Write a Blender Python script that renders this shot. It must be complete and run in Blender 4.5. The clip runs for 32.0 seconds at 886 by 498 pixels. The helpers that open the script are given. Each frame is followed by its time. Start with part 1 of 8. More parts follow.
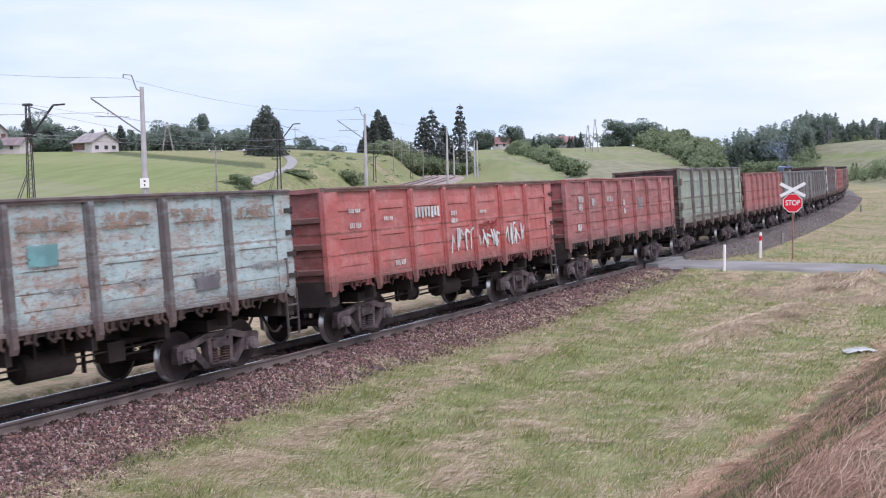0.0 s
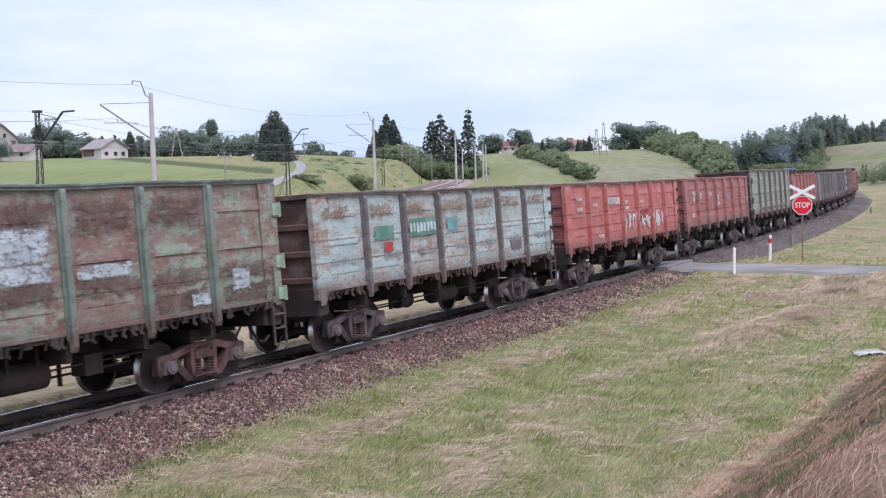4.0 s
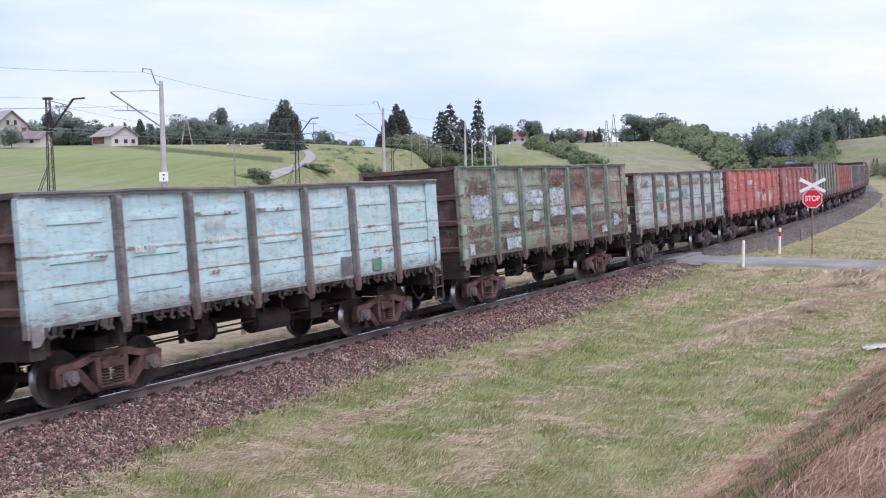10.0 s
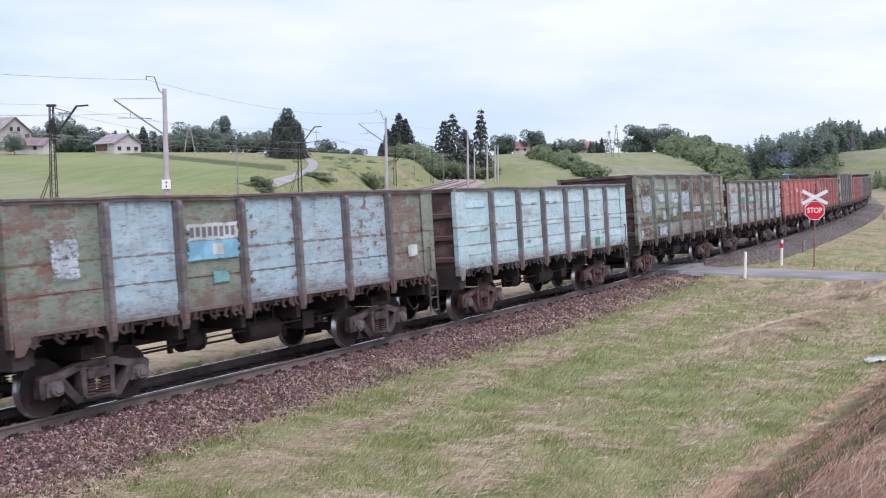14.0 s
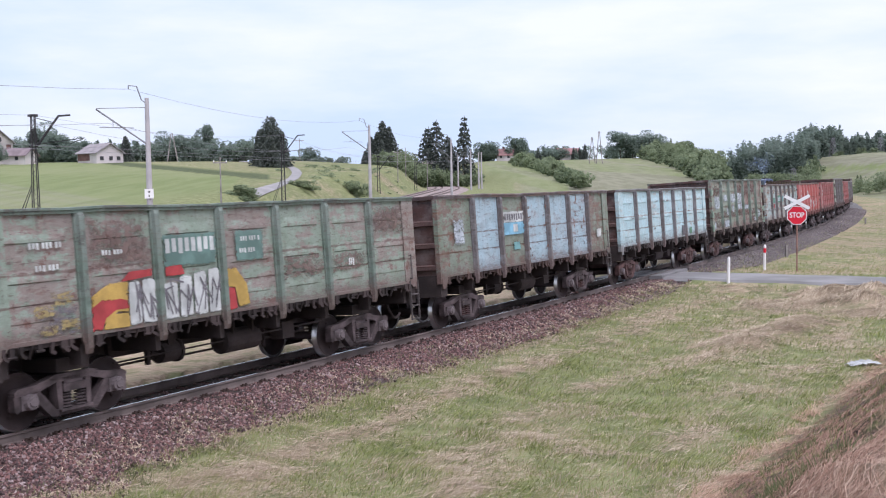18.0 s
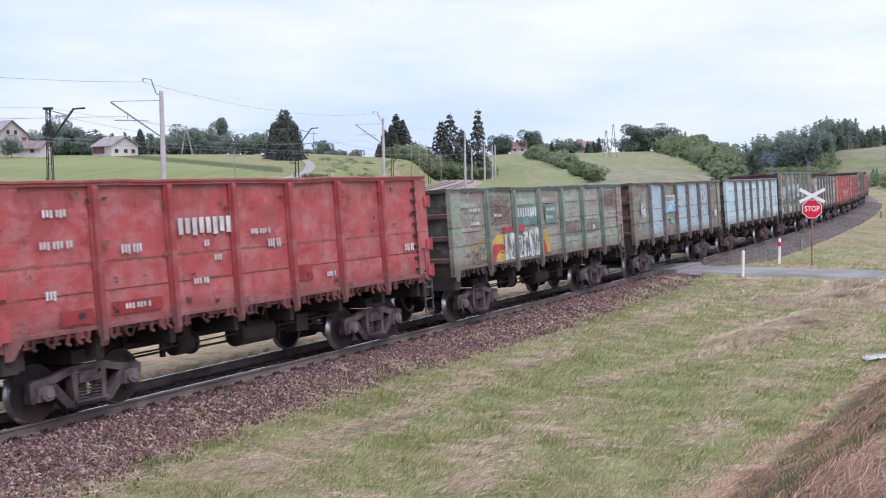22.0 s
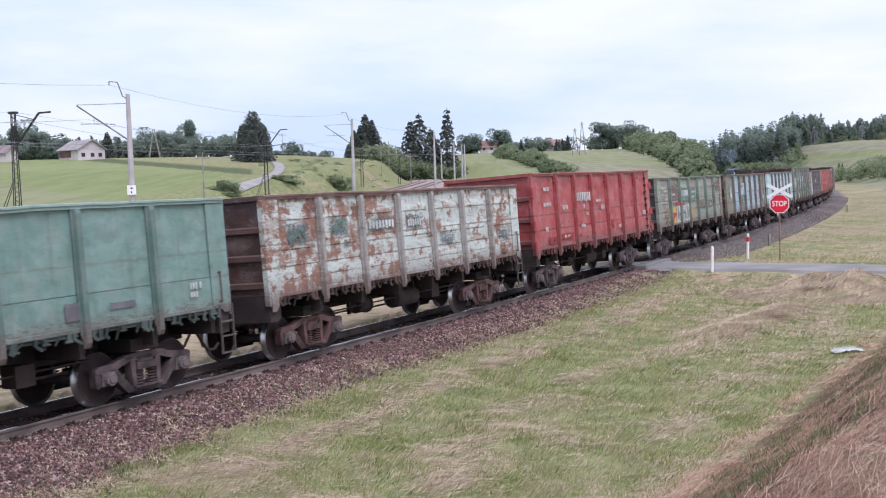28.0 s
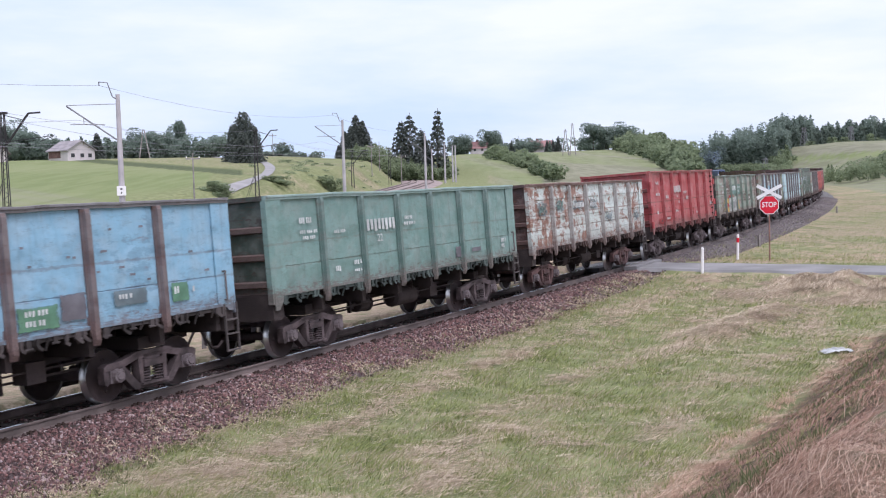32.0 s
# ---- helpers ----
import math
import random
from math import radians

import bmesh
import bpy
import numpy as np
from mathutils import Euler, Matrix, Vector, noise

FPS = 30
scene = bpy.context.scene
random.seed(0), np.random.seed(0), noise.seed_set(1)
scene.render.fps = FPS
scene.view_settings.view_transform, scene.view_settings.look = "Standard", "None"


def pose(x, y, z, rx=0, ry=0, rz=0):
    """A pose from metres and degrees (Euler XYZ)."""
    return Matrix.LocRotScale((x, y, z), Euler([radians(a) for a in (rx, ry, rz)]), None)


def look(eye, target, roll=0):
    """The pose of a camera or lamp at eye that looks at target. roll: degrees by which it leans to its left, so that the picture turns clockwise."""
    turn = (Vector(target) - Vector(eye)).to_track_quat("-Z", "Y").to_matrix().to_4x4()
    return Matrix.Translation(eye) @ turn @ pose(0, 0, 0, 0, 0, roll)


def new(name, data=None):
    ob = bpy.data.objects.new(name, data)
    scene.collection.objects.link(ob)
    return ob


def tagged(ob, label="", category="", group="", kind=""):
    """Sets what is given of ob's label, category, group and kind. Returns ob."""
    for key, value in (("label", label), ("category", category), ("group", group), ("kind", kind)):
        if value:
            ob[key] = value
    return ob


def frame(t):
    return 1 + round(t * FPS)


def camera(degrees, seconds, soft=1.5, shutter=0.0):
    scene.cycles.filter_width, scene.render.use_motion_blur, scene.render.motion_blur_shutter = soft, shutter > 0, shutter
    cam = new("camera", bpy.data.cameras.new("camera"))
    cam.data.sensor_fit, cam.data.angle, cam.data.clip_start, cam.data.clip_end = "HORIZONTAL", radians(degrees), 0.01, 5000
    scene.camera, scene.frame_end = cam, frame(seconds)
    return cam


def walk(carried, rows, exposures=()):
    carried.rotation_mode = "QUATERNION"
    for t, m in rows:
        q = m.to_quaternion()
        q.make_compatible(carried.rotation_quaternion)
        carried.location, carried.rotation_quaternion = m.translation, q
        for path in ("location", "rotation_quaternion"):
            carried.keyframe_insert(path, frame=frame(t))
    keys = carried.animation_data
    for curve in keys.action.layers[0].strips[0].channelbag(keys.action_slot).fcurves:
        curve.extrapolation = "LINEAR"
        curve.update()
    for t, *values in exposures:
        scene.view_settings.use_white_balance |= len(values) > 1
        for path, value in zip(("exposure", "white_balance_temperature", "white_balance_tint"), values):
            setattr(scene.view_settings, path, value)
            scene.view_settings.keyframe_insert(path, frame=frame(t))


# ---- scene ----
# A freight train of open wagons on a curved line, filmed from a bank beside the track.
EYE_Z = 3.824          # the rail head nearest the bank is z = 0
ROWS = [
    (0.0,0.00,-3.83,1.13),(0.5,0.14,-3.97,1.11),(1.0,0.34,-3.91,1.10),(1.5,0.43,-3.85,1.18),(2.0,0.46,-3.73,1.13),
    (2.5,0.53,-3.62,1.27),(3.0,0.57,-3.59,1.44),(3.5,0.55,-3.58,1.48),(5.5,-0.26,-3.74,1.46),(6.0,-0.37,-3.72,1.62),
    (6.5,-0.42,-3.69,1.56),(7.0,-0.40,-3.74,1.33),(7.5,0.26,-3.81,1.43),(8.0,0.45,-3.96,1.14),(8.5,0.40,-4.09,1.16),
    (9.0,0.56,-4.15,0.92),(9.5,0.76,-4.14,0.94),(10.0,0.92,-4.09,0.98),(10.5,1.18,-4.07,0.91),(11.0,1.27,-4.05,0.79),
    (11.5,1.29,-3.95,0.64),(12.0,1.27,-3.80,0.82),(12.5,1.25,-3.73,1.05),(13.0,1.24,-3.72,1.01),(13.5,1.16,-3.70,0.86),
    (14.0,1.04,-3.61,0.60),(14.5,1.02,-3.67,0.51),(16.5,0.79,-3.71,0.42),(17.0,0.50,-3.53,0.50),(17.5,0.28,-3.40,0.66),
    (18.0,0.21,-3.24,1.00),(18.5,0.13,-3.21,1.00),(19.0,0.14,-3.35,1.11),(19.5,0.27,-3.47,1.10),(20.0,1.06,-3.50,1.00),
    (20.5,1.11,-3.57,0.81),(21.0,0.94,-3.61,0.80),(21.5,0.91,-3.56,0.99),(22.0,0.91,-3.58,0.94),(22.5,0.87,-3.57,1.13),
    (23.0,0.71,-3.28,1.17),(23.5,0.66,-3.21,1.43),(24.0,0.21,-3.21,1.34),(24.5,-0.07,-3.30,1.41),(25.0,-0.48,-3.41,1.39),
    (25.5,-0.56,-3.53,1.59),(27.5,-0.60,-3.57,1.56),(28.0,-0.63,-3.63,1.67),(28.5,-0.40,-3.55,1.13),(29.0,-0.60,-3.66,1.45),
    (29.5,-0.68,-3.75,1.72),(30.0,-0.85,-3.85,1.67),(30.5,-0.96,-4.01,1.58),(31.0,-1.02,-4.09,1.57),(31.5,-1.03,-3.70,1.59),
    (32.0,-1.11,-3.60,1.64)]
cam = camera(43.18, 32.0, soft=1.1, shutter=0.35)
walk(cam, [(t, pose(0, 0, EYE_Z, 90 + pitch, roll, yaw)) for t, yaw, pitch, roll in ROWS], exposures=[(0.0, 0.07, 6090, 20), (32.0, 0.07, 6090, 20)])

# ---- sky and sun: a bright, thinly overcast summer evening ----
SUN_ELEVATION, SUN_BEARING = radians(60), radians(150)   # bearing clockwise from +y


def build_world():
    world = bpy.data.worlds.new("overcast_sky")
    world.use_nodes = True
    scene.world = world
    nt = world.node_tree
    nt.nodes.clear()
    out = nt.nodes.new("ShaderNodeOutputWorld")
    bg = nt.nodes.new("ShaderNodeBackground")
    bg.inputs["Strength"].default_value = SKY_STRENGTH
    sky = nt.nodes.new("ShaderNodeTexSky")
    sky.sky_type, sky.sun_disc = "NISHITA", False
    sky.sun_elevation, sky.sun_rotation = SUN_ELEVATION, SUN_BEARING
    sky.air_density, sky.dust_density, sky.ozone_density = 1.0, 2.5, 1.2
    coord = nt.nodes.new("ShaderNodeTexCoord")
    stretch = nt.nodes.new("ShaderNodeMapping")
    stretch.inputs["Scale"].default_value = (1.6, 1.6, 7.0)
    cloud = nt.nodes.new("ShaderNodeTexNoise")
    cloud.inputs["Scale"].default_value, cloud.inputs["Detail"].default_value = 1.7, 6
    cloud.inputs["Roughness"].default_value = 0.55
    ramp = nt.nodes.new("ShaderNodeValToRGB")
    ramp.color_ramp.elements[0].position, ramp.color_ramp.elements[0].color = 0.32, (8.0, 9.9, 12.3, 1)
    ramp.color_ramp.elements[1].position, ramp.color_ramp.elements[1].color = 0.62, (11.5, 12.2, 12.7, 1)
    # the cloud thins to pale blue low down and to the side, and is brightest overhead
    sep = nt.nodes.new("ShaderNodeSeparateXYZ")
    rise = nt.nodes.new("ShaderNodeMath")
    rise.operation, rise.inputs[1].default_value, rise.inputs[2].default_value = "MULTIPLY_ADD", 0.85, -0.10
    total = nt.nodes.new("ShaderNodeMath")
    total.operation = "ADD"
    veer = nt.nodes.new("ShaderNodeMath")          # the veil is brighter towards the side of the sun
    veer.operation, veer.inputs[1].default_value = "MULTIPLY_ADD", 0.28
    mix = nt.nodes.new("ShaderNodeMixRGB")
    mix.inputs[0].default_value = 0.9
    link = nt.links.new
    link(coord.outputs["Generated"], stretch.inputs["Vector"])
    link(stretch.outputs["Vector"], cloud.inputs["Vector"])
    link(coord.outputs["Generated"], sep.inputs[0])
    link(sep.outputs["Z"], rise.inputs[0])
    link(cloud.outputs["Fac"], total.inputs[0])
    link(rise.outputs[0], total.inputs[1])
    link(total.outputs[0], veer.inputs[2])
    link(sep.outputs["X"], veer.inputs[0])
    link(veer.outputs[0], ramp.inputs["Fac"])
    link(sky.outputs["Color"], mix.inputs[1])
    link(ramp.outputs["Color"], mix.inputs[2])
    link(mix.outputs["Color"], bg.inputs["Color"])
    link(bg.outputs["Background"], out.inputs["Surface"])


SKY_STRENGTH = 0.085
build_world()
sun_data = bpy.data.lights.new("sun", "SUN")
sun_data.energy, sun_data.angle, sun_data.color = 2.7, radians(35), (1.0, 0.975, 0.955)
sun = new("sun", sun_data)
sun.matrix_world = look((0, 0, 60), (-math.sin(SUN_BEARING) * math.cos(SUN_ELEVATION),
                                     -math.cos(SUN_BEARING) * math.cos(SUN_ELEVATION), 60 - math.sin(SUN_ELEVATION)))


# ---- materials ----
def material(name):
    m = bpy.data.materials.new(name)
    m.use_nodes = True
    nt = m.node_tree
    return m, nt, nt.nodes["Principled BSDF"]


def node(nt, kind, **values):
    n = nt.nodes.new(kind)
    for key, value in values.items():
        n.inputs[key.replace("_", " ")].default_value = value
    return n


def noise_at(nt, vec, scale, detail=4, rough=0.55, stretch=None):
    if stretch:
        mp = nt.nodes.new("ShaderNodeMapping")
        mp.inputs["Scale"].default_value = stretch
        nt.links.new(vec, mp.inputs["Vector"])
        vec = mp.outputs["Vector"]
    n = node(nt, "ShaderNodeTexNoise", Scale=scale, Detail=detail, Roughness=rough)
    nt.links.new(vec, n.inputs["Vector"])
    return n.outputs["Fac"]


def step(nt, value, low, high):
    r = nt.nodes.new("ShaderNodeMapRange")
    r.interpolation_type = "SMOOTHSTEP"
    r.inputs["From Min"].default_value, r.inputs["From Max"].default_value = low, high
    nt.links.new(value, r.inputs["Value"])
    return r.outputs["Result"]


def math_of(nt, op, a, b):
    n = nt.nodes.new("ShaderNodeMath")
    n.operation = op
    for i, v in enumerate((a, b)):
        if isinstance(v, (int, float)):
            n.inputs[i].default_value = v
        else:
            nt.links.new(v, n.inputs[i])
    return n.outputs[0]


def mixed(nt, fac, a, b):
    n = nt.nodes.new("ShaderNodeMixRGB")
    for i, v in enumerate((fac, a, b)):
        if isinstance(v, (int, float)):
            n.inputs[i].default_value = v
        elif isinstance(v, tuple):
            n.inputs[i].default_value = (*v, 1)
        else:
            nt.links.new(v, n.inputs[i])
    return n.outputs[0]


def bump(nt, bsdf, height, strength=0.3, distance=0.02):
    b = node(nt, "ShaderNodeBump", Strength=strength, Distance=distance)
    nt.links.new(height, b.inputs["Height"])
    nt.links.new(b.outputs["Normal"], bsdf.inputs["Normal"])


def coords(nt, which="Object"):
    return nt.nodes.new("ShaderNodeTexCoord").outputs[which]


def plain(name, color, rough=0.7, metal=0.0, vary=0.25, scale=8.0, bumps=0.15):
    """A surface of one colour with two scales of mottling and a fine relief."""
    m, nt, b = material(name)
    v = coords(nt)
    big, fine = noise_at(nt, v, scale * 0.2, 3), noise_at(nt, v, scale * 4, 5)
    dark = tuple(c * (1 - vary) for c in color)
    light = tuple(min(1, c * (1 + vary)) for c in color)
    c = mixed(nt, step(nt, big, 0.35, 0.65), dark, light)
    c = mixed(nt, math_of(nt, "MULTIPLY", step(nt, fine, 0.45, 0.75), 0.45), c, dark)
    nt.links.new(c, b.inputs["Base Color"])
    b.inputs["Roughness"].default_value, b.inputs["Metallic"].default_value = rough, metal
    if bumps:
        bump(nt, b, fine, bumps)
    return m


FLOOR = 1.46              # height of the wagons' floor over the rail heads
RUST = (0.13, 0.055, 0.035)
DIRT = (0.055, 0.041, 0.043)


def paint(name, color, old, old_amount, rust_amount, seed, rust=RUST, grime=0.35, rough=0.55, seam=0.7):
    """Weathered wagon paint: a coat worn through to an older coat, then to rust, with grime low on the sheets and in streaks."""
    m, nt, b = material(name)
    shift = nt.nodes.new("ShaderNodeVectorMath")
    shift.operation = "ADD"
    nt.links.new(coords(nt), shift.inputs[0])
    shift.inputs[1].default_value = (seed * 7.31, seed * 3.17, seed * 1.73)
    v = shift.outputs[0]
    rnd = nt.nodes.new("ShaderNodeObjectInfo").outputs["Random"]
    sheet = math_of(nt, "MULTIPLY", math_of(nt, "SUBTRACT", rnd, 0.5), 0.10)
    big = math_of(nt, "ADD", noise_at(nt, v, 1.1, 6, 0.62), sheet)
    mid = math_of(nt, "ADD", noise_at(nt, v, 3.2, 7, 0.68), sheet)
    fine = noise_at(nt, v, 26, 6, 0.7)
    streak = noise_at(nt, v, 1.0, 4, 0.6, (9.0, 9.0, 0.7))
    smear = math_of(nt, "ADD", noise_at(nt, v, 1.0, 6, 0.68, (1.1, 1.1, 5.5)), sheet)
    faded = tuple(min(1, c * 0.8 + 0.09) for c in color)
    c = mixed(nt, step(nt, noise_at(nt, v, 2.3, 4), 0.35, 0.7), color, faded)
    lim = 0.78 - 0.42 * old_amount
    ragged = math_of(nt, "ADD", math_of(nt, "MULTIPLY", math_of(nt, "SUBTRACT", fine, 0.5), 0.7), math_of(nt, "ADD", math_of(nt, "MULTIPLY", math_of(nt, "SUBTRACT", smear, 0.5), 1.0), math_of(nt, "MULTIPLY", math_of(nt, "SUBTRACT", mid, 0.5), 0.9)))
    shed = step(nt, math_of(nt, "ADD", big, math_of(nt, "MULTIPLY", ragged, 0.8)), lim - 0.035, lim + 0.035)
    c = mixed(nt, math_of(nt, "MULTIPLY", shed, 0.88), c, old)
    lim = 0.86 - 0.5 * rust_amount
    worn = step(nt, math_of(nt, "ADD", mid, math_of(nt, "MULTIPLY", math_of(nt, "SUBTRACT", fine, 0.5), 0.35)), lim - 0.05, lim + 0.05)
    c = mixed(nt, worn, c, mixed(nt, step(nt, fine, 0.35, 0.7), rust, tuple(x * 1.9 for x in rust)))
    c = mixed(nt, math_of(nt, "MULTIPLY", step(nt, smear, 0.66 - 0.25 * rust_amount, 0.80 - 0.25 * rust_amount), 0.6), c, tuple(x * 1.5 for x in rust))
    scuff = noise_at(nt, v, 5.0, 8, 0.78, (1.0, 1.0, 3.6))
    most = min(1.0, 0.25 + 1.6 * rust_amount)
    c = mixed(nt, math_of(nt, "MULTIPLY", step(nt, scuff, 0.545, 0.605), 0.6 * most), c, tuple(x * 0.75 for x in rust))
    c = mixed(nt, math_of(nt, "MULTIPLY", step(nt, scuff, 0.44, 0.38), 0.40 * most), c, tuple(min(1, x * 1.15 + 0.10) for x in color))
    c = mixed(nt, math_of(nt, "MULTIPLY", step(nt, streak, 0.5, 0.75), 0.20), c, DIRT)
    sep = nt.nodes.new("ShaderNodeSeparateXYZ")
    nt.links.new(coords(nt), sep.inputs[0])
    height = sep.outputs["Z"]
    low = step(nt, math_of(nt, "ADD", height, math_of(nt, "MULTIPLY", math_of(nt, "SUBTRACT", mid, 0.5), 1.3)), 1.86, 1.38)
    c = mixed(nt, math_of(nt, "MULTIPLY", low, 0.12 + 0.75 * grime), c, (0.115, 0.082, 0.080))
    foot = step(nt, math_of(nt, "ADD", height, math_of(nt, "MULTIPLY", math_of(nt, "SUBTRACT", scuff, 0.5), 1.6)), 1.59, 1.43)
    c = mixed(nt, math_of(nt, "MULTIPLY", foot, 0.62), c, mixed(nt, step(nt, fine, 0.35, 0.65), (0.075, 0.040, 0.036), (0.16, 0.10, 0.092)))
    if seam:          # rust creeping out of the welded seam along the sheets, and from under the top rail
        for z, wide in ((FLOOR + 0.563, 0.022), (FLOOR + 1.05, 0.014)):
            off = math_of(nt, "ABSOLUTE", math_of(nt, "SUBTRACT", height, z), 0)
            line = step(nt, math_of(nt, "SUBTRACT", math_of(nt, "MULTIPLY", math_of(nt, "SUBTRACT", scuff, 0.36), 0.16), off), -0.012, wide)
            c = mixed(nt, math_of(nt, "MULTIPLY", line, seam), c, tuple(x * 0.9 for x in rust))
        drip = step(nt, math_of(nt, "ADD", height, math_of(nt, "MULTIPLY", math_of(nt, "SUBTRACT", streak, 0.5), 1.8)), 3.42, 3.75)
        c = mixed(nt, math_of(nt, "MULTIPLY", drip, 0.45 * seam), c, rust)
    nt.links.new(c, b.inputs["Base Color"])
    r = nt.nodes.new("ShaderNodeMapRange")
    r.inputs["To Min"].default_value, r.inputs["To Max"].default_value = rough, 0.9
    nt.links.new(worn, r.inputs["Value"])
    nt.links.new(r.outputs[0], b.inputs["Roughness"])
    dents = noise_at(nt, v, 2.1, 2, 0.4)
    bump(nt, b, math_of(nt, "ADD", math_of(nt, "ADD", math_of(nt, "MULTIPLY", fine, 0.22), big), math_of(nt, "MULTIPLY", dents, 3.4)), 0.55, 0.04)
    return m


# ---- mesh helpers ----
class Shape:
    """Vertices and faces gathered from simple solids into one mesh."""

    def __init__(self):
        self.v, self.f = [], []

    def add(self, verts, faces):
        n = len(self.v)
        self.v += [tuple(p) for p in verts]
        self.f += [tuple(i + n for i in f) for f in faces]
        return self

    def box(self, x0, x1, y0, y1, z0, z1):
        return self.add([(x, y, z) for x in (x0, x1) for y in (y0, y1) for z in (z0, z1)],
                        [(0, 1, 3, 2), (4, 6, 7, 5), (0, 4, 5, 1), (2, 3, 7, 6), (0, 2, 6, 4), (1, 5, 7, 3)])

    def bar(self, a, b, w, h=None):
        """A square bar from a to b."""
        a, b = Vector(a), Vector(b)
        d = (b - a).normalized()
        u = d.cross(Vector((0, 0, 1)) if abs(d.z) < 0.95 else Vector((1, 0, 0))).normalized()
        w2, v = w / 2, d.cross(u)
        h2 = (h or w) / 2
        ring = [u * w2 + v * h2, v * h2 - u * w2, -u * w2 - v * h2, u * w2 - v * h2]
        return self.add([a + r for r in ring] + [b + r for r in ring],
                        [(0, 1, 5, 4), (1, 2, 6, 5), (2, 3, 7, 6), (3, 0, 4, 7), (3, 2, 1, 0), (4, 5, 6, 7)])

    def prism(self, outline, y0, y1):
        """An outline in x, z pushed through from y0 to y1."""
        n = len(outline)
        return self.add([(x, y0, z) for x, z in outline] + [(x, y1, z) for x, z in outline],
                        [tuple(range(n)), tuple(range(2 * n - 1, n - 1, -1))] + [(i, i + n, (i + 1) % n + n, (i + 1) % n) for i in range(n)])

    def tube(self, a, b, r0, r1=None, n=10, caps=True):
        a, b = Vector(a), Vector(b)
        r1 = r0 if r1 is None else r1
        d = (b - a).normalized()
        u = d.cross(Vector((0, 0, 1)) if abs(d.z) < 0.95 else Vector((1, 0, 0))).normalized()
        v = d.cross(u)
        ring = [(math.cos(2 * math.pi * i / n), math.sin(2 * math.pi * i / n)) for i in range(n)]
        verts = [a + (u * c + v * s) * r0 for c, s in ring] + [b + (u * c + v * s) * r1 for c, s in ring]
        faces = [(i, (i + 1) % n, (i + 1) % n + n, i + n) for i in range(n)]
        if caps:
            faces += [tuple(range(n - 1, -1, -1)), tuple(range(n, 2 * n))]
        return self.add(verts, faces)

    def lathe(self, profile, n=24, axis="y"):
        """A profile of (radius, along) turned about an axis through the origin."""
        k = len(profile)
        verts = []
        for i in range(n):
            c, s = math.cos(2 * math.pi * i / n), math.sin(2 * math.pi * i / n)
            for r, a in profile:
                verts.append((r * c, a, r * s) if axis == "y" else (r * c, r * s, a))
        faces = [(i * k + j, ((i + 1) % n) * k + j, ((i + 1) % n) * k + j + 1, i * k + j + 1) for i in range(n) for j in range(k - 1)]
        return self.add(verts, faces)

    def mesh(self, name, smooth=False):
        me = bpy.data.meshes.new(name)
        me.from_pydata(self.v, [], self.f)
        bm = bmesh.new()
        bm.from_mesh(me)
        bmesh.ops.recalc_face_normals(bm, faces=bm.faces)
        bm.to_mesh(me)
        bm.free()
        if smooth:
            me.polygons.foreach_set("use_smooth", [True] * len(me.polygons))
        return me


def put(name, me, mat, parent=None, m=None, label=""):
    """One object on a mesh that others may share; its material is its own."""
    ob = new(name, me)
    if not me.materials:
        me.materials.append(None)
    ob.material_slots[0].link = "OBJECT"
    ob.material_slots[0].material = mat
    if parent:
        ob.parent = parent
    if m is not None:
        ob.matrix_basis = m
    return tagged(ob, label) if label else ob


def big_mesh(name, verts, faces, mat, smooth=False):
    """A large mesh from arrays: verts n x 3, faces m x 3 or m x 4."""
    verts, faces = np.asarray(verts, np.float32), np.asarray(faces, np.int32)
    me = bpy.data.meshes.new(name)
    k = faces.shape[1]
    me.vertices.add(len(verts))
    me.vertices.foreach_set("co", verts.ravel())
    me.loops.add(faces.size)
    me.loops.foreach_set("vertex_index", faces.ravel())
    me.polygons.add(len(faces))
    me.polygons.foreach_set("loop_start", np.arange(0, faces.size, k, dtype=np.int32))
    me.polygons.foreach_set("use_smooth", np.full(len(faces), smooth))
    me.update(calc_edges=True)
    me.materials.append(mat)
    return me


def thing(name, label, category, m=None, group="", kind=""):
    ob = new(name)
    ob.empty_display_size = 0.3
    if m is not None:
        ob.matrix_basis = m
    return tagged(ob, label, category, group, kind)


# ---- the broad-gauge line: a left-hand curve, banked ----
X0, Y0, HEADING, CURVE, CURVE_FAR, CURVE_END = -8.0, 15.969, 0.51522, 0.00126, 0.00078, 170.0
EASING = 2.065e-6
CURVE_MID = CURVE - EASING * CURVE_END
CANT, GRADE, GAUGE = 0.0599, -0.00058, 1.59
_S = np.arange(-90, 700.1, 1.0)


def heading(s):
    b = np.maximum(s - CURVE_END, 0)
    e = np.minimum(b, 60)
    return HEADING - CURVE * np.minimum(s, CURVE_END) + EASING * np.minimum(s, CURVE_END) ** 2 / 2 - (CURVE_MID * e + (CURVE_FAR - CURVE_MID) * e * e / 120) - CURVE_FAR * np.maximum(b - 60, 0)


_fine = np.arange(-90, 700.01, 0.25)
_h = heading(_fine)
_cx = np.concatenate([[0], np.cumsum((np.sin(_h[1:]) + np.sin(_h[:-1])) / 2 * 0.25)])
_cy = np.concatenate([[0], np.cumsum((np.cos(_h[1:]) + np.cos(_h[:-1])) / 2 * 0.25)])
_cx += X0 - np.interp(0, _fine, _cx)
_cy += Y0 - np.interp(0, _fine, _cy)


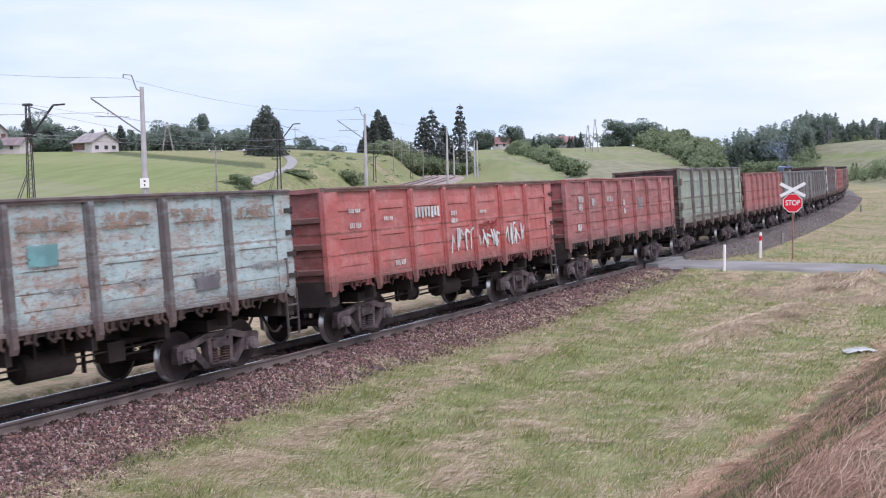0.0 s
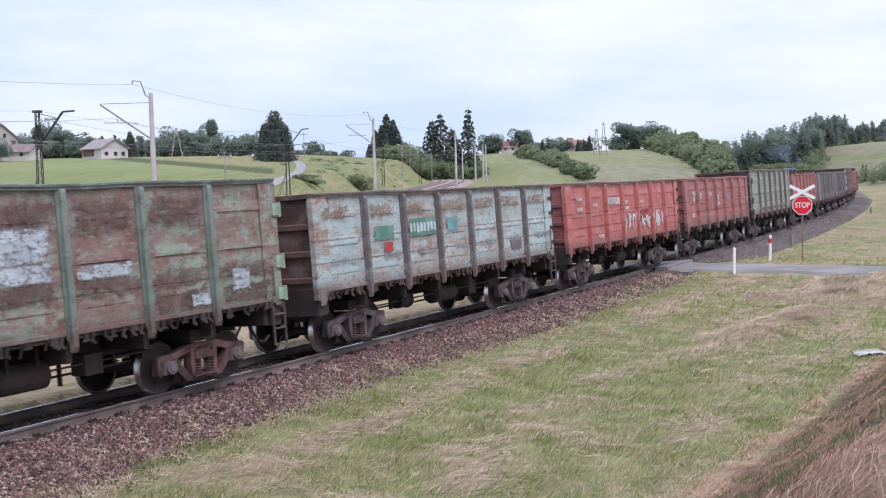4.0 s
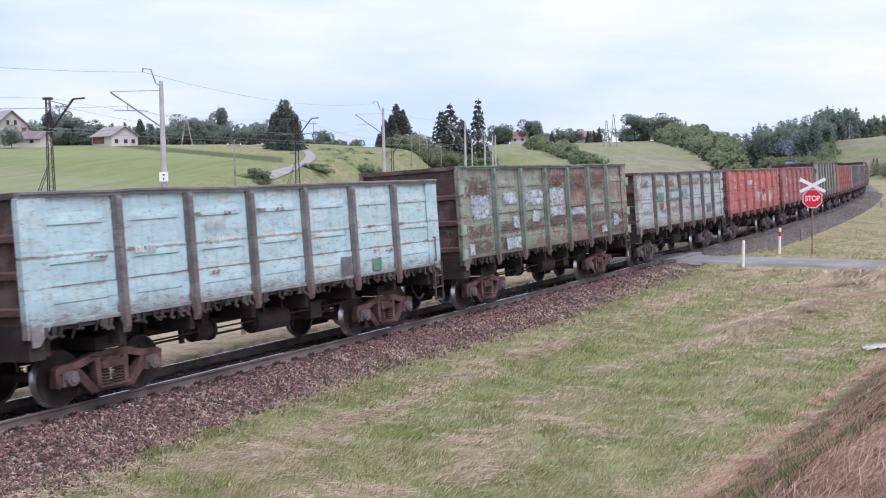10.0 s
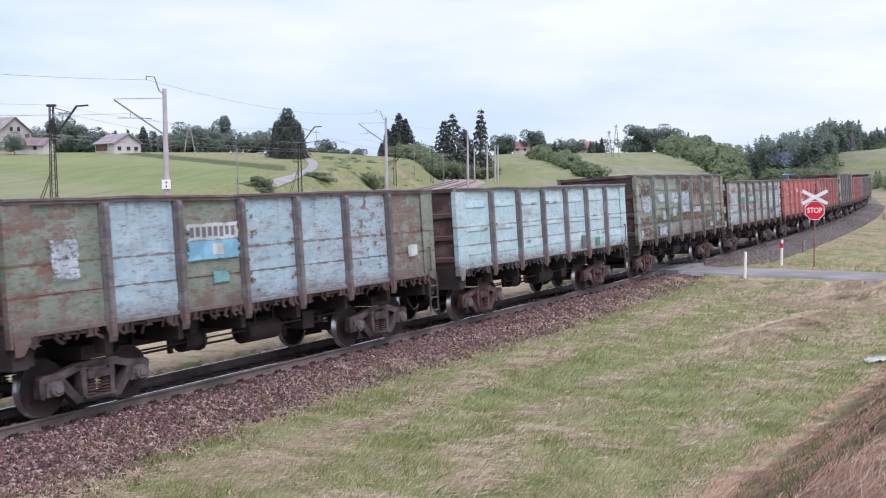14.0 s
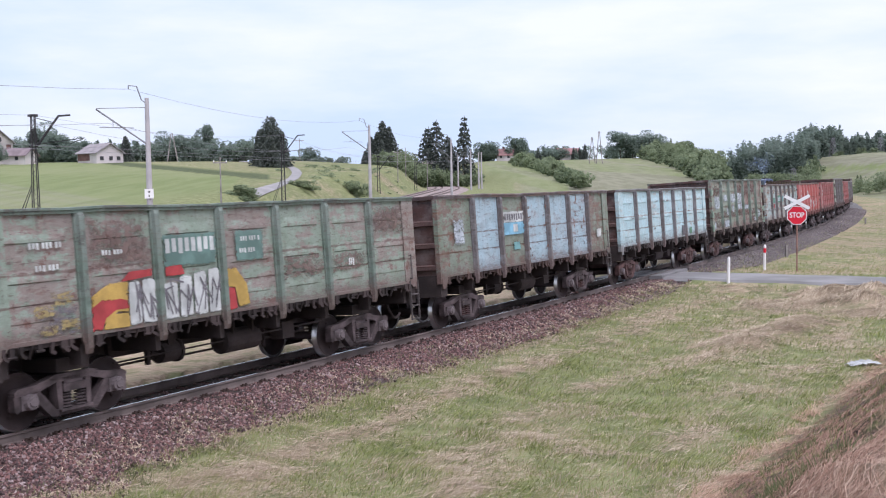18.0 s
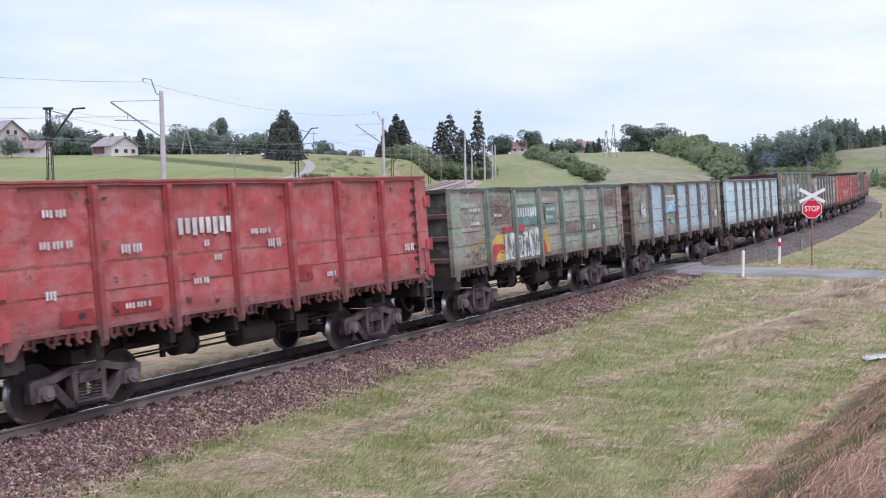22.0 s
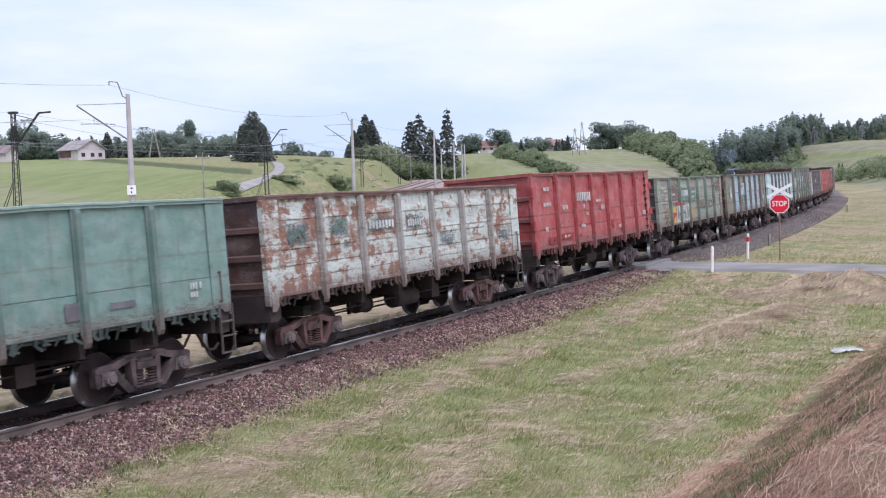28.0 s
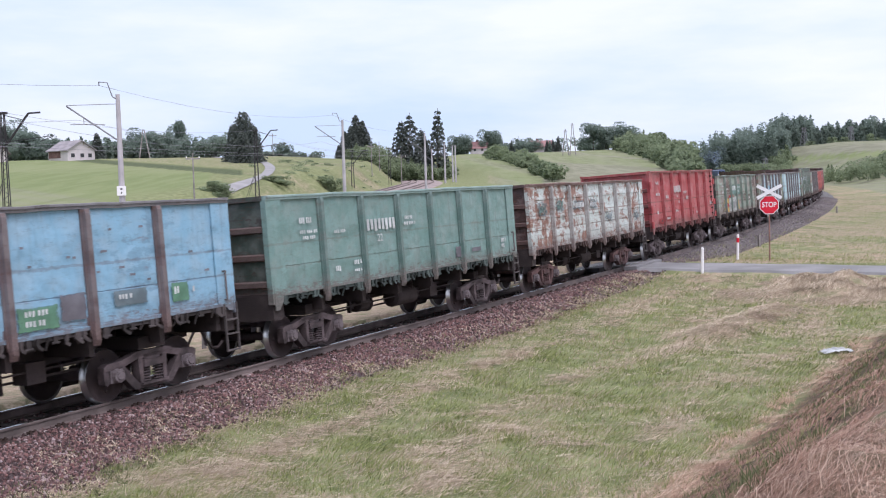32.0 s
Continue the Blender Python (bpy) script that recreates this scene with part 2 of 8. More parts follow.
def track(s, lat=0.0, up=0.0):
    """Places beside and over the near rail: lat to the far side of the line, up square to the banked track."""
    s = np.asarray(s, float)
    h = heading(s)
    a = lat * math.cos(CANT) + up * math.sin(CANT)
    z = -lat * math.sin(CANT) + up * math.cos(CANT) + GRADE * s
    return np.stack([np.interp(s, _fine, _cx) - np.cos(h) * a, np.interp(s, _fine, _cy) + np.sin(h) * a, z + 0 * s], -1)


def track_pose(s, base=4.325, lat=GAUGE / 2, banked=True):
    """A pose on the line for a thing that rests on it base metres before and behind its middle."""
    a, b = Vector(track(s - base, lat)), Vector(track(s + base, lat))
    x = (b - a).normalized()
    h = float(heading(s))
    up = Vector((-math.cos(h) * math.sin(CANT), math.sin(h) * math.sin(CANT), math.cos(CANT))) if banked else Vector((0, 0, 1))
    y = up.cross(x).normalized()
    z = x.cross(y)
    m = Matrix((x, y, z)).transposed().to_4x4()
    m.translation = (a + b) / 2
    return m


def beside(x, y):
    """Distance along the line and to its far side (negative towards the bank) for arrays of places."""
    x, y = np.asarray(x, float).ravel(), np.asarray(y, float).ravel()
    px, py = np.interp(_S, _fine, _cx), np.interp(_S, _fine, _cy)
    near = np.empty(len(x), int)
    for i in range(0, len(x), 20000):
        sl = slice(i, i + 20000)
        near[sl] = ((x[sl, None] - px) ** 2 + (y[sl, None] - py) ** 2).argmin(1)
    s = _S[near]
    h = heading(s)
    dx, dy = x - px[near], y - py[near]
    return s + dx * np.sin(h) + dy * np.cos(h), -dx * np.cos(h) + dy * np.sin(h)


def ease(v, a, b):
    t = np.clip((v - a) / (b - a), 0, 1)
    return t * t * (3 - 2 * t)


# ---- the land ----
def line_x(y):
    """The electrified double line beyond the fields: its middle at y."""
    y = np.asarray(y, float)
    return -4 - 0.178 * (196 - y) - 0.0009 * np.maximum(y - 170, 0) ** 2


def line_z(y):
    return np.interp(y, [0, 78, 140, 180, 205, 228, 260, 400], [0.2, 0.7, 1.0, 1.6, 2.3, 2.8, 3.2, 4.5])


def road_s(d):
    return 35.5 - 0.06 * d


def lane_x(y):
    """The farm lane that climbs beside the big conifers."""
    return np.interp(y, [100, 118, 133, 145, 152, 161, 170, 178, 193, 213, 232, 250, 300], [-40, -32, -26.5, -24.4, -23.9, -23.4, -23.5, -24.2, -25.7, -29.1, -33.0, -41, -66])


def ripples(x, y, size):
    return (np.sin(x / size * 2.1 + 0.7 * np.sin(y / size * 1.3)) * np.cos(y / size * 1.7 + 0.9 * np.sin(x / size * 0.8 + 1.0))
            + 0.5 * np.sin((x * 0.8 + y) / size * 4.3 + 2.0 * np.sin(x / size)))


def windrow(s, d):
    """A raised row of raked hay."""
    return np.exp(-((d - 7.4 - 0.5 * np.sin(s / 3)) / 0.8) ** 2) * ease(s, 15, 18) * (1 - ease(s, 24, 27)) * (0.7 + 0.3 * np.sin(s * 2.1))


def ground_z(x, y):
    shape = np.shape(x)
    x, y = np.asarray(x, float).ravel(), np.asarray(y, float).ravel()
    r, b = np.hypot(x, y), np.degrees(np.arctan2(x, y))
    left = 1.0 + 9.6 * np.clip((r - 95) / 175, 0, 1) - 0.008 * np.maximum(r - 275, 0) - 1.5 * ease(b, -9, -2) * ease(r, 150, 260)
    right = -0.5 + 14.3 * np.clip((r - 120) / 350, 0, 1) ** 1.1 - 0.002 * np.maximum(r - 520, 0)
    w = ease(b, 2.5, -4)
    back = ease(np.abs(b), 60, 100)
    hill = (w * left + (1 - w) * right) * (1 - back) + back * 1.5
    s, lat = beside(x, y)
    d = -lat
    form = np.where(d > 0, -0.36 - 0.16 * ease(d, 1.9, 6) + 0.0 * d, -0.42 - 0.15 * ease(lat, 2.0, 8))
    form = form + 0.05 * ripples(x, y, 2.6) * ease(d, 2.2, 5) + GRADE * s
    form = form + (0.75 + 0.2 * ripples(x, y, 0.8)) * np.exp(-((d - 9.4) / 2.6) ** 2 - ((s - 29.3) / 1.3) ** 2)          # heap of old hay by the road
    keep = np.where(d > 0, 1 - ease(d, 10, 45), 1 - ease(lat, 13, 30))
    z = keep * form + (1 - keep) * hill
    bank = ease(d, 9.9 + 0.05 * s, 14.4 + 0.05 * s) * 2.65 * (1 - ease(s, 17, 27)) * (1 - ease(d, 40, 120))
    z = z + bank + (0.08 * ripples(x, y, 1.1) + 0.045 * ripples(x + 3, y, 0.41)) * np.clip(bank * 1.5, 0, 1) * ease(np.hypot(x, y), 3, 6)
    z = z + 0.30 * windrow(s, d)
    z = z + 0.12 * ripples(x, y, 37.0) * ease(r, 90, 200)
    roadside = np.exp(-((s - road_s(d)) / np.where(s > road_s(d), 7.5, 2.9)) ** 4) * ((d > 1.2) & (d < 60)) * (1 - ease(d, 25, 60))
    z = z * (1 - roadside) + roadside * (-0.10 - 0.004 * d)
    # cutting and bank of the electrified line
    off = np.abs(x - line_x(y))
    reach = np.where(x < line_x(y), 13, 20)
    along = (1 - ease(off, np.where(x < line_x(y), 5.0, 6.5), reach)) * ease(y, -80, -20) * (1 - ease(y, 330, 420))
    along = along * np.where(lat > 12, 1, 0)
    z = z * (1 - along) + along * (line_z(y) - 0.35)
    lane = (1 - ease(np.abs(x - lane_x(y)), 1.8, 5)) * ((y > 120) & (y < 290))
    z = z - 0.15 * lane
    # bed under the ballast
    z = np.where((lat > -1.75) & (lat < GAUGE + 1.75), np.minimum(z, -0.62 + GRADE * s - 0.06 * lat), z)
    return z.reshape(shape)


def verge(s):
    """How far from the near rail the grass begins."""
    e = np.interp(s, [-6, 0, 2, 4, 7, 11, 13, 15.5, 18.7, 22.6, 26, 29, 34], [2.7, 2.6, 2.25, 2.05, 1.65, 1.35, 1.5, 1.85, 1.9, 1.45, 1.15, 0.95, 0.85])
    return e + 0.22 * np.sin(s * 1.7) * np.sin(s * 0.6 + 1) + 0.14 * np.sin(s * 5.1) + 0.08 * np.sin(s * 13.7)


def ground_material():
    m, nt, b = material("grassland")
    v = coords(nt)
    at = nt.nodes.new("ShaderNodeAttribute")
    at.attribute_name = "cover"
    sep = nt.nodes.new("ShaderNodeSeparateColor")
    nt.links.new(at.outputs["Color"], sep.inputs[0])
    dry, crop, tall = sep.outputs[0], sep.outputs[1], sep.outputs[2]
    big, mid, fine = noise_at(nt, v, 0.35, 5), noise_at(nt, v, 1.6, 6, 0.65), noise_at(nt, v, 22, 5, 0.7)
    fibre = noise_at(nt, v, 5.0, 5, 0.7, (1.0, 5.0, 1.0))
    green = mixed(nt, step(nt, mid, 0.35, 0.65), (0.145, 0.165, 0.075), (0.245, 0.262, 0.13))
    straw = mixed(nt, step(nt, fibre, 0.35, 0.68), (0.25, 0.18, 0.13), (0.51, 0.40, 0.31))
    amount = math_of(nt, "ADD", math_of(nt, "MULTIPLY", dry, 0.55), math_of(nt, "MULTIPLY", math_of(nt, "SUBTRACT", mid, 0.5), 1.4))
    amount = math_of(nt, "ADD", amount, math_of(nt, "MULTIPLY", math_of(nt, "SUBTRACT", fibre, 0.5), 0.45))
    c = mixed(nt, step(nt, amount, 0.15, 0.75), green, straw)
    c = mixed(nt, math_of(nt, "MULTIPLY", step(nt, fine, 0.5, 0.72), 0.40), c, (0.085, 0.085, 0.04))
    rows_ = noise_at(nt, v, 0.5, 3, 0.5, (1.0, 0.12, 1.0))
    cropped = mixed(nt, step(nt, rows_, 0.35, 0.65), (0.158, 0.196, 0.078), (0.190, 0.222, 0.098))
    cropped = mixed(nt, math_of(nt, "MULTIPLY", step(nt, noise_at(nt, v, 0.03, 3), 0.45, 0.6), 0.5), cropped, (0.232, 0.252, 0.13))
    cropped = mixed(nt, math_of(nt, "MULTIPLY", dry, 0.9), cropped, mixed(nt, step(nt, rows_, 0.4, 0.6), (0.190, 0.184, 0.132), (0.240, 0.230, 0.175)))
    c = mixed(nt, crop, c, cropped)
    soil = math_of(nt, "MULTIPLY", at.outputs["Alpha"], step(nt, math_of(nt, "ADD", mid, math_of(nt, "MULTIPLY", fine, 0.3)), 0.34, 0.56))
    earth = mixed(nt, step(nt, fine, 0.4, 0.65), (0.065, 0.046, 0.038), (0.20, 0.135, 0.105))
    earth = mixed(nt, step(nt, noise_at(nt, v, 3.1, 5, 0.65), 0.46, 0.58), earth, mixed(nt, step(nt, fine, 0.4, 0.65), (0.07, 0.075, 0.035), (0.17, 0.16, 0.085)))
    c = mixed(nt, soil, c, earth)
    c = mixed(nt, math_of(nt, "MULTIPLY", tall, step(nt, mid, 0.2, 0.55)), c, (0.075, 0.092, 0.048))
    nt.links.new(c, b.inputs["Base Color"])
    b.inputs["Roughness"].default_value = 0.95
    b.inputs["Specular IOR Level"].default_value = 0.15
    bump(nt, b, math_of(nt, "ADD", fine, math_of(nt, "MULTIPLY", mid, 2.0)), 0.6, 0.05)
    return m


def dryness(x, y):
    """How much cut straw lies on the grass, 0 to 1."""
    x, y = np.asarray(x, float), np.asarray(y, float)
    s, lat = beside(x, y)
    d = -lat
    wob = 0.22 * np.sin(s / 2.3) + 0.12 * np.sin(s * 1.9 + 1)
    gap = np.clip(0.55 + 0.34 * ripples(x, y, 1.5) + 0.34 * ripples(x + 8, y, 0.55), 0, 1.2)
    rows_ = ((1.05 + 0.75 * ease(s, 1, 4) * (1 - ease(s, 12, 16))) * np.exp(-((d - 3.78 - wob) / 0.46) ** 2) + 0.80 * np.exp(-((d - 6.45 - 2 * wob) / 0.65) ** 2) + 0.65 * np.exp(-((d - 9.4 - wob) / 0.6) ** 2)) * gap
    rows_ = rows_ + 1.1 * windrow(s, d)
    patch_ = 0.17 + 0.19 * ease(s, 13, 20) + 0.15 * ripples(x, y, 2.7) + 0.13 * ripples(x + 5, y * 1.6, 0.9)
    bank = ease(d, 9.6 + 0.05 * s, 10.6 + 0.05 * s) * (1 - ease(s, 20, 28))
    heap = np.exp(-((d - 9.4) / 3.4) ** 2 - ((s - 29.3) / 1.9) ** 2)
    roadside = 0.5 * np.exp(-((s - 32.6) / 0.8) ** 2)
    return np.clip(patch_ * ease(d, 2, 3) + 0.75 * rows_ * (s < 33) + 0.75 * (1 - 0.9 * ease(d - 9.9 - 0.05 * s, 0.5, 0.9) * (1 - ease(d - 9.9 - 0.05 * s, 3.5, 4.0))) * bank + 0.9 * heap + roadside, 0, 1)


def build_ground():
    ang = np.radians(np.concatenate([np.arange(-180, -27, 4.5), np.arange(-27, 27, 0.2), np.arange(27, 180, 4.5)]))
    rad = np.concatenate([[0.001, 0.6], 1.5 * 1.0175 ** np.arange(0, 455)])
    n, k = len(ang), len(rad)
    R, A = np.meshgrid(rad, ang, indexing="ij")
    x, y = (R * np.sin(A)).ravel() + 0.3, (R * np.cos(A)).ravel() - 0.4
    z = ground_z(x, y)
    i, j = np.meshgrid(np.arange(k - 1), np.arange(n), indexing="ij")
    a, b2 = (i * n + j).ravel(), (i * n + (j + 1) % n).ravel()
    faces = np.stack([a, b2, b2 + n, a + n], -1)
    me = big_mesh("ground", np.stack([x, y, z], -1), faces, ground_material(), True)
    s, lat = beside(x, y)
    r, b = np.hypot(x, y), np.degrees(np.arctan2(x, y))
    off = np.abs(x - line_x(y))
    dry = np.where(lat < 0, dryness(x, y), 1.0 * (1 - ease(lat, 20, 60)) * (1 - ease(r, 90, 140)) + 0.15)
    beyond = (s > 38) & (lat < 0)
    dry = np.where(beyond, 0.80 + 0.35 * ripples(x, y, 4.0), dry)
    crop = ease(r, 105, 125) * ((b < -9.3 - 1.5 * ease(r, 230, 150)) | (b > 2)) * ease(off, 12, 20)
    edge = (y + 1.6 * x - 125.2) / 1.887                   # past the border of the left-hand field
    crop = crop * (1 - ease(edge, -0.6, 0.6) * (b < -2))
    crop = np.where((b > 14.5) & (r < 190), 0, crop)
    crop = np.where((lat > -10) & (lat < 25), 0, crop)
    knoll = ((b > -10) & (b < 1) & (r > 100))
    dry = np.where(knoll, 0.42 + 0.2 * ripples(x, y, 17) + 0.25 * ripples(x, y, 5.3), dry)
    stubble = (b < -9) & (crop < 0.5) & (edge > 0)
    dry = np.where(stubble, 0.55 * ease(edge, 6.5, 9.0), dry)
    mown = ease(72.5 - y - 1.385 * x, -1.0, 1.5)            # grey-green stubble in the near corner of that field
    swath = 0.5 + 0.5 * np.sin((y + 1.385 * x) * 1.1)
    strip = 0.5 + 0.5 * np.sin(b * 4.2 + r * 0.045) * np.sin(b * 1.7 + 1)
    right = np.where(y + 4.87 * x < 526, 0.95, 0.30 + 0.35 * strip)
    right = np.where(np.abs(y + 14.3 * x - 1264) < 26, 1.0, right)
    right = np.where(b < 6.2, 0.25 + 0.4 * (np.sin(x * 0.5 + y * 0.03) > 0.3), right)
    right = np.where(b > 17.6, np.where(z > 11.9, 0.8, np.where(z > 8.7, 1.0, np.where(z > 6.8, 0.0, 0.75 + 0.25 * np.sin(r * 0.35)))), right)
    dry = np.where((crop > 0.3) & (b > 2), right, np.where(crop > 0.3, 0.08 + mown * (0.15 + 0.35 * swath), dry))
    # last term: dark band on the field border, tall crop with its shadow painted in
    tall = np.where((s > 55) & (lat < -3) & (r < 175), 0.15, 0.0) + np.where(knoll, 0.08 + 0.2 * ripples(x + 30, y, 7.0), 0) + np.where(stubble, 1.0 - ease(edge, 5.5, 8.0), 0)
    up = -lat - 9.9 - 0.05 * s
    edge_of_grass = verge(s)
    soil = (ease(up, 0.25, 0.6) * (1 - 0.35 * ease(up, 3.5, 4.0))) * (s < 26) * (r < 60) + 0.85 * (1 - ease(-lat - edge_of_grass, 0.15, 0.95)) * ((lat < 0) & (s < 33) & (r < 60)) + 0.2 * np.exp(-((lat + 9.4) / 2.6) ** 2 - ((s - 29.0) / 1.2) ** 2)
    col = np.stack([np.clip(dry, 0, 1), crop, np.clip(tall, 0, 1), soil], -1).astype(np.float32)
    layer = me.color_attributes.new("cover", "FLOAT_COLOR", "POINT")
    layer.data.foreach_set("color", col.ravel())
    return tagged(new("ground", me), "mown grassland, farm fields and low hills", "ground", kind="structure")


build_ground()


# ---- the railway line ----
MAT_RAIL = plain("rail_steel", (0.165, 0.130, 0.122), 0.65, 0.15, 0.3, 6)
MAT_RAIL_TOP = plain("rail_head", (0.62, 0.63, 0.65), 0.14, 1.0, 0.1, 3, 0.02)
MAT_SLEEPER = plain("sleeper_wood", (0.05, 0.036, 0.03), 0.9, 0, 0.35, 9, 0.5)
MAT_IRON = plain("fastening_iron", (0.05, 0.032, 0.027), 0.75, 0.3, 0.3, 9)


def stone_material():
    m, nt, b = material("ballast_stone")
    v = coords(nt)
    rnd = nt.nodes.new("ShaderNodeNewGeometry").outputs["Random Per Island"]
    ramp = nt.nodes.new("ShaderNodeValToRGB")
    ramp.color_ramp.elements[0].color = (0.040, 0.025, 0.026, 1)
    ramp.color_ramp.elements[1].position, ramp.color_ramp.elements[1].color = 1.0, (0.42, 0.34, 0.34, 1)
    for p, c in ((0.30, (0.066, 0.038, 0.039)), (0.55, (0.172, 0.088, 0.087)), (0.74, (0.235, 0.118, 0.108)), (0.86, (0.255, 0.165, 0.162))):
        e = ramp.color_ramp.elements.new(p)
        e.color = (*c, 1)
    nt.links.new(rnd, ramp.inputs["Fac"])
    grey = mixed(nt, step(nt, noise_at(nt, v, 0.09, 2), 0.4, 0.6), (0.185, 0.177, 0.18), (0.245, 0.235, 0.238))
    sep = nt.nodes.new("ShaderNodeSeparateXYZ")
    nt.links.new(v, sep.inputs[0])
    far = step(nt, sep.outputs["Y"], 42, 54)
    c = mixed(nt, math_of(nt, "MULTIPLY", far, 0.7), ramp.outputs["Color"], grey)
    c = mixed(nt, math_of(nt, "MULTIPLY", noise_at(nt, v, 60, 3), 0.25), c, (0.08, 0.06, 0.055))
    nt.links.new(c, b.inputs["Base Color"])
    b.inputs["Roughness"].default_value = 0.9
    return m


MAT_STONE = stone_material()


def bed_material():
    """Fine dirty stone: reddish before the crossing, grey newer stone beyond it."""
    m, nt, b = material("ballast_bed")
    v = coords(nt)
    sep = nt.nodes.new("ShaderNodeSeparateXYZ")
    nt.links.new(v, sep.inputs[0])
    speck = noise_at(nt, v, 24, 4, 0.7)
    red = mixed(nt, step(nt, speck, 0.35, 0.65), (0.045, 0.032, 0.033), (0.13, 0.09, 0.09))
    grey = mixed(nt, step(nt, speck, 0.35, 0.65), (0.09, 0.087, 0.09), (0.20, 0.193, 0.197))
    c = mixed(nt, step(nt, sep.outputs["Y"], 42, 54), red, grey)
    nt.links.new(c, b.inputs["Base Color"])
    b.inputs["Roughness"].default_value = 0.95
    bump(nt, b, speck, 0.9, 0.05)
    return m


MAT_BED = bed_material()


def sweep(profile, s_values, closed=True):
    """A cross-section of (lat, up) drawn along the line."""
    k, n = len(profile), len(s_values)
    v = np.stack([track(s_values, a, u) for a, u in profile], 1).reshape(-1, 3)
    i, j = np.meshgrid(np.arange(n - 1), np.arange(k if closed else k - 1), indexing="ij")
    a = (i * k + j).ravel()
    b = (i * k + (j + 1) % k).ravel()
    return v, np.stack([a, b, b + k, a + k], -1)


S_TRACK = np.concatenate([np.arange(-40, 80, 1.0), np.arange(80, 520, 4.0)])
railway = thing("railway_track", "single broad-gauge track on brown ballast, curving and banked", "railway track", kind="structure")


def build_track():
    base = [(-0.066, -0.18), (0.066, -0.18), (0.066, -0.168), (0.012, -0.145), (0.010, -0.055), (0.035, -0.042), (0.036, -0.012),
            (0.026, -0.001), (-0.026, -0.001), (-0.036, -0.012), (-0.035, -0.042), (-0.010, -0.055), (-0.012, -0.145), (-0.066, -0.168)]
    head = [(-0.026, -0.0005), (0.026, -0.0005), (0.024, 0.002), (-0.024, 0.002)]
    for lat in (0.0, GAUGE):
        v, f = sweep([(a + lat, u) for a, u in base], S_TRACK)
        rail = new("rail", big_mesh("rail", v, f[:, ::-1], MAT_RAIL))
        rail.parent = railway
        v, f = sweep([(a + lat, u) for a, u in head], S_TRACK)
        top = new("running_surface", big_mesh("running_surface", v, f[:, ::-1], MAT_RAIL_TOP))
        top.parent = rail
        tagged(top, "polished running surface")
    v, f = sweep([(-2.35, -0.62), (-1.9, -0.46), (-1.1, -0.215), (-0.75, -0.20), (GAUGE + 0.75, -0.20), (GAUGE + 1.1, -0.215), (GAUGE + 2.2, -0.62)], S_TRACK, False)
    bed = new("ballast_bed", big_mesh("ballast_bed", v, f, MAT_BED, True))
    bed.parent = railway
    wood = Shape().box(-0.11, 0.11, -1.37, 1.37, -0.36, -0.185).mesh("sleeper")
    plate = Shape().box(-0.09, 0.09, -0.17, 0.17, -0.187, -0.172)
    for sx in (-0.05, 0.05):
        plate.tube((sx, -0.11, -0.175), (sx, -0.11, -0.12), 0.022, n=6).tube((sx, 0.11, -0.175), (sx, 0.11, -0.12), 0.022, n=6)
        plate.box(sx - 0.03, sx + 0.03, -0.13, -0.05, -0.165, -0.145)
    plate = plate.mesh("rail_fastening")
    for s in np.arange(-8, 75, 0.6):
        m = track_pose(float(s), 0.1)
        sleeper = put("sleeper", wood, MAT_SLEEPER, railway, m)
        if s < 40:
            put("rail_fastening", plate, MAT_IRON, sleeper, Matrix.Translation((0, -GAUGE / 2, 0)))


build_track()


def lie_z(x, y):
    """The height of whatever lies open to the sky there: ground or ballast shoulder."""
    s, lat = beside(x, y)
    bed = np.interp(-lat, [-GAUGE, 0.75, 1.1, 1.9, 2.35, 2.6], [-0.2, -0.2, -0.215, -0.46, -0.62, -2.0]) - lat * math.sin(CANT) + GRADE * s
    return np.where((lat < 0) & (s > -40), np.maximum(ground_z(x, y), bed), ground_z(x, y))


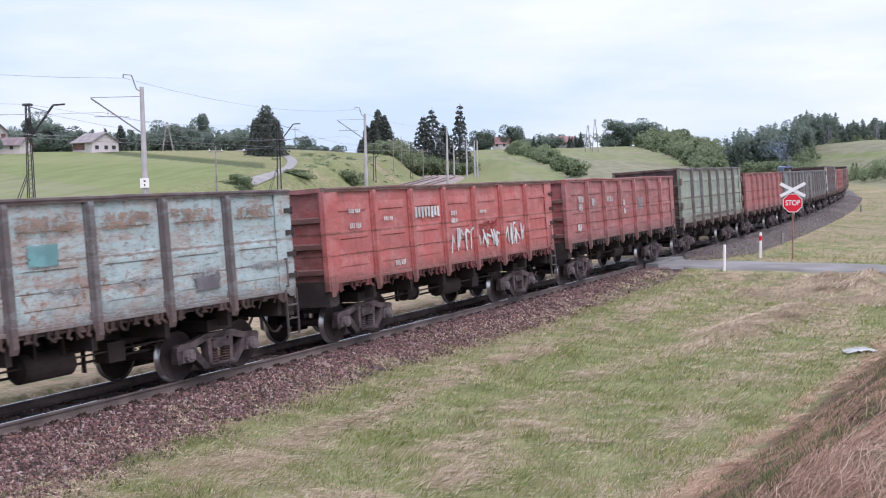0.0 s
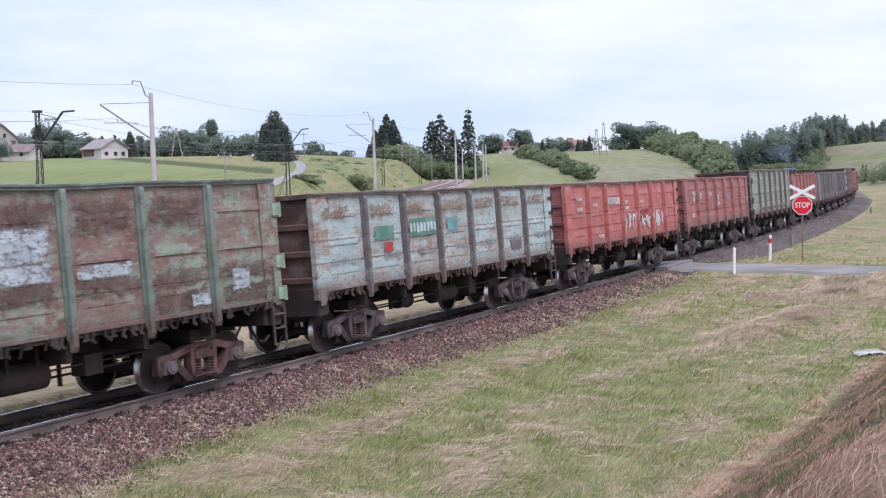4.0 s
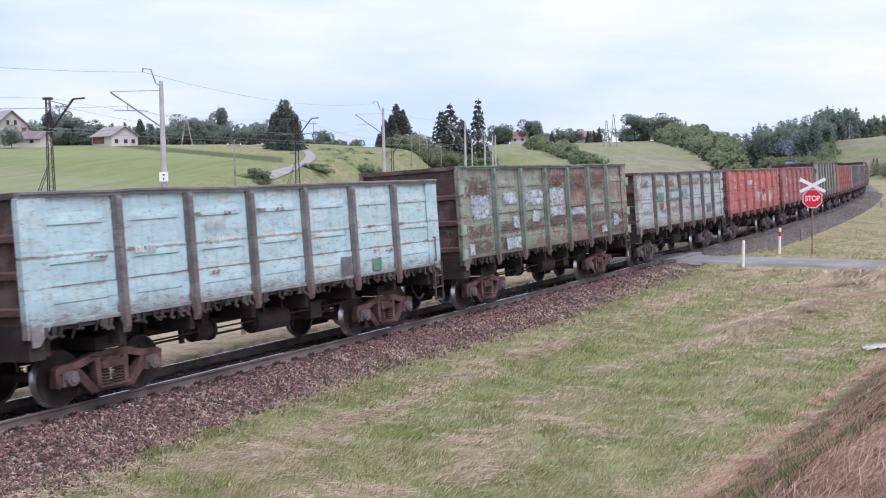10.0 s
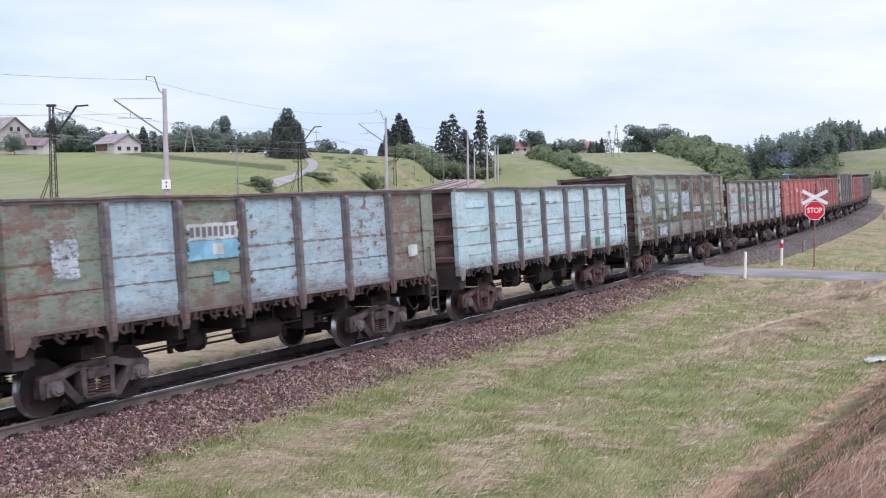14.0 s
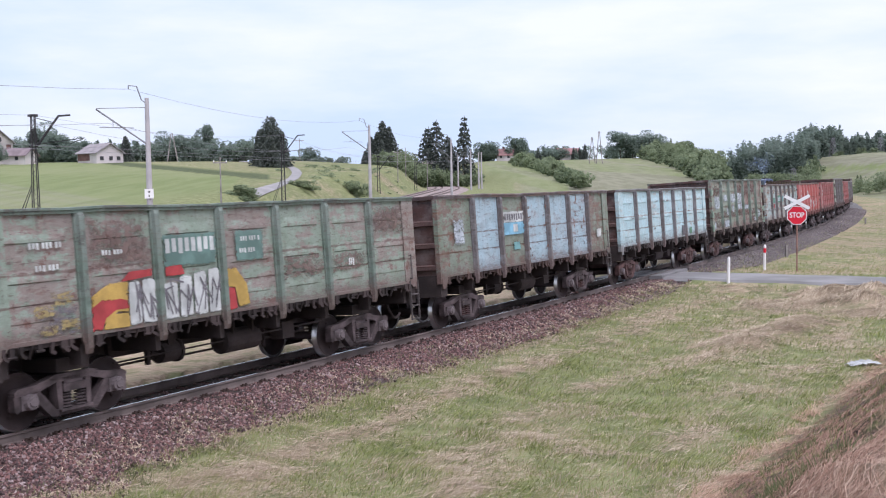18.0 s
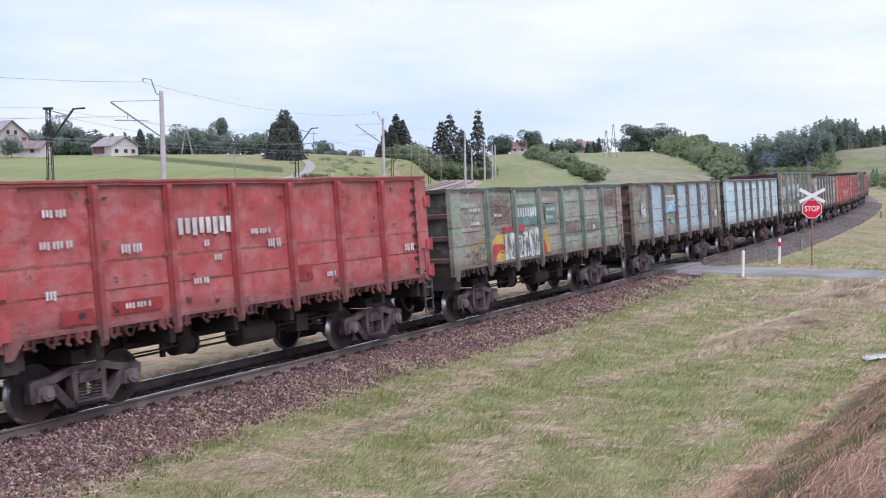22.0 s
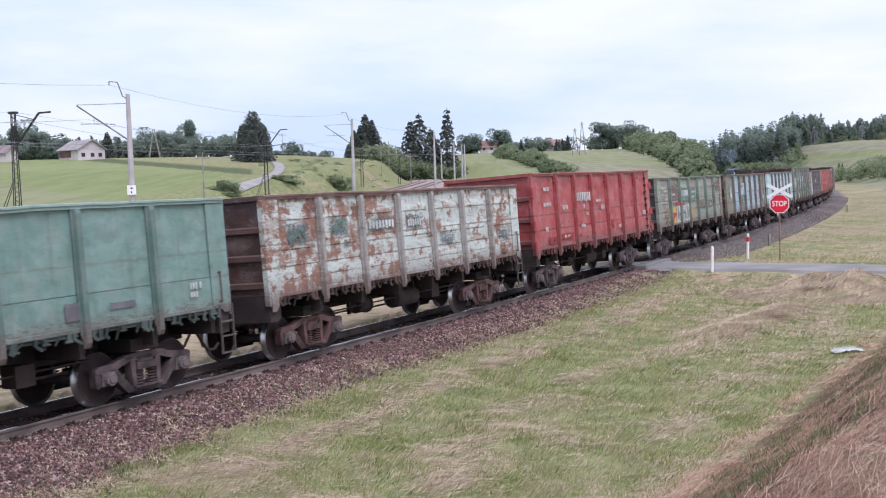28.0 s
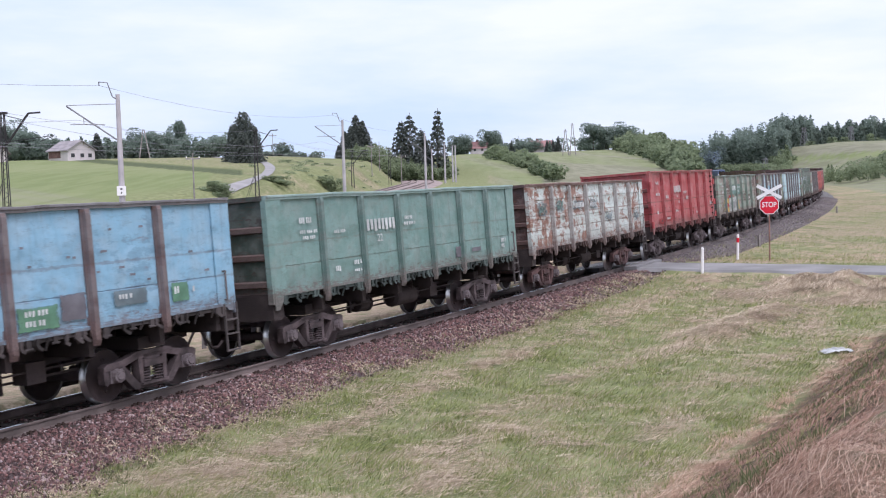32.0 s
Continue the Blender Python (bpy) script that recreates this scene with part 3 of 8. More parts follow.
def build_ballast():
    """Loose stones over the bed, thick near the bank and thinner far off."""
    rng = np.random.default_rng(3)
    stones = []
    for s0, s1, count, size in ((-6, 14, 58000, 0.0255), (14, 34, 34000, 0.030), (38, 75, 15000, 0.042), (75, 150, 13000, 0.062)):
        s = rng.uniform(s0, s1, count)
        lat = np.where(rng.random(count) < 0.86, rng.uniform(-2.35, 0.35, count), rng.uniform(0.35, GAUGE + 2.0, count))
        stones.append(np.stack([s, lat, rng.uniform(0.6, 1.5, count) * size], -1))
    s = rng.uniform(-6, 16, 16000)                         # strays trodden into the edge of the grass
    stones.append(np.stack([s, -verge(s) - rng.exponential(0.28, 16000) + 0.25, rng.uniform(0.5, 1.4, 16000) * 0.024], -1))
    st = np.concatenate(stones)
    on_sleeper = (np.abs((st[:, 0] + 8 + 0.3) % 0.6 - 0.3) < 0.13) & (st[:, 1] > -0.62) & (st[:, 1] < GAUGE + 0.5)
    buried = np.where(np.sin(np.floor((st[:, 0] + 8.3) / 0.6) * 12.9898) * 43758.5 % 1 < 0.45, 0.03, 0.45) * (st[:, 1] < -0.15) + 0.06
    st = st[(~on_sleeper | (rng.random(len(st)) < buried)) & ((-st[:, 1] < verge(st[:, 0]) + rng.exponential(0.30, len(st))) | (st[:, 0] > 34))]
    up = np.interp(st[:, 1], [-2.35, -1.9, -1.1, -0.75, GAUGE + 0.75, GAUGE + 1.1, GAUGE + 2.2], [-0.62, -0.46, -0.215, -0.2, -0.2, -0.215, -0.62])
    p = track(st[:, 0]) * 1.0
    h = heading(st[:, 0])
    a = st[:, 1] * math.cos(CANT) + up * math.sin(CANT)
    p[:, 0] -= np.cos(h) * a
    p[:, 1] += np.sin(h) * a
    p[:, 2] += -st[:, 1] * math.sin(CANT) + up
    p[:, 2] = np.where(st[:, 1] < -1.3, lie_z(p[:, 0], p[:, 1]), p[:, 2]) + rng.uniform(-0.3, 0.9, len(st)) * st[:, 2]
    octa = np.array([(1, 0, 0), (0, 1, 0), (-1, 0, 0), (0, -1, 0), (0, 0, 1), (0, 0, -1)], float)
    tri = np.array([(0, 1, 4), (1, 2, 4), (2, 3, 4), (3, 0, 4), (1, 0, 5), (2, 1, 5), (3, 2, 5), (0, 3, 5)])
    v = octa[None] * rng.uniform(0.6, 1.25, (len(st), 6, 1)) * rng.uniform(0.7, 1.25, (len(st), 1, 3))
    q = rng.normal(size=(len(st), 4))
    q /= np.linalg.norm(q, axis=1)[:, None]
    w, x, y, z = q.T
    rot = np.stack([1 - 2 * (y * y + z * z), 2 * (x * y - z * w), 2 * (x * z + y * w), 2 * (x * y + z * w), 1 - 2 * (x * x + z * z), 2 * (y * z - x * w),
                    2 * (x * z - y * w), 2 * (y * z + x * w), 1 - 2 * (x * x + y * y)], -1).reshape(-1, 3, 3)
    v = np.einsum("nij,nkj->nki", rot, v) * st[:, 2, None, None] + p[:, None]
    f = tri[None] + 6 * np.arange(len(st))[:, None, None]
    ob = new("ballast_stones", big_mesh("ballast_stones", v.reshape(-1, 3), f.reshape(-1, 3), MAT_STONE))
    tagged(ob, "loose reddish-brown and grey crushed stone ballast", "ballast", kind="stuff")


build_ballast()


# ---- the wagons ----
LENGTH, HALF, WIDE = 13.916, 6.325, 1.50
POSTS = (-4.33, -2.6, -0.87, 0.87, 2.6, 4.33)
EDGES = (-6.28, *POSTS, 6.28)
MAT_BOGIE = plain("bogie_cast_steel", (0.108, 0.082, 0.086), 0.8, 0.15, 0.7, 7, 0.5)
MAT_BOGIE_RED = plain("bogie_red_oxide", (0.125, 0.070, 0.068), 0.8, 0.1, 0.65, 7, 0.5)
MAT_UNDER = plain("underframe_grime", (0.046, 0.034, 0.034), 0.9, 0.1, 0.4, 5, 0.4)
MAT_WHEEL = plain("wheel_steel", (0.052, 0.036, 0.037), 0.85, 0.1, 0.35, 5, 0.2)
MAT_TREAD = plain("wheel_tread", (0.6, 0.6, 0.62), 0.3, 1.0, 0.08, 4, 0.02)
MAT_INSIDE = plain("wagon_inside_rust", (0.11, 0.06, 0.045), 0.9, 0, 0.45, 4, 0.4)
MAT_BOX = plain("axle_box_iron", (0.135, 0.112, 0.118), 0.75, 0.2, 0.4, 9, 0.3)

TURN = Matrix.Rotation(math.pi, 4, "Z")
shapes = {}


def shape(key, make):
    """The mesh kept under that key, made once and shared by all wagons."""
    if key not in shapes:
        shapes[key] = make()
    return shapes[key]


def panel_mesh(i, top, kind):
    """One side sheet between two posts, with pressed stiffeners or a welded seam, and a bent lower lip."""
    a, b = EDGES[i], EDGES[i + 1]
    zs, xs = [FLOOR - 0.05, FLOOR + 0.015, FLOOR + 0.022], [a, a + 0.24, a + 0.36, b - 0.36, b - 0.24, b]
    rows_ = [FLOOR + (top - FLOOR) * r for r in (0.17, 0.47, 0.77)] if kind == "pressed" else []
    for z in rows_:
        zs += [z - 0.07, z - 0.05, z + 0.0, z + 0.14]
    seam = FLOOR + 0.55
    zs += [seam, seam + 0.006, seam + 0.02, seam + 0.026]
    zs.sort()
    zs.append(top - 0.08)

    def out(x, z):
        if z <= FLOOR + 0.016:
            return 0.03
        if any(abs(z - r) < 0.055 for r in rows_) and xs[1] < x < xs[4]:
            return 0.021
        if seam + 0.003 < z < seam + 0.023:
            return -0.010
        return 0.010 if z <= seam + 0.001 else 0.0

    n, k = len(xs), len(zs)
    p = Shape()
    verts = [(x, -WIDE - out(x, z), z) for z in zs for x in xs] + [(x, -WIDE + 0.012, z) for z, x in ((zs[0], a), (zs[0], b), (zs[-1], b), (zs[-1], a))]
    faces = [(j * n + c, j * n + c + 1, (j + 1) * n + c + 1, (j + 1) * n + c) for j in range(k - 1) for c in range(n - 1)]
    m = n * k
    low, high = list(range(n)), list(range((k - 1) * n, k * n))
    left, right = [j * n for j in range(k)], [j * n + n - 1 for j in range(k)]
    faces += [(m, m + 3, m + 2, m + 1), (*low[::-1], m, m + 1), (*high, m + 2, m + 3), (*left, m + 3, m), (*right[::-1], m + 1, m + 2)]
    return p.add(verts, faces).mesh("side_panel")


def post_mesh(top):
    """A deep hat-section post that runs on below the floor, with a chamfered foot and bolt plates."""
    p = Shape().prism([(-0.10, top - 0.09), (-0.10, 1.36), (-0.07, 1.28), (0.07, 1.28), (0.10, 1.36), (0.10, top - 0.09)], -WIDE - 0.045, -WIDE - 0.002)
    n = len(p.v)
    xs, ys = (-0.072, -0.055, 0.055, 0.072), (-WIDE - 0.04, -WIDE - 0.118, -WIDE - 0.118, -WIDE - 0.04)
    for z in (1.13, 1.22, top - 0.16, top - 0.09):
        shrink = 0.55 if z < 1.2 else 0.75 if z > top - 0.1 else 1.0
        p.v += [(x, -WIDE - 0.04 + (y + WIDE + 0.04) * shrink, z) for x, y in zip(xs, ys)]
    p.f += [(n + 4 * j + i, n + 4 * j + (i + 1) % 4, n + 4 * j + 4 + (i + 1) % 4, n + 4 * j + 4 + i) for j in range(3) for i in range(4)]
    p.f += [(n, n + 3, n + 2, n + 1), (n + 12, n + 13, n + 14, n + 15)]
    p.box(-0.13, 0.13, -WIDE - 0.022, -WIDE - 0.002, FLOOR - 0.02, FLOOR + 0.16)
    return p.mesh("post")


def hatch_mesh(seed):
    """Lower edge of one floor hatch: lip, hinge blocks and hanging latch hooks, no two quite alike."""
    rng = random.Random(seed)
    p = Shape().box(-0.74, 0.74, -WIDE + 0.0, -WIDE + 0.06, FLOOR - 0.12, FLOOR - 0.04)
    for x in (-0.55, 0.02, 0.52):
        x += rng.uniform(-0.03, 0.03)
        z = FLOOR - rng.uniform(0.16, 0.24)
        p.box(x - 0.045, x + 0.045, -WIDE - 0.035, -WIDE + 0.02, z, FLOOR - 0.045)
        p.tube((x - 0.08, -WIDE - 0.02, z + 0.02), (x + 0.08, -WIDE - 0.02, z + 0.02), 0.024, n=7)
    for x in (-0.66, -0.40, -0.16, 0.24, 0.40, 0.66):
        if rng.random() < 0.45:
            continue
        x += rng.uniform(-0.06, 0.06)
        q = rng.uniform(-0.07, 0.07)
        p.prism([(x - 0.035, FLOOR - 0.045), (x - 0.05, FLOOR - 0.15), (x - 0.02 + q, FLOOR - 0.21), (x + 0.06 + q, FLOOR - 0.255), (x + 0.095 + q, FLOOR - 0.215),
                 (x + 0.04 + q, FLOOR - 0.18), (x + 0.01, FLOOR - 0.14), (x + 0.03, FLOOR - 0.045)], -WIDE - 0.055, -WIDE - 0.02)
    for x in (-0.5, -0.05, 0.36):
        x += rng.uniform(-0.1, 0.1)
        p.bar((x, -WIDE - 0.03, FLOOR - 0.06), (x + rng.uniform(-0.12, 0.12), -WIDE + 0.05, FLOOR - rng.uniform(0.20, 0.30)), 0.04, 0.03)
    p.add([(-0.7, -WIDE + 0.05, FLOOR - 0.12), (0.7, -WIDE + 0.05, FLOOR - 0.12), (0.7, -0.3, FLOOR - 0.03), (-0.7, -0.3, FLOOR - 0.03)], [(0, 1, 2, 3)])
    return p.mesh("floor_hatch")


def top_rail_mesh(top):
    """The capping along the side, knocked a little out of true by years of loading."""
    rng = random.Random(int(top * 100))
    p, n = Shape(), 30
    ring = ((-0.082, -0.045), (-0.082, -0.008), (-0.062, 0.0), (0.06, 0.0), (0.06, -0.10), (-0.055, -0.10), (-0.058, -0.05))
    dy = dz = 0.0
    for i in range(n + 1):
        dy, dz = dy * 0.7 + rng.gauss(0, 0.006), dz * 0.7 + rng.gauss(0, 0.006)
        p.v += [(-HALF + 2 * HALF * i / n, -WIDE + y + dy, top + z + dz) for y, z in ring]
    k = len(ring)
    p.f += [(i * k + j, i * k + (j + 1) % k, (i + 1) * k + (j + 1) % k, (i + 1) * k + j) for i in range(n) for j in range(k)]
    p.f += [tuple(range(k)), tuple(range(n * k + k - 1, n * k - 1, -1))]
    return p.mesh("top_rail")


def end_wall_mesh(top):
    return Shape().box(HALF - 0.06, HALF - 0.045, -WIDE, WIDE, FLOOR - 0.05, top - 0.08).mesh("end_wall")


def end_rib_mesh():
    """A horizontal stiffener across an end wall."""
    return Shape().prism([(HALF - 0.0445, -0.08), (HALF + 0.02, -0.05), (HALF + 0.02, 0.05), (HALF - 0.0445, 0.08)], -WIDE + 0.1, WIDE - 0.1).mesh("end_rib")


def end_bar_mesh(top):
    return Shape().box(HALF - 0.07, HALF + 0.04, -WIDE + 0.062, WIDE - 0.062, top - 0.10, top).mesh("end_bar")


def end_wall(ob, turn, top, mat):
    wall = put("end_wall", shape(("end", top), lambda: end_wall_mesh(top)), mat, ob, turn)
    for z in (1.68, FLOOR + (top - FLOOR) * 0.38, FLOOR + (top - FLOOR) * 0.66):
        put("end_rib", shape("end_rib", end_rib_mesh), mat, wall, Matrix.Translation((0, 0, z)))
    put("end_bar", shape(("end_bar", top), lambda: end_bar_mesh(top)), mat, wall)


def corner_mesh(top, flap=0.33):
    """The broad plate over a corner, whose tongue hangs below the floor."""
    x = HALF - 0.50
    tongue = [(x, FLOOR + 0.02), (x + 0.06, FLOOR - 0.03), (HALF - 0.24, FLOOR - flap + 0.06), (HALF - 0.20, FLOOR - flap + 0.01), (HALF - 0.15, FLOOR - flap), (HALF - 0.05, FLOOR - flap)]
    p = Shape().prism([(x, top - 0.09), *tongue, (HALF + 0.03, top - 0.09)], -WIDE - 0.040, -WIDE - 0.018)
    p.box(HALF - 0.03, HALF + 0.025, -WIDE - 0.036, -WIDE + 0.09, FLOOR - 0.2, top - 0.09)
    return p.mesh("corner_post")


def hinge_mesh():
    return Shape().box(HALF - 0.20, HALF + 0.05, -WIDE - 0.075, -WIDE - 0.03, -0.045, 0.045).tube((HALF + 0.03, -WIDE - 0.06, -0.075), (HALF + 0.03, -WIDE - 0.06, 0.075), 0.03, n=8).mesh("hinge")


def latch_mesh():
    """A small forged latch beside the end of the wall."""
    return Shape().box(HALF - 0.64, HALF - 0.52, -WIDE - 0.075, -WIDE - 0.002, -0.035, 0.03).box(HALF - 0.60, HALF - 0.56, -WIDE - 0.09, -WIDE - 0.075, -0.07, 0.05).mesh("latch")


def back_hinge_mesh():
    """A broad cast hinge block where an end wall folds down."""
    return Shape().box(-HALF - 0.10, -HALF + 0.14, -WIDE - 0.085, -WIDE - 0.036, -0.12, 0.12).tube((-HALF - 0.07, -WIDE - 0.06, -0.15), (-HALF - 0.07, -WIDE - 0.06, 0.15), 0.05, n=8).mesh("hinge")


def ladder_mesh():
    p = Shape()
    x0, x1, y = HALF - 0.34, HALF + 0.02, -WIDE - 0.04
    for x in (x0, x1):
        p.bar((x, y, 0.52), (x, y, 1.47), 0.045, 0.025)
    for z in (0.54, 0.86, 1.14):
        p.bar((x0, y, z), (x1, y, z), 0.05, 0.03)
    return p.mesh("step_ladder")


def handle_mesh():
    p = Shape().bar((HALF - 0.3, -WIDE - 0.10, 1.52), (HALF - 0.3, -WIDE - 0.10, 2.12), 0.028)
    for z in (1.54, 2.10):
        p.bar((HALF - 0.3, -WIDE - 0.03, z), (HALF - 0.3, -WIDE - 0.11, z), 0.03)
    return p.mesh("grab_rail")


def floor_plate_mesh():
    return Shape().box(-6.3, 6.3, -WIDE + 0.03, WIDE - 0.03, FLOOR - 0.02, FLOOR + 0.02).mesh("underframe")


def underframe(ob):
    """Floor plate carried by two centre sills, cross bearers, pivot beams and a headstock at each end."""
    under = put("underframe", shape("floor_plate", floor_plate_mesh), MAT_UNDER, ob)
    sill = shape("sill", lambda: Shape().box(-6.2, 6.2, -0.055, 0.055, 0.82, FLOOR - 0.03).mesh("centre_sill"))
    bearer = shape("bearer", lambda: Shape().prism([(-0.06, FLOOR - 0.02), (-0.06, 0.95), (0.06, 0.95), (0.06, FLOOR - 0.02)], -WIDE + 0.08, WIDE - 0.08).mesh("cross_bearer"))
    pivot = shape("pivot_beam", lambda: Shape().box(-0.35, 0.35, -1.15, 1.15, 0.86, 1.08).mesh("pivot_beam"))
    head = shape("headstock", lambda: Shape().box(-0.15, 0.15, -WIDE + 0.02, WIDE - 0.02, 0.92, FLOOR - 0.02).mesh("headstock"))
    for y in (-0.275, 0.275):
        put("centre_sill", sill, MAT_UNDER, under, Matrix.Translation((0, y, 0)))
    for x in (-5.9, -4.325, -2.6, -0.87, 0.87, 2.6, 4.325, 5.9):
        put("cross_bearer", bearer, MAT_UNDER, under, Matrix.Translation((x, 0, 0)))
    for side in (-1, 1):
        put("pivot_beam", pivot, MAT_UNDER, under, Matrix.Translation((side * 4.325, 0, 0)))
        put("headstock", head, MAT_UNDER, under, Matrix.Translation((side * 6.15, 0, 0)))


def coupler_mesh():
    p = Shape().box(6.25, 6.62, -0.11, 0.11, 0.93, 1.17)
    p.prism([(6.6, 0.87), (6.72, 0.83), (6.99, 0.87), (6.99, 1.23), (6.72, 1.27), (6.6, 1.23)], -0.22, 0.06)
    p.prism([(6.6, 0.90), (6.8, 0.88), (7.03, 0.95), (7.03, 1.15), (6.8, 1.22), (6.6, 1.20)], 0.06, 0.26)
    return p.mesh("coupler")


def hose_mesh():
    p = Shape()
    pts = [(6.28, -0.62, 0.95), (6.42, -0.62, 0.72), (6.62, -0.60, 0.52), (6.82, -0.58, 0.50), (7.0, -0.56, 0.60)]
    for a, b in zip(pts, pts[1:]):
        p.tube(a, b, 0.03, n=7)
    return p.mesh("brake_hose")


def brake_mesh():
    """Air reservoir and brake cylinder slung under the floor."""
    p = Shape().tube((-0.2, -0.75, 0.78), (0.85, -0.75, 0.78), 0.24, n=16)
    p.tube((-0.26, -0.75, 0.78), (-0.2, -0.75, 0.78), 0.14, 0.24, n=16).tube((0.85, -0.75, 0.78), (0.91, -0.75, 0.78), 0.24, 0.14, n=16)
    p.box(0.0, 0.06, -0.95, -0.55, 0.8, FLOOR - 0.05).box(0.6, 0.66, -0.95, -0.55, 0.8, FLOOR - 0.05)
    return p.mesh("air_reservoir")


def cylinder_mesh():
    p = Shape().tube((-1.9, -0.70, 0.80), (-1.45, -0.70, 0.80), 0.20, n=14).tube((-1.45, -0.70, 0.80), (-1.38, -0.70, 0.80), 0.23, n=14)
    p.tube((-2.1, -0.70, 0.80), (-1.9, -0.70, 0.80), 0.05, n=8).box(-1.75, -1.55, -0.85, -0.5, 0.85, FLOOR - 0.05)
    p.prism([(-2.2, 0.62), (-2.12, 0.62), (-2.12, 1.15), (-2.2, 1.15)], -0.74, -0.66)
    return p.mesh("brake_cylinder")


def rigging_mesh():
    p = Shape()
    p.bar((-3.3, -0.62, 0.70), (-1.2, -0.66, 0.72), 0.04).bar((-1.2, -0.62, 0.66), (3.3, -0.62, 0.68), 0.04)
    p.bar((-3.2, -0.9, 0.80), (3.2, -0.9, 0.84), 0.03).bar((1.3, -0.65, 0.50), (1.3, -0.65, 1.0), 0.09, 0.03)
    p.bar((-2.9, -0.45, 0.6), (-2.9, -0.45, 1.1), 0.10, 0.03).box(1.6, 2.0, -0.95, -0.6, 0.62, 0.98)
    return p.mesh("brake_rigging")


def side_frame_mesh():
    """Cast side frame of a three-piece bogie, at y = 0: arched top, windows beside the springs, jaws over the axles."""
    p = Shape()
    # upper chord, deep over the bolster and swept down to the jaws
    over = [(0.0, 0.83), (0.36, 0.82), (0.62, 0.76), (0.80, 0.725), (1.12, 0.705), (1.20, 0.66), (1.19, 0.585), (0.80, 0.60), (0.66, 0.62), (0.37, 0.70), (0.0, 0.705)]
    p.prism(over + [(-x, z) for x, z in over[-2:0:-1]], -0.10, 0.06)
    p.prism([(-0.52, 0.80), (-0.36, 0.835), (0.36, 0.835), (0.52, 0.80), (0.40, 0.765), (-0.40, 0.765)], -0.125, -0.09)
    # lower chord
    p.prism([(-0.86, 0.62), (-0.70, 0.62), (-0.38, 0.26), (0.38, 0.26), (0.70, 0.62), (0.86, 0.62), (0.82, 0.50), (0.48, 0.155), (-0.48, 0.155), (-0.82, 0.50)], -0.10, 0.06)
    for x in (-1, 1):
        p.prism([(x * 0.255, 0.72), (x * 0.37, 0.72), (x * 0.345, 0.23), (x * 0.255, 0.23)], -0.115, 0.08)
        p.prism([(x * 1.07, 0.62), (x * 1.20, 0.62), (x * 1.19, 0.36), (x * 1.14, 0.32), (x * 1.09, 0.36)], -0.085, 0.075)
        p.prism([(x * 0.70, 0.64), (x * 0.80, 0.64), (x * 0.775, 0.36), (x * 0.73, 0.36)], -0.085, 0.075)
    p.box(-0.34, 0.34, -0.17, 0.14, 0.215, 0.255)
    return p.mesh("side_frame")


def spring_mesh():
    """One coil spring, its turns shown by a ribbed profile."""
    prof = [(0.0, 0.25)]
    for i in range(5):
        z = 0.262 + i * 0.052
        prof += [(0.045, z), (0.09, z + 0.008), (0.100, z + 0.018), (0.09, z + 0.028), (0.045, z + 0.036)]
    return Shape().lathe(prof + [(0.0, 0.53)], 14, "z").mesh("spring", True)


def axle_box_mesh():
    p = Shape().box(-0.155, 0.155, -0.12, 0.12, -0.13, 0.10)
    p.tube((0, -0.12, -0.01), (0, -0.20, -0.01), 0.135, 0.12, n=12).tube((0, -0.20, -0.01), (0, -0.225, -0.01), 0.08, 0.07, n=10)
    for i in range(4):
        a = math.pi / 4 + i * math.pi / 2
        p.tube((0.1 * math.cos(a), -0.19, 0.1 * math.sin(a) - 0.01), (0.1 * math.cos(a), -0.215, 0.1 * math.sin(a) - 0.01), 0.016, n=6)
    return p.mesh("axle_box")


def wheelset_mesh():
    """Two spoked-looking disc wheels on an axle, tread and flange polished."""
    p = Shape().lathe([(0.0, -1.1), (0.075, -1.1), (0.075, -0.9), (0.095, -0.86), (0.095, 0.86), (0.075, 0.9), (0.075, 1.1), (0.0, 1.1)], 12)
    n_dark = len(p.f)
    for sgn in (-1, 1):
        g = 0.795
        prof = [(0.10, g + 0.085), (0.17, g + 0.085), (0.20, g + 0.045), (0.36, g + 0.02), (0.40, g + 0.055), (0.470, g + 0.056)]
        p.lathe([(r, sgn * a) for r, a in prof], 28)
        prof = [(0.455, g - 0.055), (0.40, g - 0.06), (0.36, g - 0.02), (0.18, g - 0.01), (0.10, g - 0.06)]
        p.lathe([(r, sgn * a) for r, a in prof], 28)
        for i in range(2):
            a = i * math.pi
            p.tube((0.28 * math.cos(a), sgn * (g + 0.02), 0.28 * math.sin(a)), (0.28 * math.cos(a), sgn * (g + 0.05), 0.28 * math.sin(a)), 0.035, n=6)
    n_dark = len(p.f)
    for sgn in (-1, 1):
        g = 0.795
        p.lathe([(r, sgn * a) for r, a in [(0.470, g + 0.056), (0.476, g + 0.05), (0.4785, g - 0.03), (0.506, g - 0.04), (0.505, g - 0.06), (0.455, g - 0.055)]], 28)
    me = p.mesh("wheelset", True)
    me.materials.append(None)
    me.materials.append(MAT_TREAD)
    me.polygons.foreach_set("material_index", [0] * n_dark + [1] * (len(me.polygons) - n_dark))
    return me


WHEELS = []      # (wheelset, wagon number): turned as the train rolls


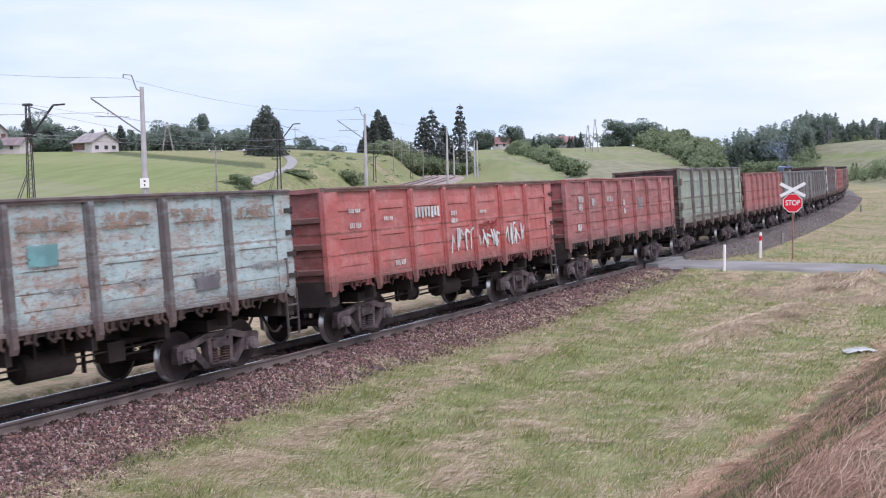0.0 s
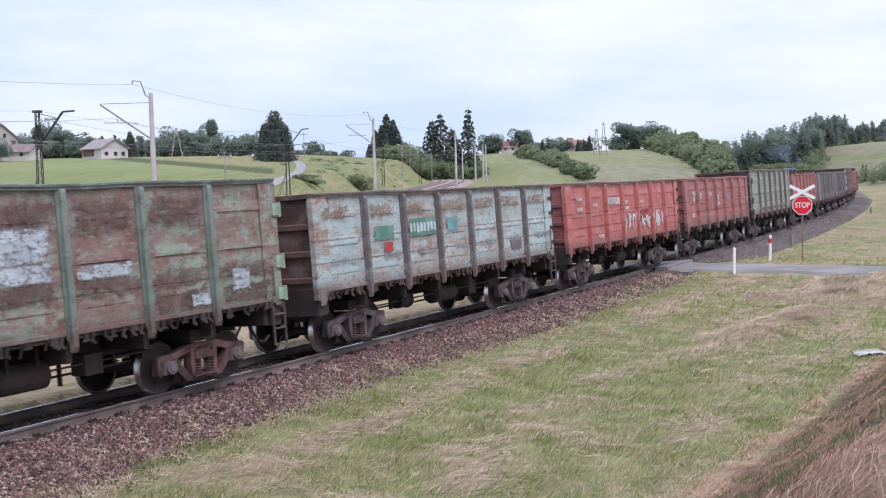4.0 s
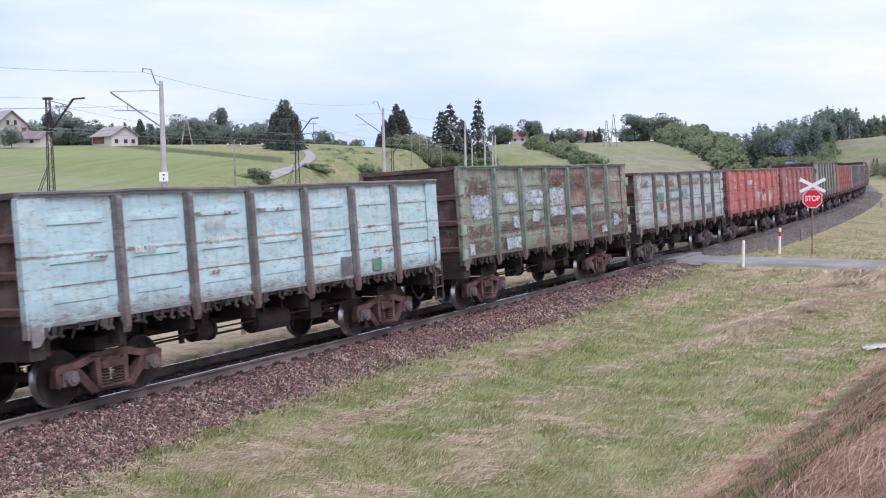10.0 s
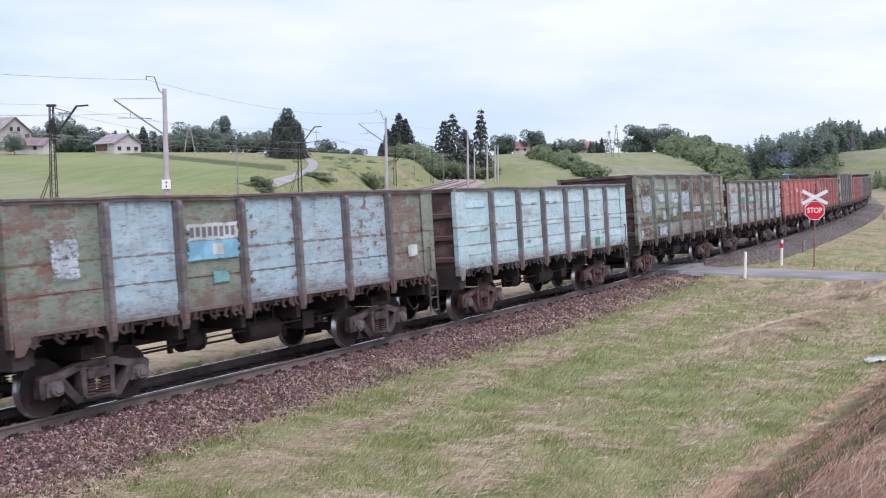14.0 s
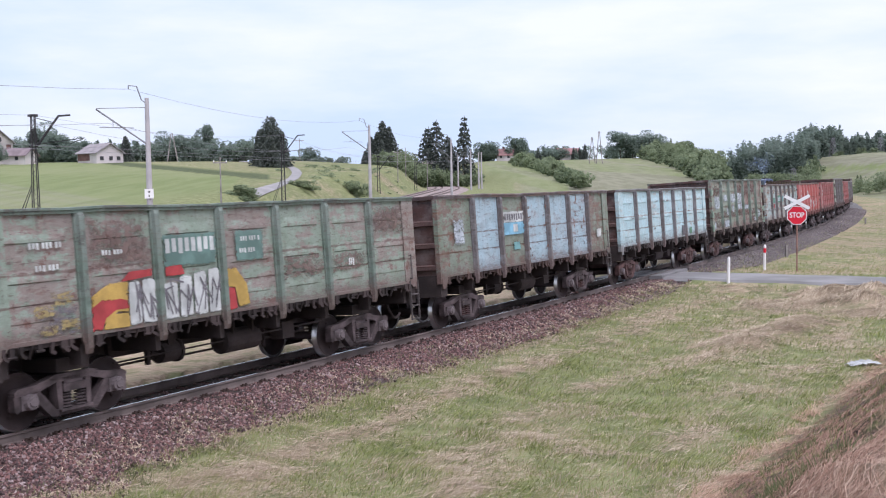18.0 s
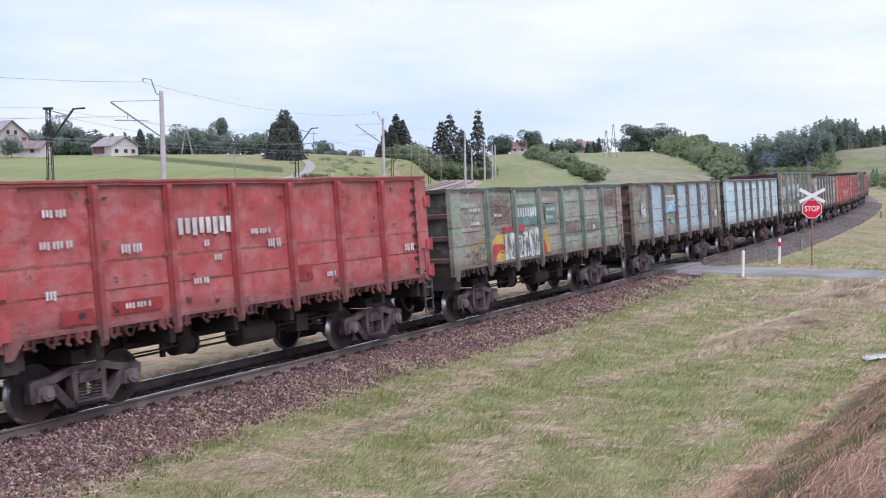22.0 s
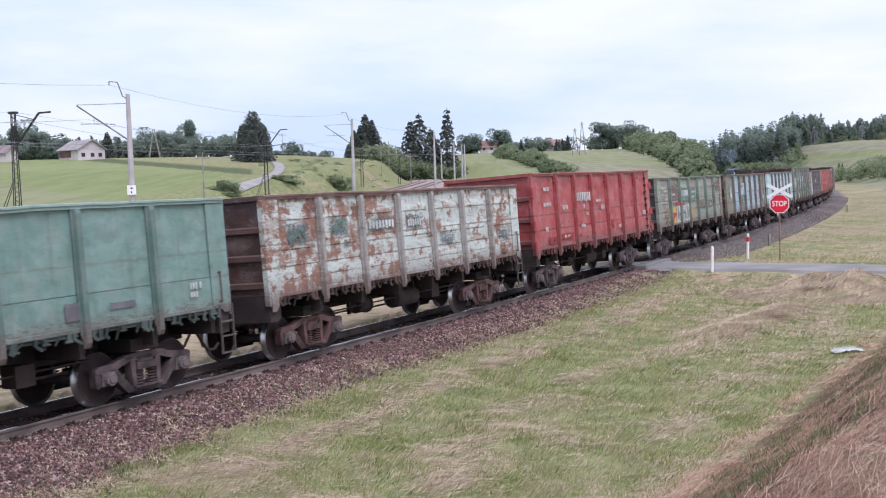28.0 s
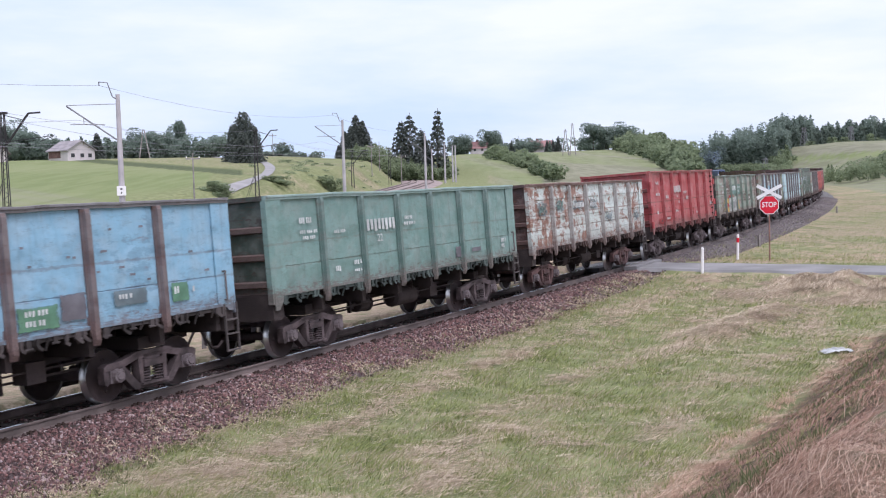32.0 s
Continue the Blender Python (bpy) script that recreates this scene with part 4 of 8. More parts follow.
def bogie(wagon, x, k, mat, near):
    bolster = shape("bolster", lambda: Shape().box(-0.2, 0.2, -1.12, 1.12, 0.60, 0.80).box(-0.3, 0.3, -0.25, 0.25, 0.78, 0.88).mesh("bogie"))
    ob = put("bogie", bolster, mat, wagon, Matrix.Translation((x, 0, 0)))
    for turn in ((Matrix(), TURN) if near else (Matrix(),)):
        at = turn @ Matrix.Translation((0, -1.02, 0))
        put("side_frame", shape("side_frame", side_frame_mesh), mat, ob, at)
        put("bolster_end", shape("bolster_end", lambda: Shape().box(-0.25, 0.25, -0.16, 0.02, 0.532, 0.66).mesh("bolster_end")), mat, ob, at)
        for sx, sy in ((-0.15, -0.06), (0.15, -0.06), (0.0, 0.10)):
            put("spring", shape("spring", spring_mesh), MAT_BOGIE_RED if k % 3 == 0 else mat, ob, at @ Matrix.Translation((sx, sy, 0)), "coil spring under the bolster")
        for ax in (-0.925, 0.925):
            put("axle_box", shape("axle_box", axle_box_mesh), MAT_BOX, ob, at @ Matrix.Translation((ax, 0, 0.49)))
    for ax in (-0.925, 0.925):
        wheel = put("wheelset", shape("wheelset", wheelset_mesh), MAT_WHEEL, ob, Matrix.Translation((ax, 0, 0.4785)), "steel wheels with bright worn treads on one axle")
        if k <= 5:
            WHEELS.append((wheel, k, x + ax))


def wagon(k, label, top, kind, coat, trim, bogie_mat, hinges=False, end_mat=None, panels=None, rail_mat=None, fancy=True):
    """An open-topped four-axle wagon; x runs forward, the rail heads are z = 0."""
    ob = thing("open_wagon", label, "freight wagon", track_pose(2.4565 + k * LENGTH), group="wagons of the train")
    near = k <= 7
    for turn in ((Matrix(), TURN) if near else (Matrix(),)):
        front = turn == Matrix()
        for i in range(7):
            put("side_panel", shape(("panel", i, top, kind), lambda: panel_mesh(i, top, kind)), (panels or {}).get(i, coat) if front else coat, ob, turn)
            if front and near:
                put("floor_hatch", shape(("hatch", (i + k) % 4), lambda: hatch_mesh((i + k) % 4)), MAT_HATCH[3 if k == -7 else 4 if k in (-5, 1) else k % 3], ob, Matrix.Translation(((EDGES[i] + EDGES[i + 1]) / 2, 0, 0)))
        for x in POSTS:
            put("post", shape(("post", top), lambda: post_mesh(top)), trim, ob, turn @ Matrix.Translation((x, 0, 0)))
        put("top_rail", shape(("rail", top), lambda: top_rail_mesh(top)), rail_mat or trim, ob, turn)
        put("corner_post", shape(("corner", top), lambda: corner_mesh(top, 0.14)), (panels or {}).get(6, coat), ob, turn)
        put("corner_post", shape(("corner_back", top), lambda: mirrored(corner_mesh(top))), (panels or {}).get(0, coat), ob, turn)
        end_wall(ob, turn, top, end_mat or coat)
    if not near:
        end_wall(ob, TURN, top, end_mat or coat)
        put("far_side", shape(("far", top), lambda: Shape().box(-HALF, HALF, WIDE - 0.05, WIDE, FLOOR, top).mesh("far_side")), MAT_INSIDE, ob)
    if hinges:
        if top == HIGH:
            for z in np.linspace(1.62, 3.55, 8):
                put("latch", shape("latch", latch_mesh), MAT_UNDER, ob, Matrix.Translation((0, 0, float(z))))
        else:
            for z in (1.75, 2.2, 2.65, 3.1):
                put("hinge", shape("hinge", hinge_mesh), MAT_UNDER, ob, Matrix.Translation((0, 0, z)))
    if top == HIGH and near:
        cast = {-5: MAT_HINGE_RED, -1: MAT_HINGE_GREEN}.get(k, trim)
        for z in (1.55, 2.2, 3.25):
            put("hinge", shape("back_hinge", back_hinge_mesh), cast, ob, Matrix.Translation((0, 0, z)), "cast hinge of the folding end wall")
            put("hinge", shape("front_hinge", lambda: mirrored(back_hinge_mesh())), cast, ob, Matrix.Translation((0, 0, z)), "cast hinge of the folding end wall")
    underframe(ob)
    for turn in (Matrix(), TURN):
        put("coupler", shape("coupler", coupler_mesh), MAT_UNDER, ob, turn)
        if near:
            put("brake_hose", shape("hose", hose_mesh), MAT_UNDER, ob, turn)
    if near:
        put("step_ladder", shape("ladder", ladder_mesh), MAT_LADDER, ob)
        put("grab_rail", shape("grab", handle_mesh), MAT_LADDER, ob)
        put("air_reservoir", shape("reservoir", brake_mesh), MAT_UNDER, ob)
        put("brake_cylinder", shape("cylinder", cylinder_mesh), MAT_UNDER, ob)
        put("brake_rigging", shape("rigging", rigging_mesh), MAT_UNDER, ob)
    for x in (-4.325, 4.325):
        bogie(ob, x, k, bogie_mat, near)
    return ob


def mirrored(me):
    me.transform(Matrix.Diagonal((-1, 1, 1, 1)))
    me.flip_normals()
    return me


MAT_HATCH = [plain("hatch_gear_brown", (0.062, 0.038, 0.035), 0.85, 0.1, 0.5, 8, 0.4), plain("hatch_gear_grey", (0.056, 0.046, 0.046), 0.85, 0.1, 0.5, 8, 0.4),
             plain("hatch_gear_dark", (0.042, 0.030, 0.030), 0.85, 0.1, 0.5, 8, 0.4),
             plain("hatch_gear_green", (0.055, 0.072, 0.068), 0.8, 0.1, 0.5, 8, 0.4),
             plain("hatch_gear_red", (0.115, 0.036, 0.036), 0.8, 0.1, 0.55, 8, 0.4)]
MAT_HINGE_RED = plain("hinge_red", (0.36, 0.06, 0.065), 0.6, 0, 0.3, 8, 0.2)
MAT_HINGE_GREEN = plain("hinge_green", (0.25, 0.33, 0.265), 0.6, 0, 0.35, 8, 0.2)
MAT_LADDER = plain("ladder_steel", (0.14, 0.12, 0.12), 0.7, 0.2, 0.35, 8, 0.2)

LOW, HIGH = 3.54, 3.87
POST_GREY = paint("post_grey", (0.145, 0.138, 0.148), (0.11, 0.095, 0.097), 0.4, 0.25, 11, seam=0)
POST_BROWN = paint("post_brown", (0.105, 0.075, 0.08), (0.16, 0.10, 0.09), 0.4, 0.2, 12, seam=0)
POST_GREEN = paint("post_green", (0.13, 0.18, 0.15), (0.10, 0.11, 0.10), 0.4, 0.25, 13, seam=0)
RAIL_RUST = paint("rail_rust", (0.17, 0.085, 0.07), (0.12, 0.07, 0.06), 0.4, 0.3, 14, seam=0)


def build_train():
    blue = paint("paint_sky_blue", (0.215, 0.40, 0.54), (0.17, 0.31, 0.42), 0.25, 0.02, 1, grime=0.3, seam=0.35)
    green = paint("paint_sea_green", (0.145, 0.25, 0.228), (0.18, 0.29, 0.27), 0.5, 0.03, 2, grime=0.25, seam=0.25)
    green_post = paint("paint_sea_green_post", (0.10, 0.17, 0.155), (0.13, 0.17, 0.16), 0.4, 0.08, 21, grime=0.2, seam=0)
    green_rail = paint("paint_faded_green_rail", (0.25, 0.36, 0.34), (0.17, 0.22, 0.21), 0.4, 0.05, 22, grime=0.1, seam=0)
    white = paint("paint_worn_white", (0.50, 0.56, 0.54), (0.31, 0.25, 0.225), 0.48, 0.64, 3, rust=(0.17, 0.090, 0.068))
    white_post = paint("post_worn_white", (0.30, 0.29, 0.28), (0.22, 0.19, 0.18), 0.4, 0.3, 31, seam=0)
    red_post = paint("paint_red_post", (0.29, 0.045, 0.05), (0.24, 0.05, 0.052), 0.4, 0.12, 41, grime=0.3, seam=0)
    red = paint("paint_red", (0.385, 0.062, 0.068), (0.33, 0.065, 0.07), 0.4, 0.10, 4, grime=0.25)
    olive = paint("paint_olive_worn", (0.225, 0.285, 0.23), (0.255, 0.205, 0.192), 0.66, 0.42, 5, rust=(0.12, 0.065, 0.055))
    patch = paint("paint_blue_grey", (0.33, 0.455, 0.53), (0.33, 0.40, 0.455), 0.5, 0.40, 6)
    patch_green = paint("paint_green_brown", (0.165, 0.205, 0.16), (0.18, 0.12, 0.105), 0.62, 0.42, 61)
    pale = paint("paint_pale_blue", (0.40, 0.575, 0.63), (0.46, 0.58, 0.61), 0.4, 0.27, 7, rust=(0.22, 0.12, 0.08))
    peel = paint("paint_peeling_green", (0.215, 0.258, 0.205), (0.215, 0.142, 0.13), 0.62, 0.52, 8, rust=(0.14, 0.078, 0.07))
    turq = paint("paint_turquoise_grey", (0.35, 0.445, 0.46), (0.34, 0.33, 0.315), 0.55, 0.46, 9, rust=(0.19, 0.115, 0.09))
    orange = paint("paint_faded_red", (0.44, 0.108, 0.10), (0.38, 0.115, 0.11), 0.5, 0.16, 10, grime=0.25)
    maroon = paint("paint_maroon", (0.32, 0.095, 0.095), (0.26, 0.105, 0.10), 0.5, 0.22, 15)
    sage = paint("paint_sage", (0.225, 0.265, 0.215), (0.19, 0.20, 0.175), 0.45, 0.3, 16)
    slate = paint("paint_slate", (0.15, 0.165, 0.17), (0.12, 0.10, 0.09), 0.5, 0.3, 17)
    rust_end = paint("end_rust", (0.085, 0.040, 0.036), (0.055, 0.035, 0.033), 0.5, 0.3, 18, seam=0)
    dark_end = paint("end_dark_green", (0.035, 0.055, 0.045), (0.05, 0.04, 0.036), 0.5, 0.25, 19, seam=0)
    t = {}
    t[-8] = wagon(-8, "sky-blue open wagon with brown posts and grey patches on its side", LOW, "sheet", blue, POST_BROWN, MAT_BOGIE, rail_mat=POST_GREY, end_mat=dark_end)
    t[-7] = wagon(-7, "sea-green open wagon with smooth sides and white lettering", LOW, "sheet", green, green_post, MAT_BOGIE, rail_mat=green_rail, end_mat=dark_end)
    t[-6] = wagon(-6, "worn white open wagon streaked with rust", LOW, "pressed", white, white_post, MAT_BOGIE_RED, rail_mat=RAIL_RUST, end_mat=rust_end)
    t[-5] = wagon(-5, "tall bright red open wagon with hinged end and white numbers", HIGH, "sheet", red, red_post, MAT_BOGIE, True, rail_mat=red, end_mat=red)
    t[-4] = wagon(-4, "olive green open wagon with worn paint and coloured graffiti", LOW, "pressed", olive, POST_GREEN, MAT_BOGIE, rail_mat=POST_GREEN, end_mat=dark_end)
    t[-3] = wagon(-3, "patched blue-grey and green open wagon with rust spots", LOW, "sheet", patch, POST_GREY, MAT_BOGIE, panels={6: patch_green, 2: patch_green, 0: patch_green}, rail_mat=POST_BROWN, end_mat=rust_end)
    t[-2] = wagon(-2, "pale blue open wagon with grey posts", LOW, "pressed", pale, POST_GREY, MAT_BOGIE_RED, rail_mat=POST_GREY, end_mat=rust_end)
    t[-1] = wagon(-1, "tall green open wagon with paint peeling to brown rust", HIGH, "pressed", peel, POST_GREEN, MAT_BOGIE_RED, rail_mat=POST_GREEN, end_mat=rust_end)
    t[0] = wagon(0, "turquoise-grey open wagon with rubbed rusty sides", LOW, "pressed", turq, POST_GREY, MAT_BOGIE, True, rail_mat=POST_BROWN, end_mat=rust_end)
    t[1] = wagon(1, "faded red open wagon with white graffiti along its side", LOW, "pressed", orange, orange, MAT_BOGIE, True, rail_mat=RAIL_RUST, end_mat=maroon)
    t[2] = wagon(2, "dull maroon open wagon with chalked white marks", LOW, "pressed", maroon, maroon, MAT_BOGIE, end_mat=maroon)
    t[3] = wagon(3, "tall sage green open wagon with dark posts", HIGH, "pressed", sage, POST_GREY, MAT_BOGIE, end_mat=rust_end)
    coats = [(maroon, maroon, "maroon open wagon"), (slate, POST_GREY, "grey-green open wagon with dark posts"), (slate, POST_GREY, "slate grey open wagon with dark posts"),
             (turq, POST_BROWN, "blue-grey open wagon"), (maroon, maroon, "dark red open wagon"), (slate, POST_BROWN, "dark grey open wagon")]
    for k in range(4, 25):
        c, p, name = coats[(k - 4) % 6]
        t[k] = wagon(k, name + " far down the train", HIGH if k % 5 == 2 else LOW, "pressed" if k % 2 else "sheet", c, p, MAT_BOGIE, end_mat=rust_end)
    return t


train = build_train()


def travelled(t):
    return 3.26634 * t + 0.5 * 0.010749 * t * t


# ---- trees and bushes ----
def leaf_material(name, dark, light, glow=0.25):
    m, nt, b = material(name)
    rnd = nt.nodes.new("ShaderNodeNewGeometry").outputs["Random Per Island"]
    each = nt.nodes.new("ShaderNodeObjectInfo").outputs["Random"]
    v = coords(nt)
    c = mixed(nt, rnd, dark, light)
    c = mixed(nt, math_of(nt, "MULTIPLY", step(nt, noise_at(nt, v, 0.35, 3), 0.4, 0.65), 0.5), c, light)
    c = mixed(nt, math_of(nt, "MULTIPLY", step(nt, noise_at(nt, v, 0.07, 3), 0.35, 0.65), 0.45), c, tuple(min(1, x * 1.25 + 0.02) for x in light))
    c = mixed(nt, math_of(nt, "MULTIPLY", each, 0.25), c, tuple(x * 0.6 for x in dark))
    nt.links.new(c, b.inputs["Base Color"])
    b.inputs["Roughness"].default_value = 0.75
    b.inputs["Specular IOR Level"].default_value = 0.2
    tr = nt.nodes.new("ShaderNodeBsdfTranslucent")
    nt.links.new(c, tr.inputs["Color"])
    mix = nt.nodes.new("ShaderNodeMixShader")
    mix.inputs[0].default_value = glow
    nt.links.new(b.outputs[0], mix.inputs[1])
    nt.links.new(tr.outputs[0], mix.inputs[2])
    nt.links.new(mix.outputs[0], nt.nodes["Material Output"].inputs["Surface"])
    return m


# distance haze is put into these colours: lighter, and bluer for leaves and needles
MAT_LEAF = leaf_material("hazed_broad_leaves", (0.165, 0.22, 0.19), (0.29, 0.35, 0.295), 0.6)
MAT_BUSH = leaf_material("hazed_bush_leaves", (0.16, 0.21, 0.13), (0.285, 0.335, 0.205), 0.55)
MAT_NEEDLE = leaf_material("hazed_spruce_needles", (0.080, 0.098, 0.088), (0.165, 0.185, 0.165), 0.45)
MAT_BARK = plain("bark", (0.13, 0.10, 0.08), 0.95, 0, 0.4, 6, 0.6)


def cards(centres, sizes, rng, droop=0.0):
    """Small bent leaf sprays, one quad each, at the given places."""
    n = len(centres)
    face = rng.normal(size=(n, 3))                       # leaves turn more to the sky than to the ground
    face[:, 2] = np.abs(face[:, 2]) + 0.55
    d = np.cross(face, rng.normal(size=(n, 3)))
    d[:, 2] -= droop * 0.5 * np.linalg.norm(d, axis=1)
    d /= np.linalg.norm(d, axis=1)[:, None]
    e = np.cross(face, d)
    e /= np.linalg.norm(e, axis=1)[:, None] + 1e-9
    s = sizes[:, None]
    q = np.stack([centres - d * s * 0.5 - e * s * 0.22, centres - d * s * 0.1 + e * s * 0.42, centres + d * s * 0.55, centres + d * s * 0.05 - e * s * 0.45], 1)
    return q.reshape(-1, 3)


def broad_points(rng, n, lobes=11, low=0.10):
    """Leaf places for a crown of height 1: overlapping lobes round a rising axis, denser at their skins."""
    centre = np.stack([rng.normal(0, 0.16, lobes), rng.normal(0, 0.16, lobes), rng.uniform(low + 0.15, 0.82, lobes)], -1)
    radius = rng.uniform(0.13, 0.24, lobes) * (1.15 - 0.5 * np.abs(centre[:, 2] - 0.5))
    which = rng.integers(0, lobes, n)
    d = rng.normal(size=(n, 3))
    d /= np.linalg.norm(d, axis=1)[:, None]
    p = centre[which] + d * (radius[which] * rng.uniform(0.55, 1.08, n) ** 0.6)[:, None]
    p[:, 2] = np.clip(p[:, 2], low * 0.6, 1.0)
    return p


def bush_points(rng, n):
    """Leaf places for a bush of height 1 that spreads from the ground."""
    lobes = 12
    centre = np.stack([rng.normal(0, 0.24, lobes), rng.normal(0, 0.24, lobes), rng.uniform(0.05, 0.68, lobes)], -1)
    centre[:, :2] *= (1.1 - 0.9 * centre[:, 2:3])
    radius = rng.uniform(0.16, 0.26, lobes)
    which = rng.integers(0, lobes, n)
    d = rng.normal(size=(n, 3))
    d /= np.linalg.norm(d, axis=1)[:, None]
    p = centre[which] + d * (radius[which] * rng.uniform(0.4, 1.1, n) ** 0.6)[:, None]
    p[:, 2] = np.abs(p[:, 2])
    return p


def spruce_points(rng, n, width=0.35, bare=0.05, tiers=24, droop=0.28, swell=0.85):
    """Leaf places for a spruce of height 1: tiers of drooping boughs in a full cone with a ragged rim."""
    tier = np.floor((1 - (1 - rng.random(n)) ** 0.62) * tiers)
    z0 = bare + (0.985 - bare) * (tier + rng.uniform(-0.2, 0.2, n) * (tier > 0)) / tiers
    bough = rng.integers(0, 11, n)
    a = tier * 2.4 + bough * 0.571 + rng.normal(0, 0.10, n)
    rag = 0.82 + 0.36 * np.modf(np.sin(tier * 12.9898 + bough * 78.233) * 43758.5)[0] ** 2
    reach = width * np.clip(1 - z0, 0, 1) ** swell * rag + 0.01
    t = rng.random(n) ** 0.5
    r = reach * t
    return np.stack([r * np.cos(a), r * np.sin(a), z0 - droop * r * t + rng.normal(0, 0.006, n)], -1)


def crown_mesh(kind, seed, n, size):
    rng = np.random.default_rng(seed)
    if kind == "spruce":
        p = spruce_points(rng, n)
    elif kind == "full_spruce":
        p = spruce_points(rng, n, 0.37, 0.03, 26, 0.2, 0.5)
    elif kind == "bare_spruce":
        p = spruce_points(rng, n, 0.24, 0.15, 13, 0.55)
    elif kind == "tiered_spruce":
        p = spruce_points(rng, n, 0.36, 0.08, 14, 0.45)
    elif kind == "tall":
        p = broad_points(rng, n, 8) * (0.62, 0.62, 1)
    elif kind == "bush":
        p = bush_points(rng, n)
    else:
        p = broad_points(rng, n)
    v = cards(p, rng.uniform(0.6, 1.4, n) * size, rng, 0.6 if "spruce" in kind else 0.1)
    return big_mesh("crown", v, np.arange(len(v)).reshape(-1, 4), None)


def trunk_mesh(kind, seed):
    rng = random.Random(seed)
    p = Shape()
    top = 0.97 if "spruce" in kind else 0.7
    pts = [(rng.uniform(-0.006, 0.006) * i, rng.uniform(-0.006, 0.006) * i, top * i / 5) for i in range(6)]
    for i, (a, b) in enumerate(zip(pts, pts[1:])):
        p.tube(a, b, 0.018 * (1 - i / 6.2), 0.018 * (1 - (i + 1) / 6.2), 8, False)
    for i in range(10 if "spruce" in kind else 7):
        z = rng.uniform(0.25, 0.65)
        a = rng.uniform(0, 6.28)
        r = 0.16 * (1 - z) if "spruce" in kind else rng.uniform(0.12, 0.22)
        up = -0.02 if "spruce" in kind else rng.uniform(0.08, 0.2)
        p.tube((0, 0, z), (r * math.cos(a), r * math.sin(a), z + up), 0.007, 0.002, 5, False)
    return p.mesh("trunk")


def polar(bearing, dist):
    b = radians(bearing)
    return dist * math.sin(b), dist * math.cos(b)


def floor_at(x, y):
    return float(ground_z(np.array([x]), np.array([y]))[0])


def tree(kind, bearing, dist, top, label, width=1.0, seed=0, n=None):
    x, y = polar(bearing, dist)
    z = floor_at(x, y) - 0.3
    h = top - z
    count = n or (3400 if kind == "spruce" else 5200 if kind == "full_spruce" else 1100 if kind == "bare_spruce" else 1900 if kind == "tiered_spruce" else 4600)
    key = (kind, seed % 4)
    ob = thing("spruce_tree" if "spruce" in kind else "broadleaf_tree", label, "tree", pose(x, y, z, 0, 0, seed * 77))
    m = Matrix.Diagonal((h * width, h * width, h, 1))
    put("trunk", shape(("trunk", *key), lambda: trunk_mesh(kind, seed % 4)), MAT_BARK, ob, m)
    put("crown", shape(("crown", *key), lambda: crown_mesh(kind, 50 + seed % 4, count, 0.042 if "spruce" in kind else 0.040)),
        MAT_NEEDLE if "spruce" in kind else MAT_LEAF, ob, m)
    return ob


BROAD_LEFT = [(-23.08, 300, 20.5), (-20.96, 300, 19.8), (-19.69, 310, 21.7), (-19.05, 300, 18.9), (-18.01, 300, 17.3), (-14.6, 300, 18.1), (-13.87, 305, 19.2),
              (-13.13, 300, 18.3), (-12.52, 300, 18.2), (-15.09, 300, 14.6), (-11.11, 300, 13.8), (-10.27, 300, 13.4), (-6.88, 350, 17.1), (-6.39, 350, 14.9)]
BROAD_RIGHT = [(2.05, 480, 24.9), (2.35, 480, 21.8), (3.57, 480, 24.2), (3.8, 480, 22.6), (5.36, 480, 20), (5.94, 480, 18.8), (8.78, 470, 25.2), (9.4, 470, 24.2),
               (9.91, 470, 26), (10.47, 470, 25), (11.03, 470, 20.5)]
SPRUCES = [(-20.2, 300, 20.3), (-15.95, 290, 17.8), (-3.24, 300, 21.8), (-3.82, 300, 17.4), (-2.93, 300, 20.2), (-3.5, 296, 18.6), (-4.15, 296, 13.6), (0.09, 335, 18.8),
           (4.65, 480, 19.6), (6.45, 480, 19.3), (7.02, 480, 20.7), (6.74, 480, 19.3)]
for i, (b, d, top) in enumerate(BROAD_LEFT):
    tree("broad", b, d, top, "dense dark green broadleaf tree beside the farm field", 1.05, i)
tree("tall", -12.16, 310, 21.6, "tall slender pale green tree behind the field", 0.9, 3)
for i, (b, d, top) in enumerate(BROAD_RIGHT):
    tree("broad", b, d, top, "round-headed green tree on the skyline", 1.15, i + 1)
for i, (b, d, top) in enumerate(SPRUCES):
    tree("spruce", b, d, top, "dark pointed spruce on the hill", 1.1 if d < 400 else 0.8, i)
for i, (b, d, top, w) in enumerate(((-8.89, 226, 18.6, 0.95), (-9.33, 228, 16.2, 0.95), (-8.47, 224, 15.8, 0.95), (-8.95, 219, 14.2, 1.0))):
    tree("full_spruce", b, d, top, "dense dark spruce in a clump beside the lane", w, i)
for i, (b, top, w) in enumerate(((-0.98, 21.7, 1.0), (-0.53, 23.9, 0.95))):
    tree("tiered_spruce", b, 330, top, "dark spruce with layered drooping boughs", w, i)
tree("bare_spruce", 0.9, 330, 25.1, "tall thin spruce with sparse drooping boughs", 0.95, 1)


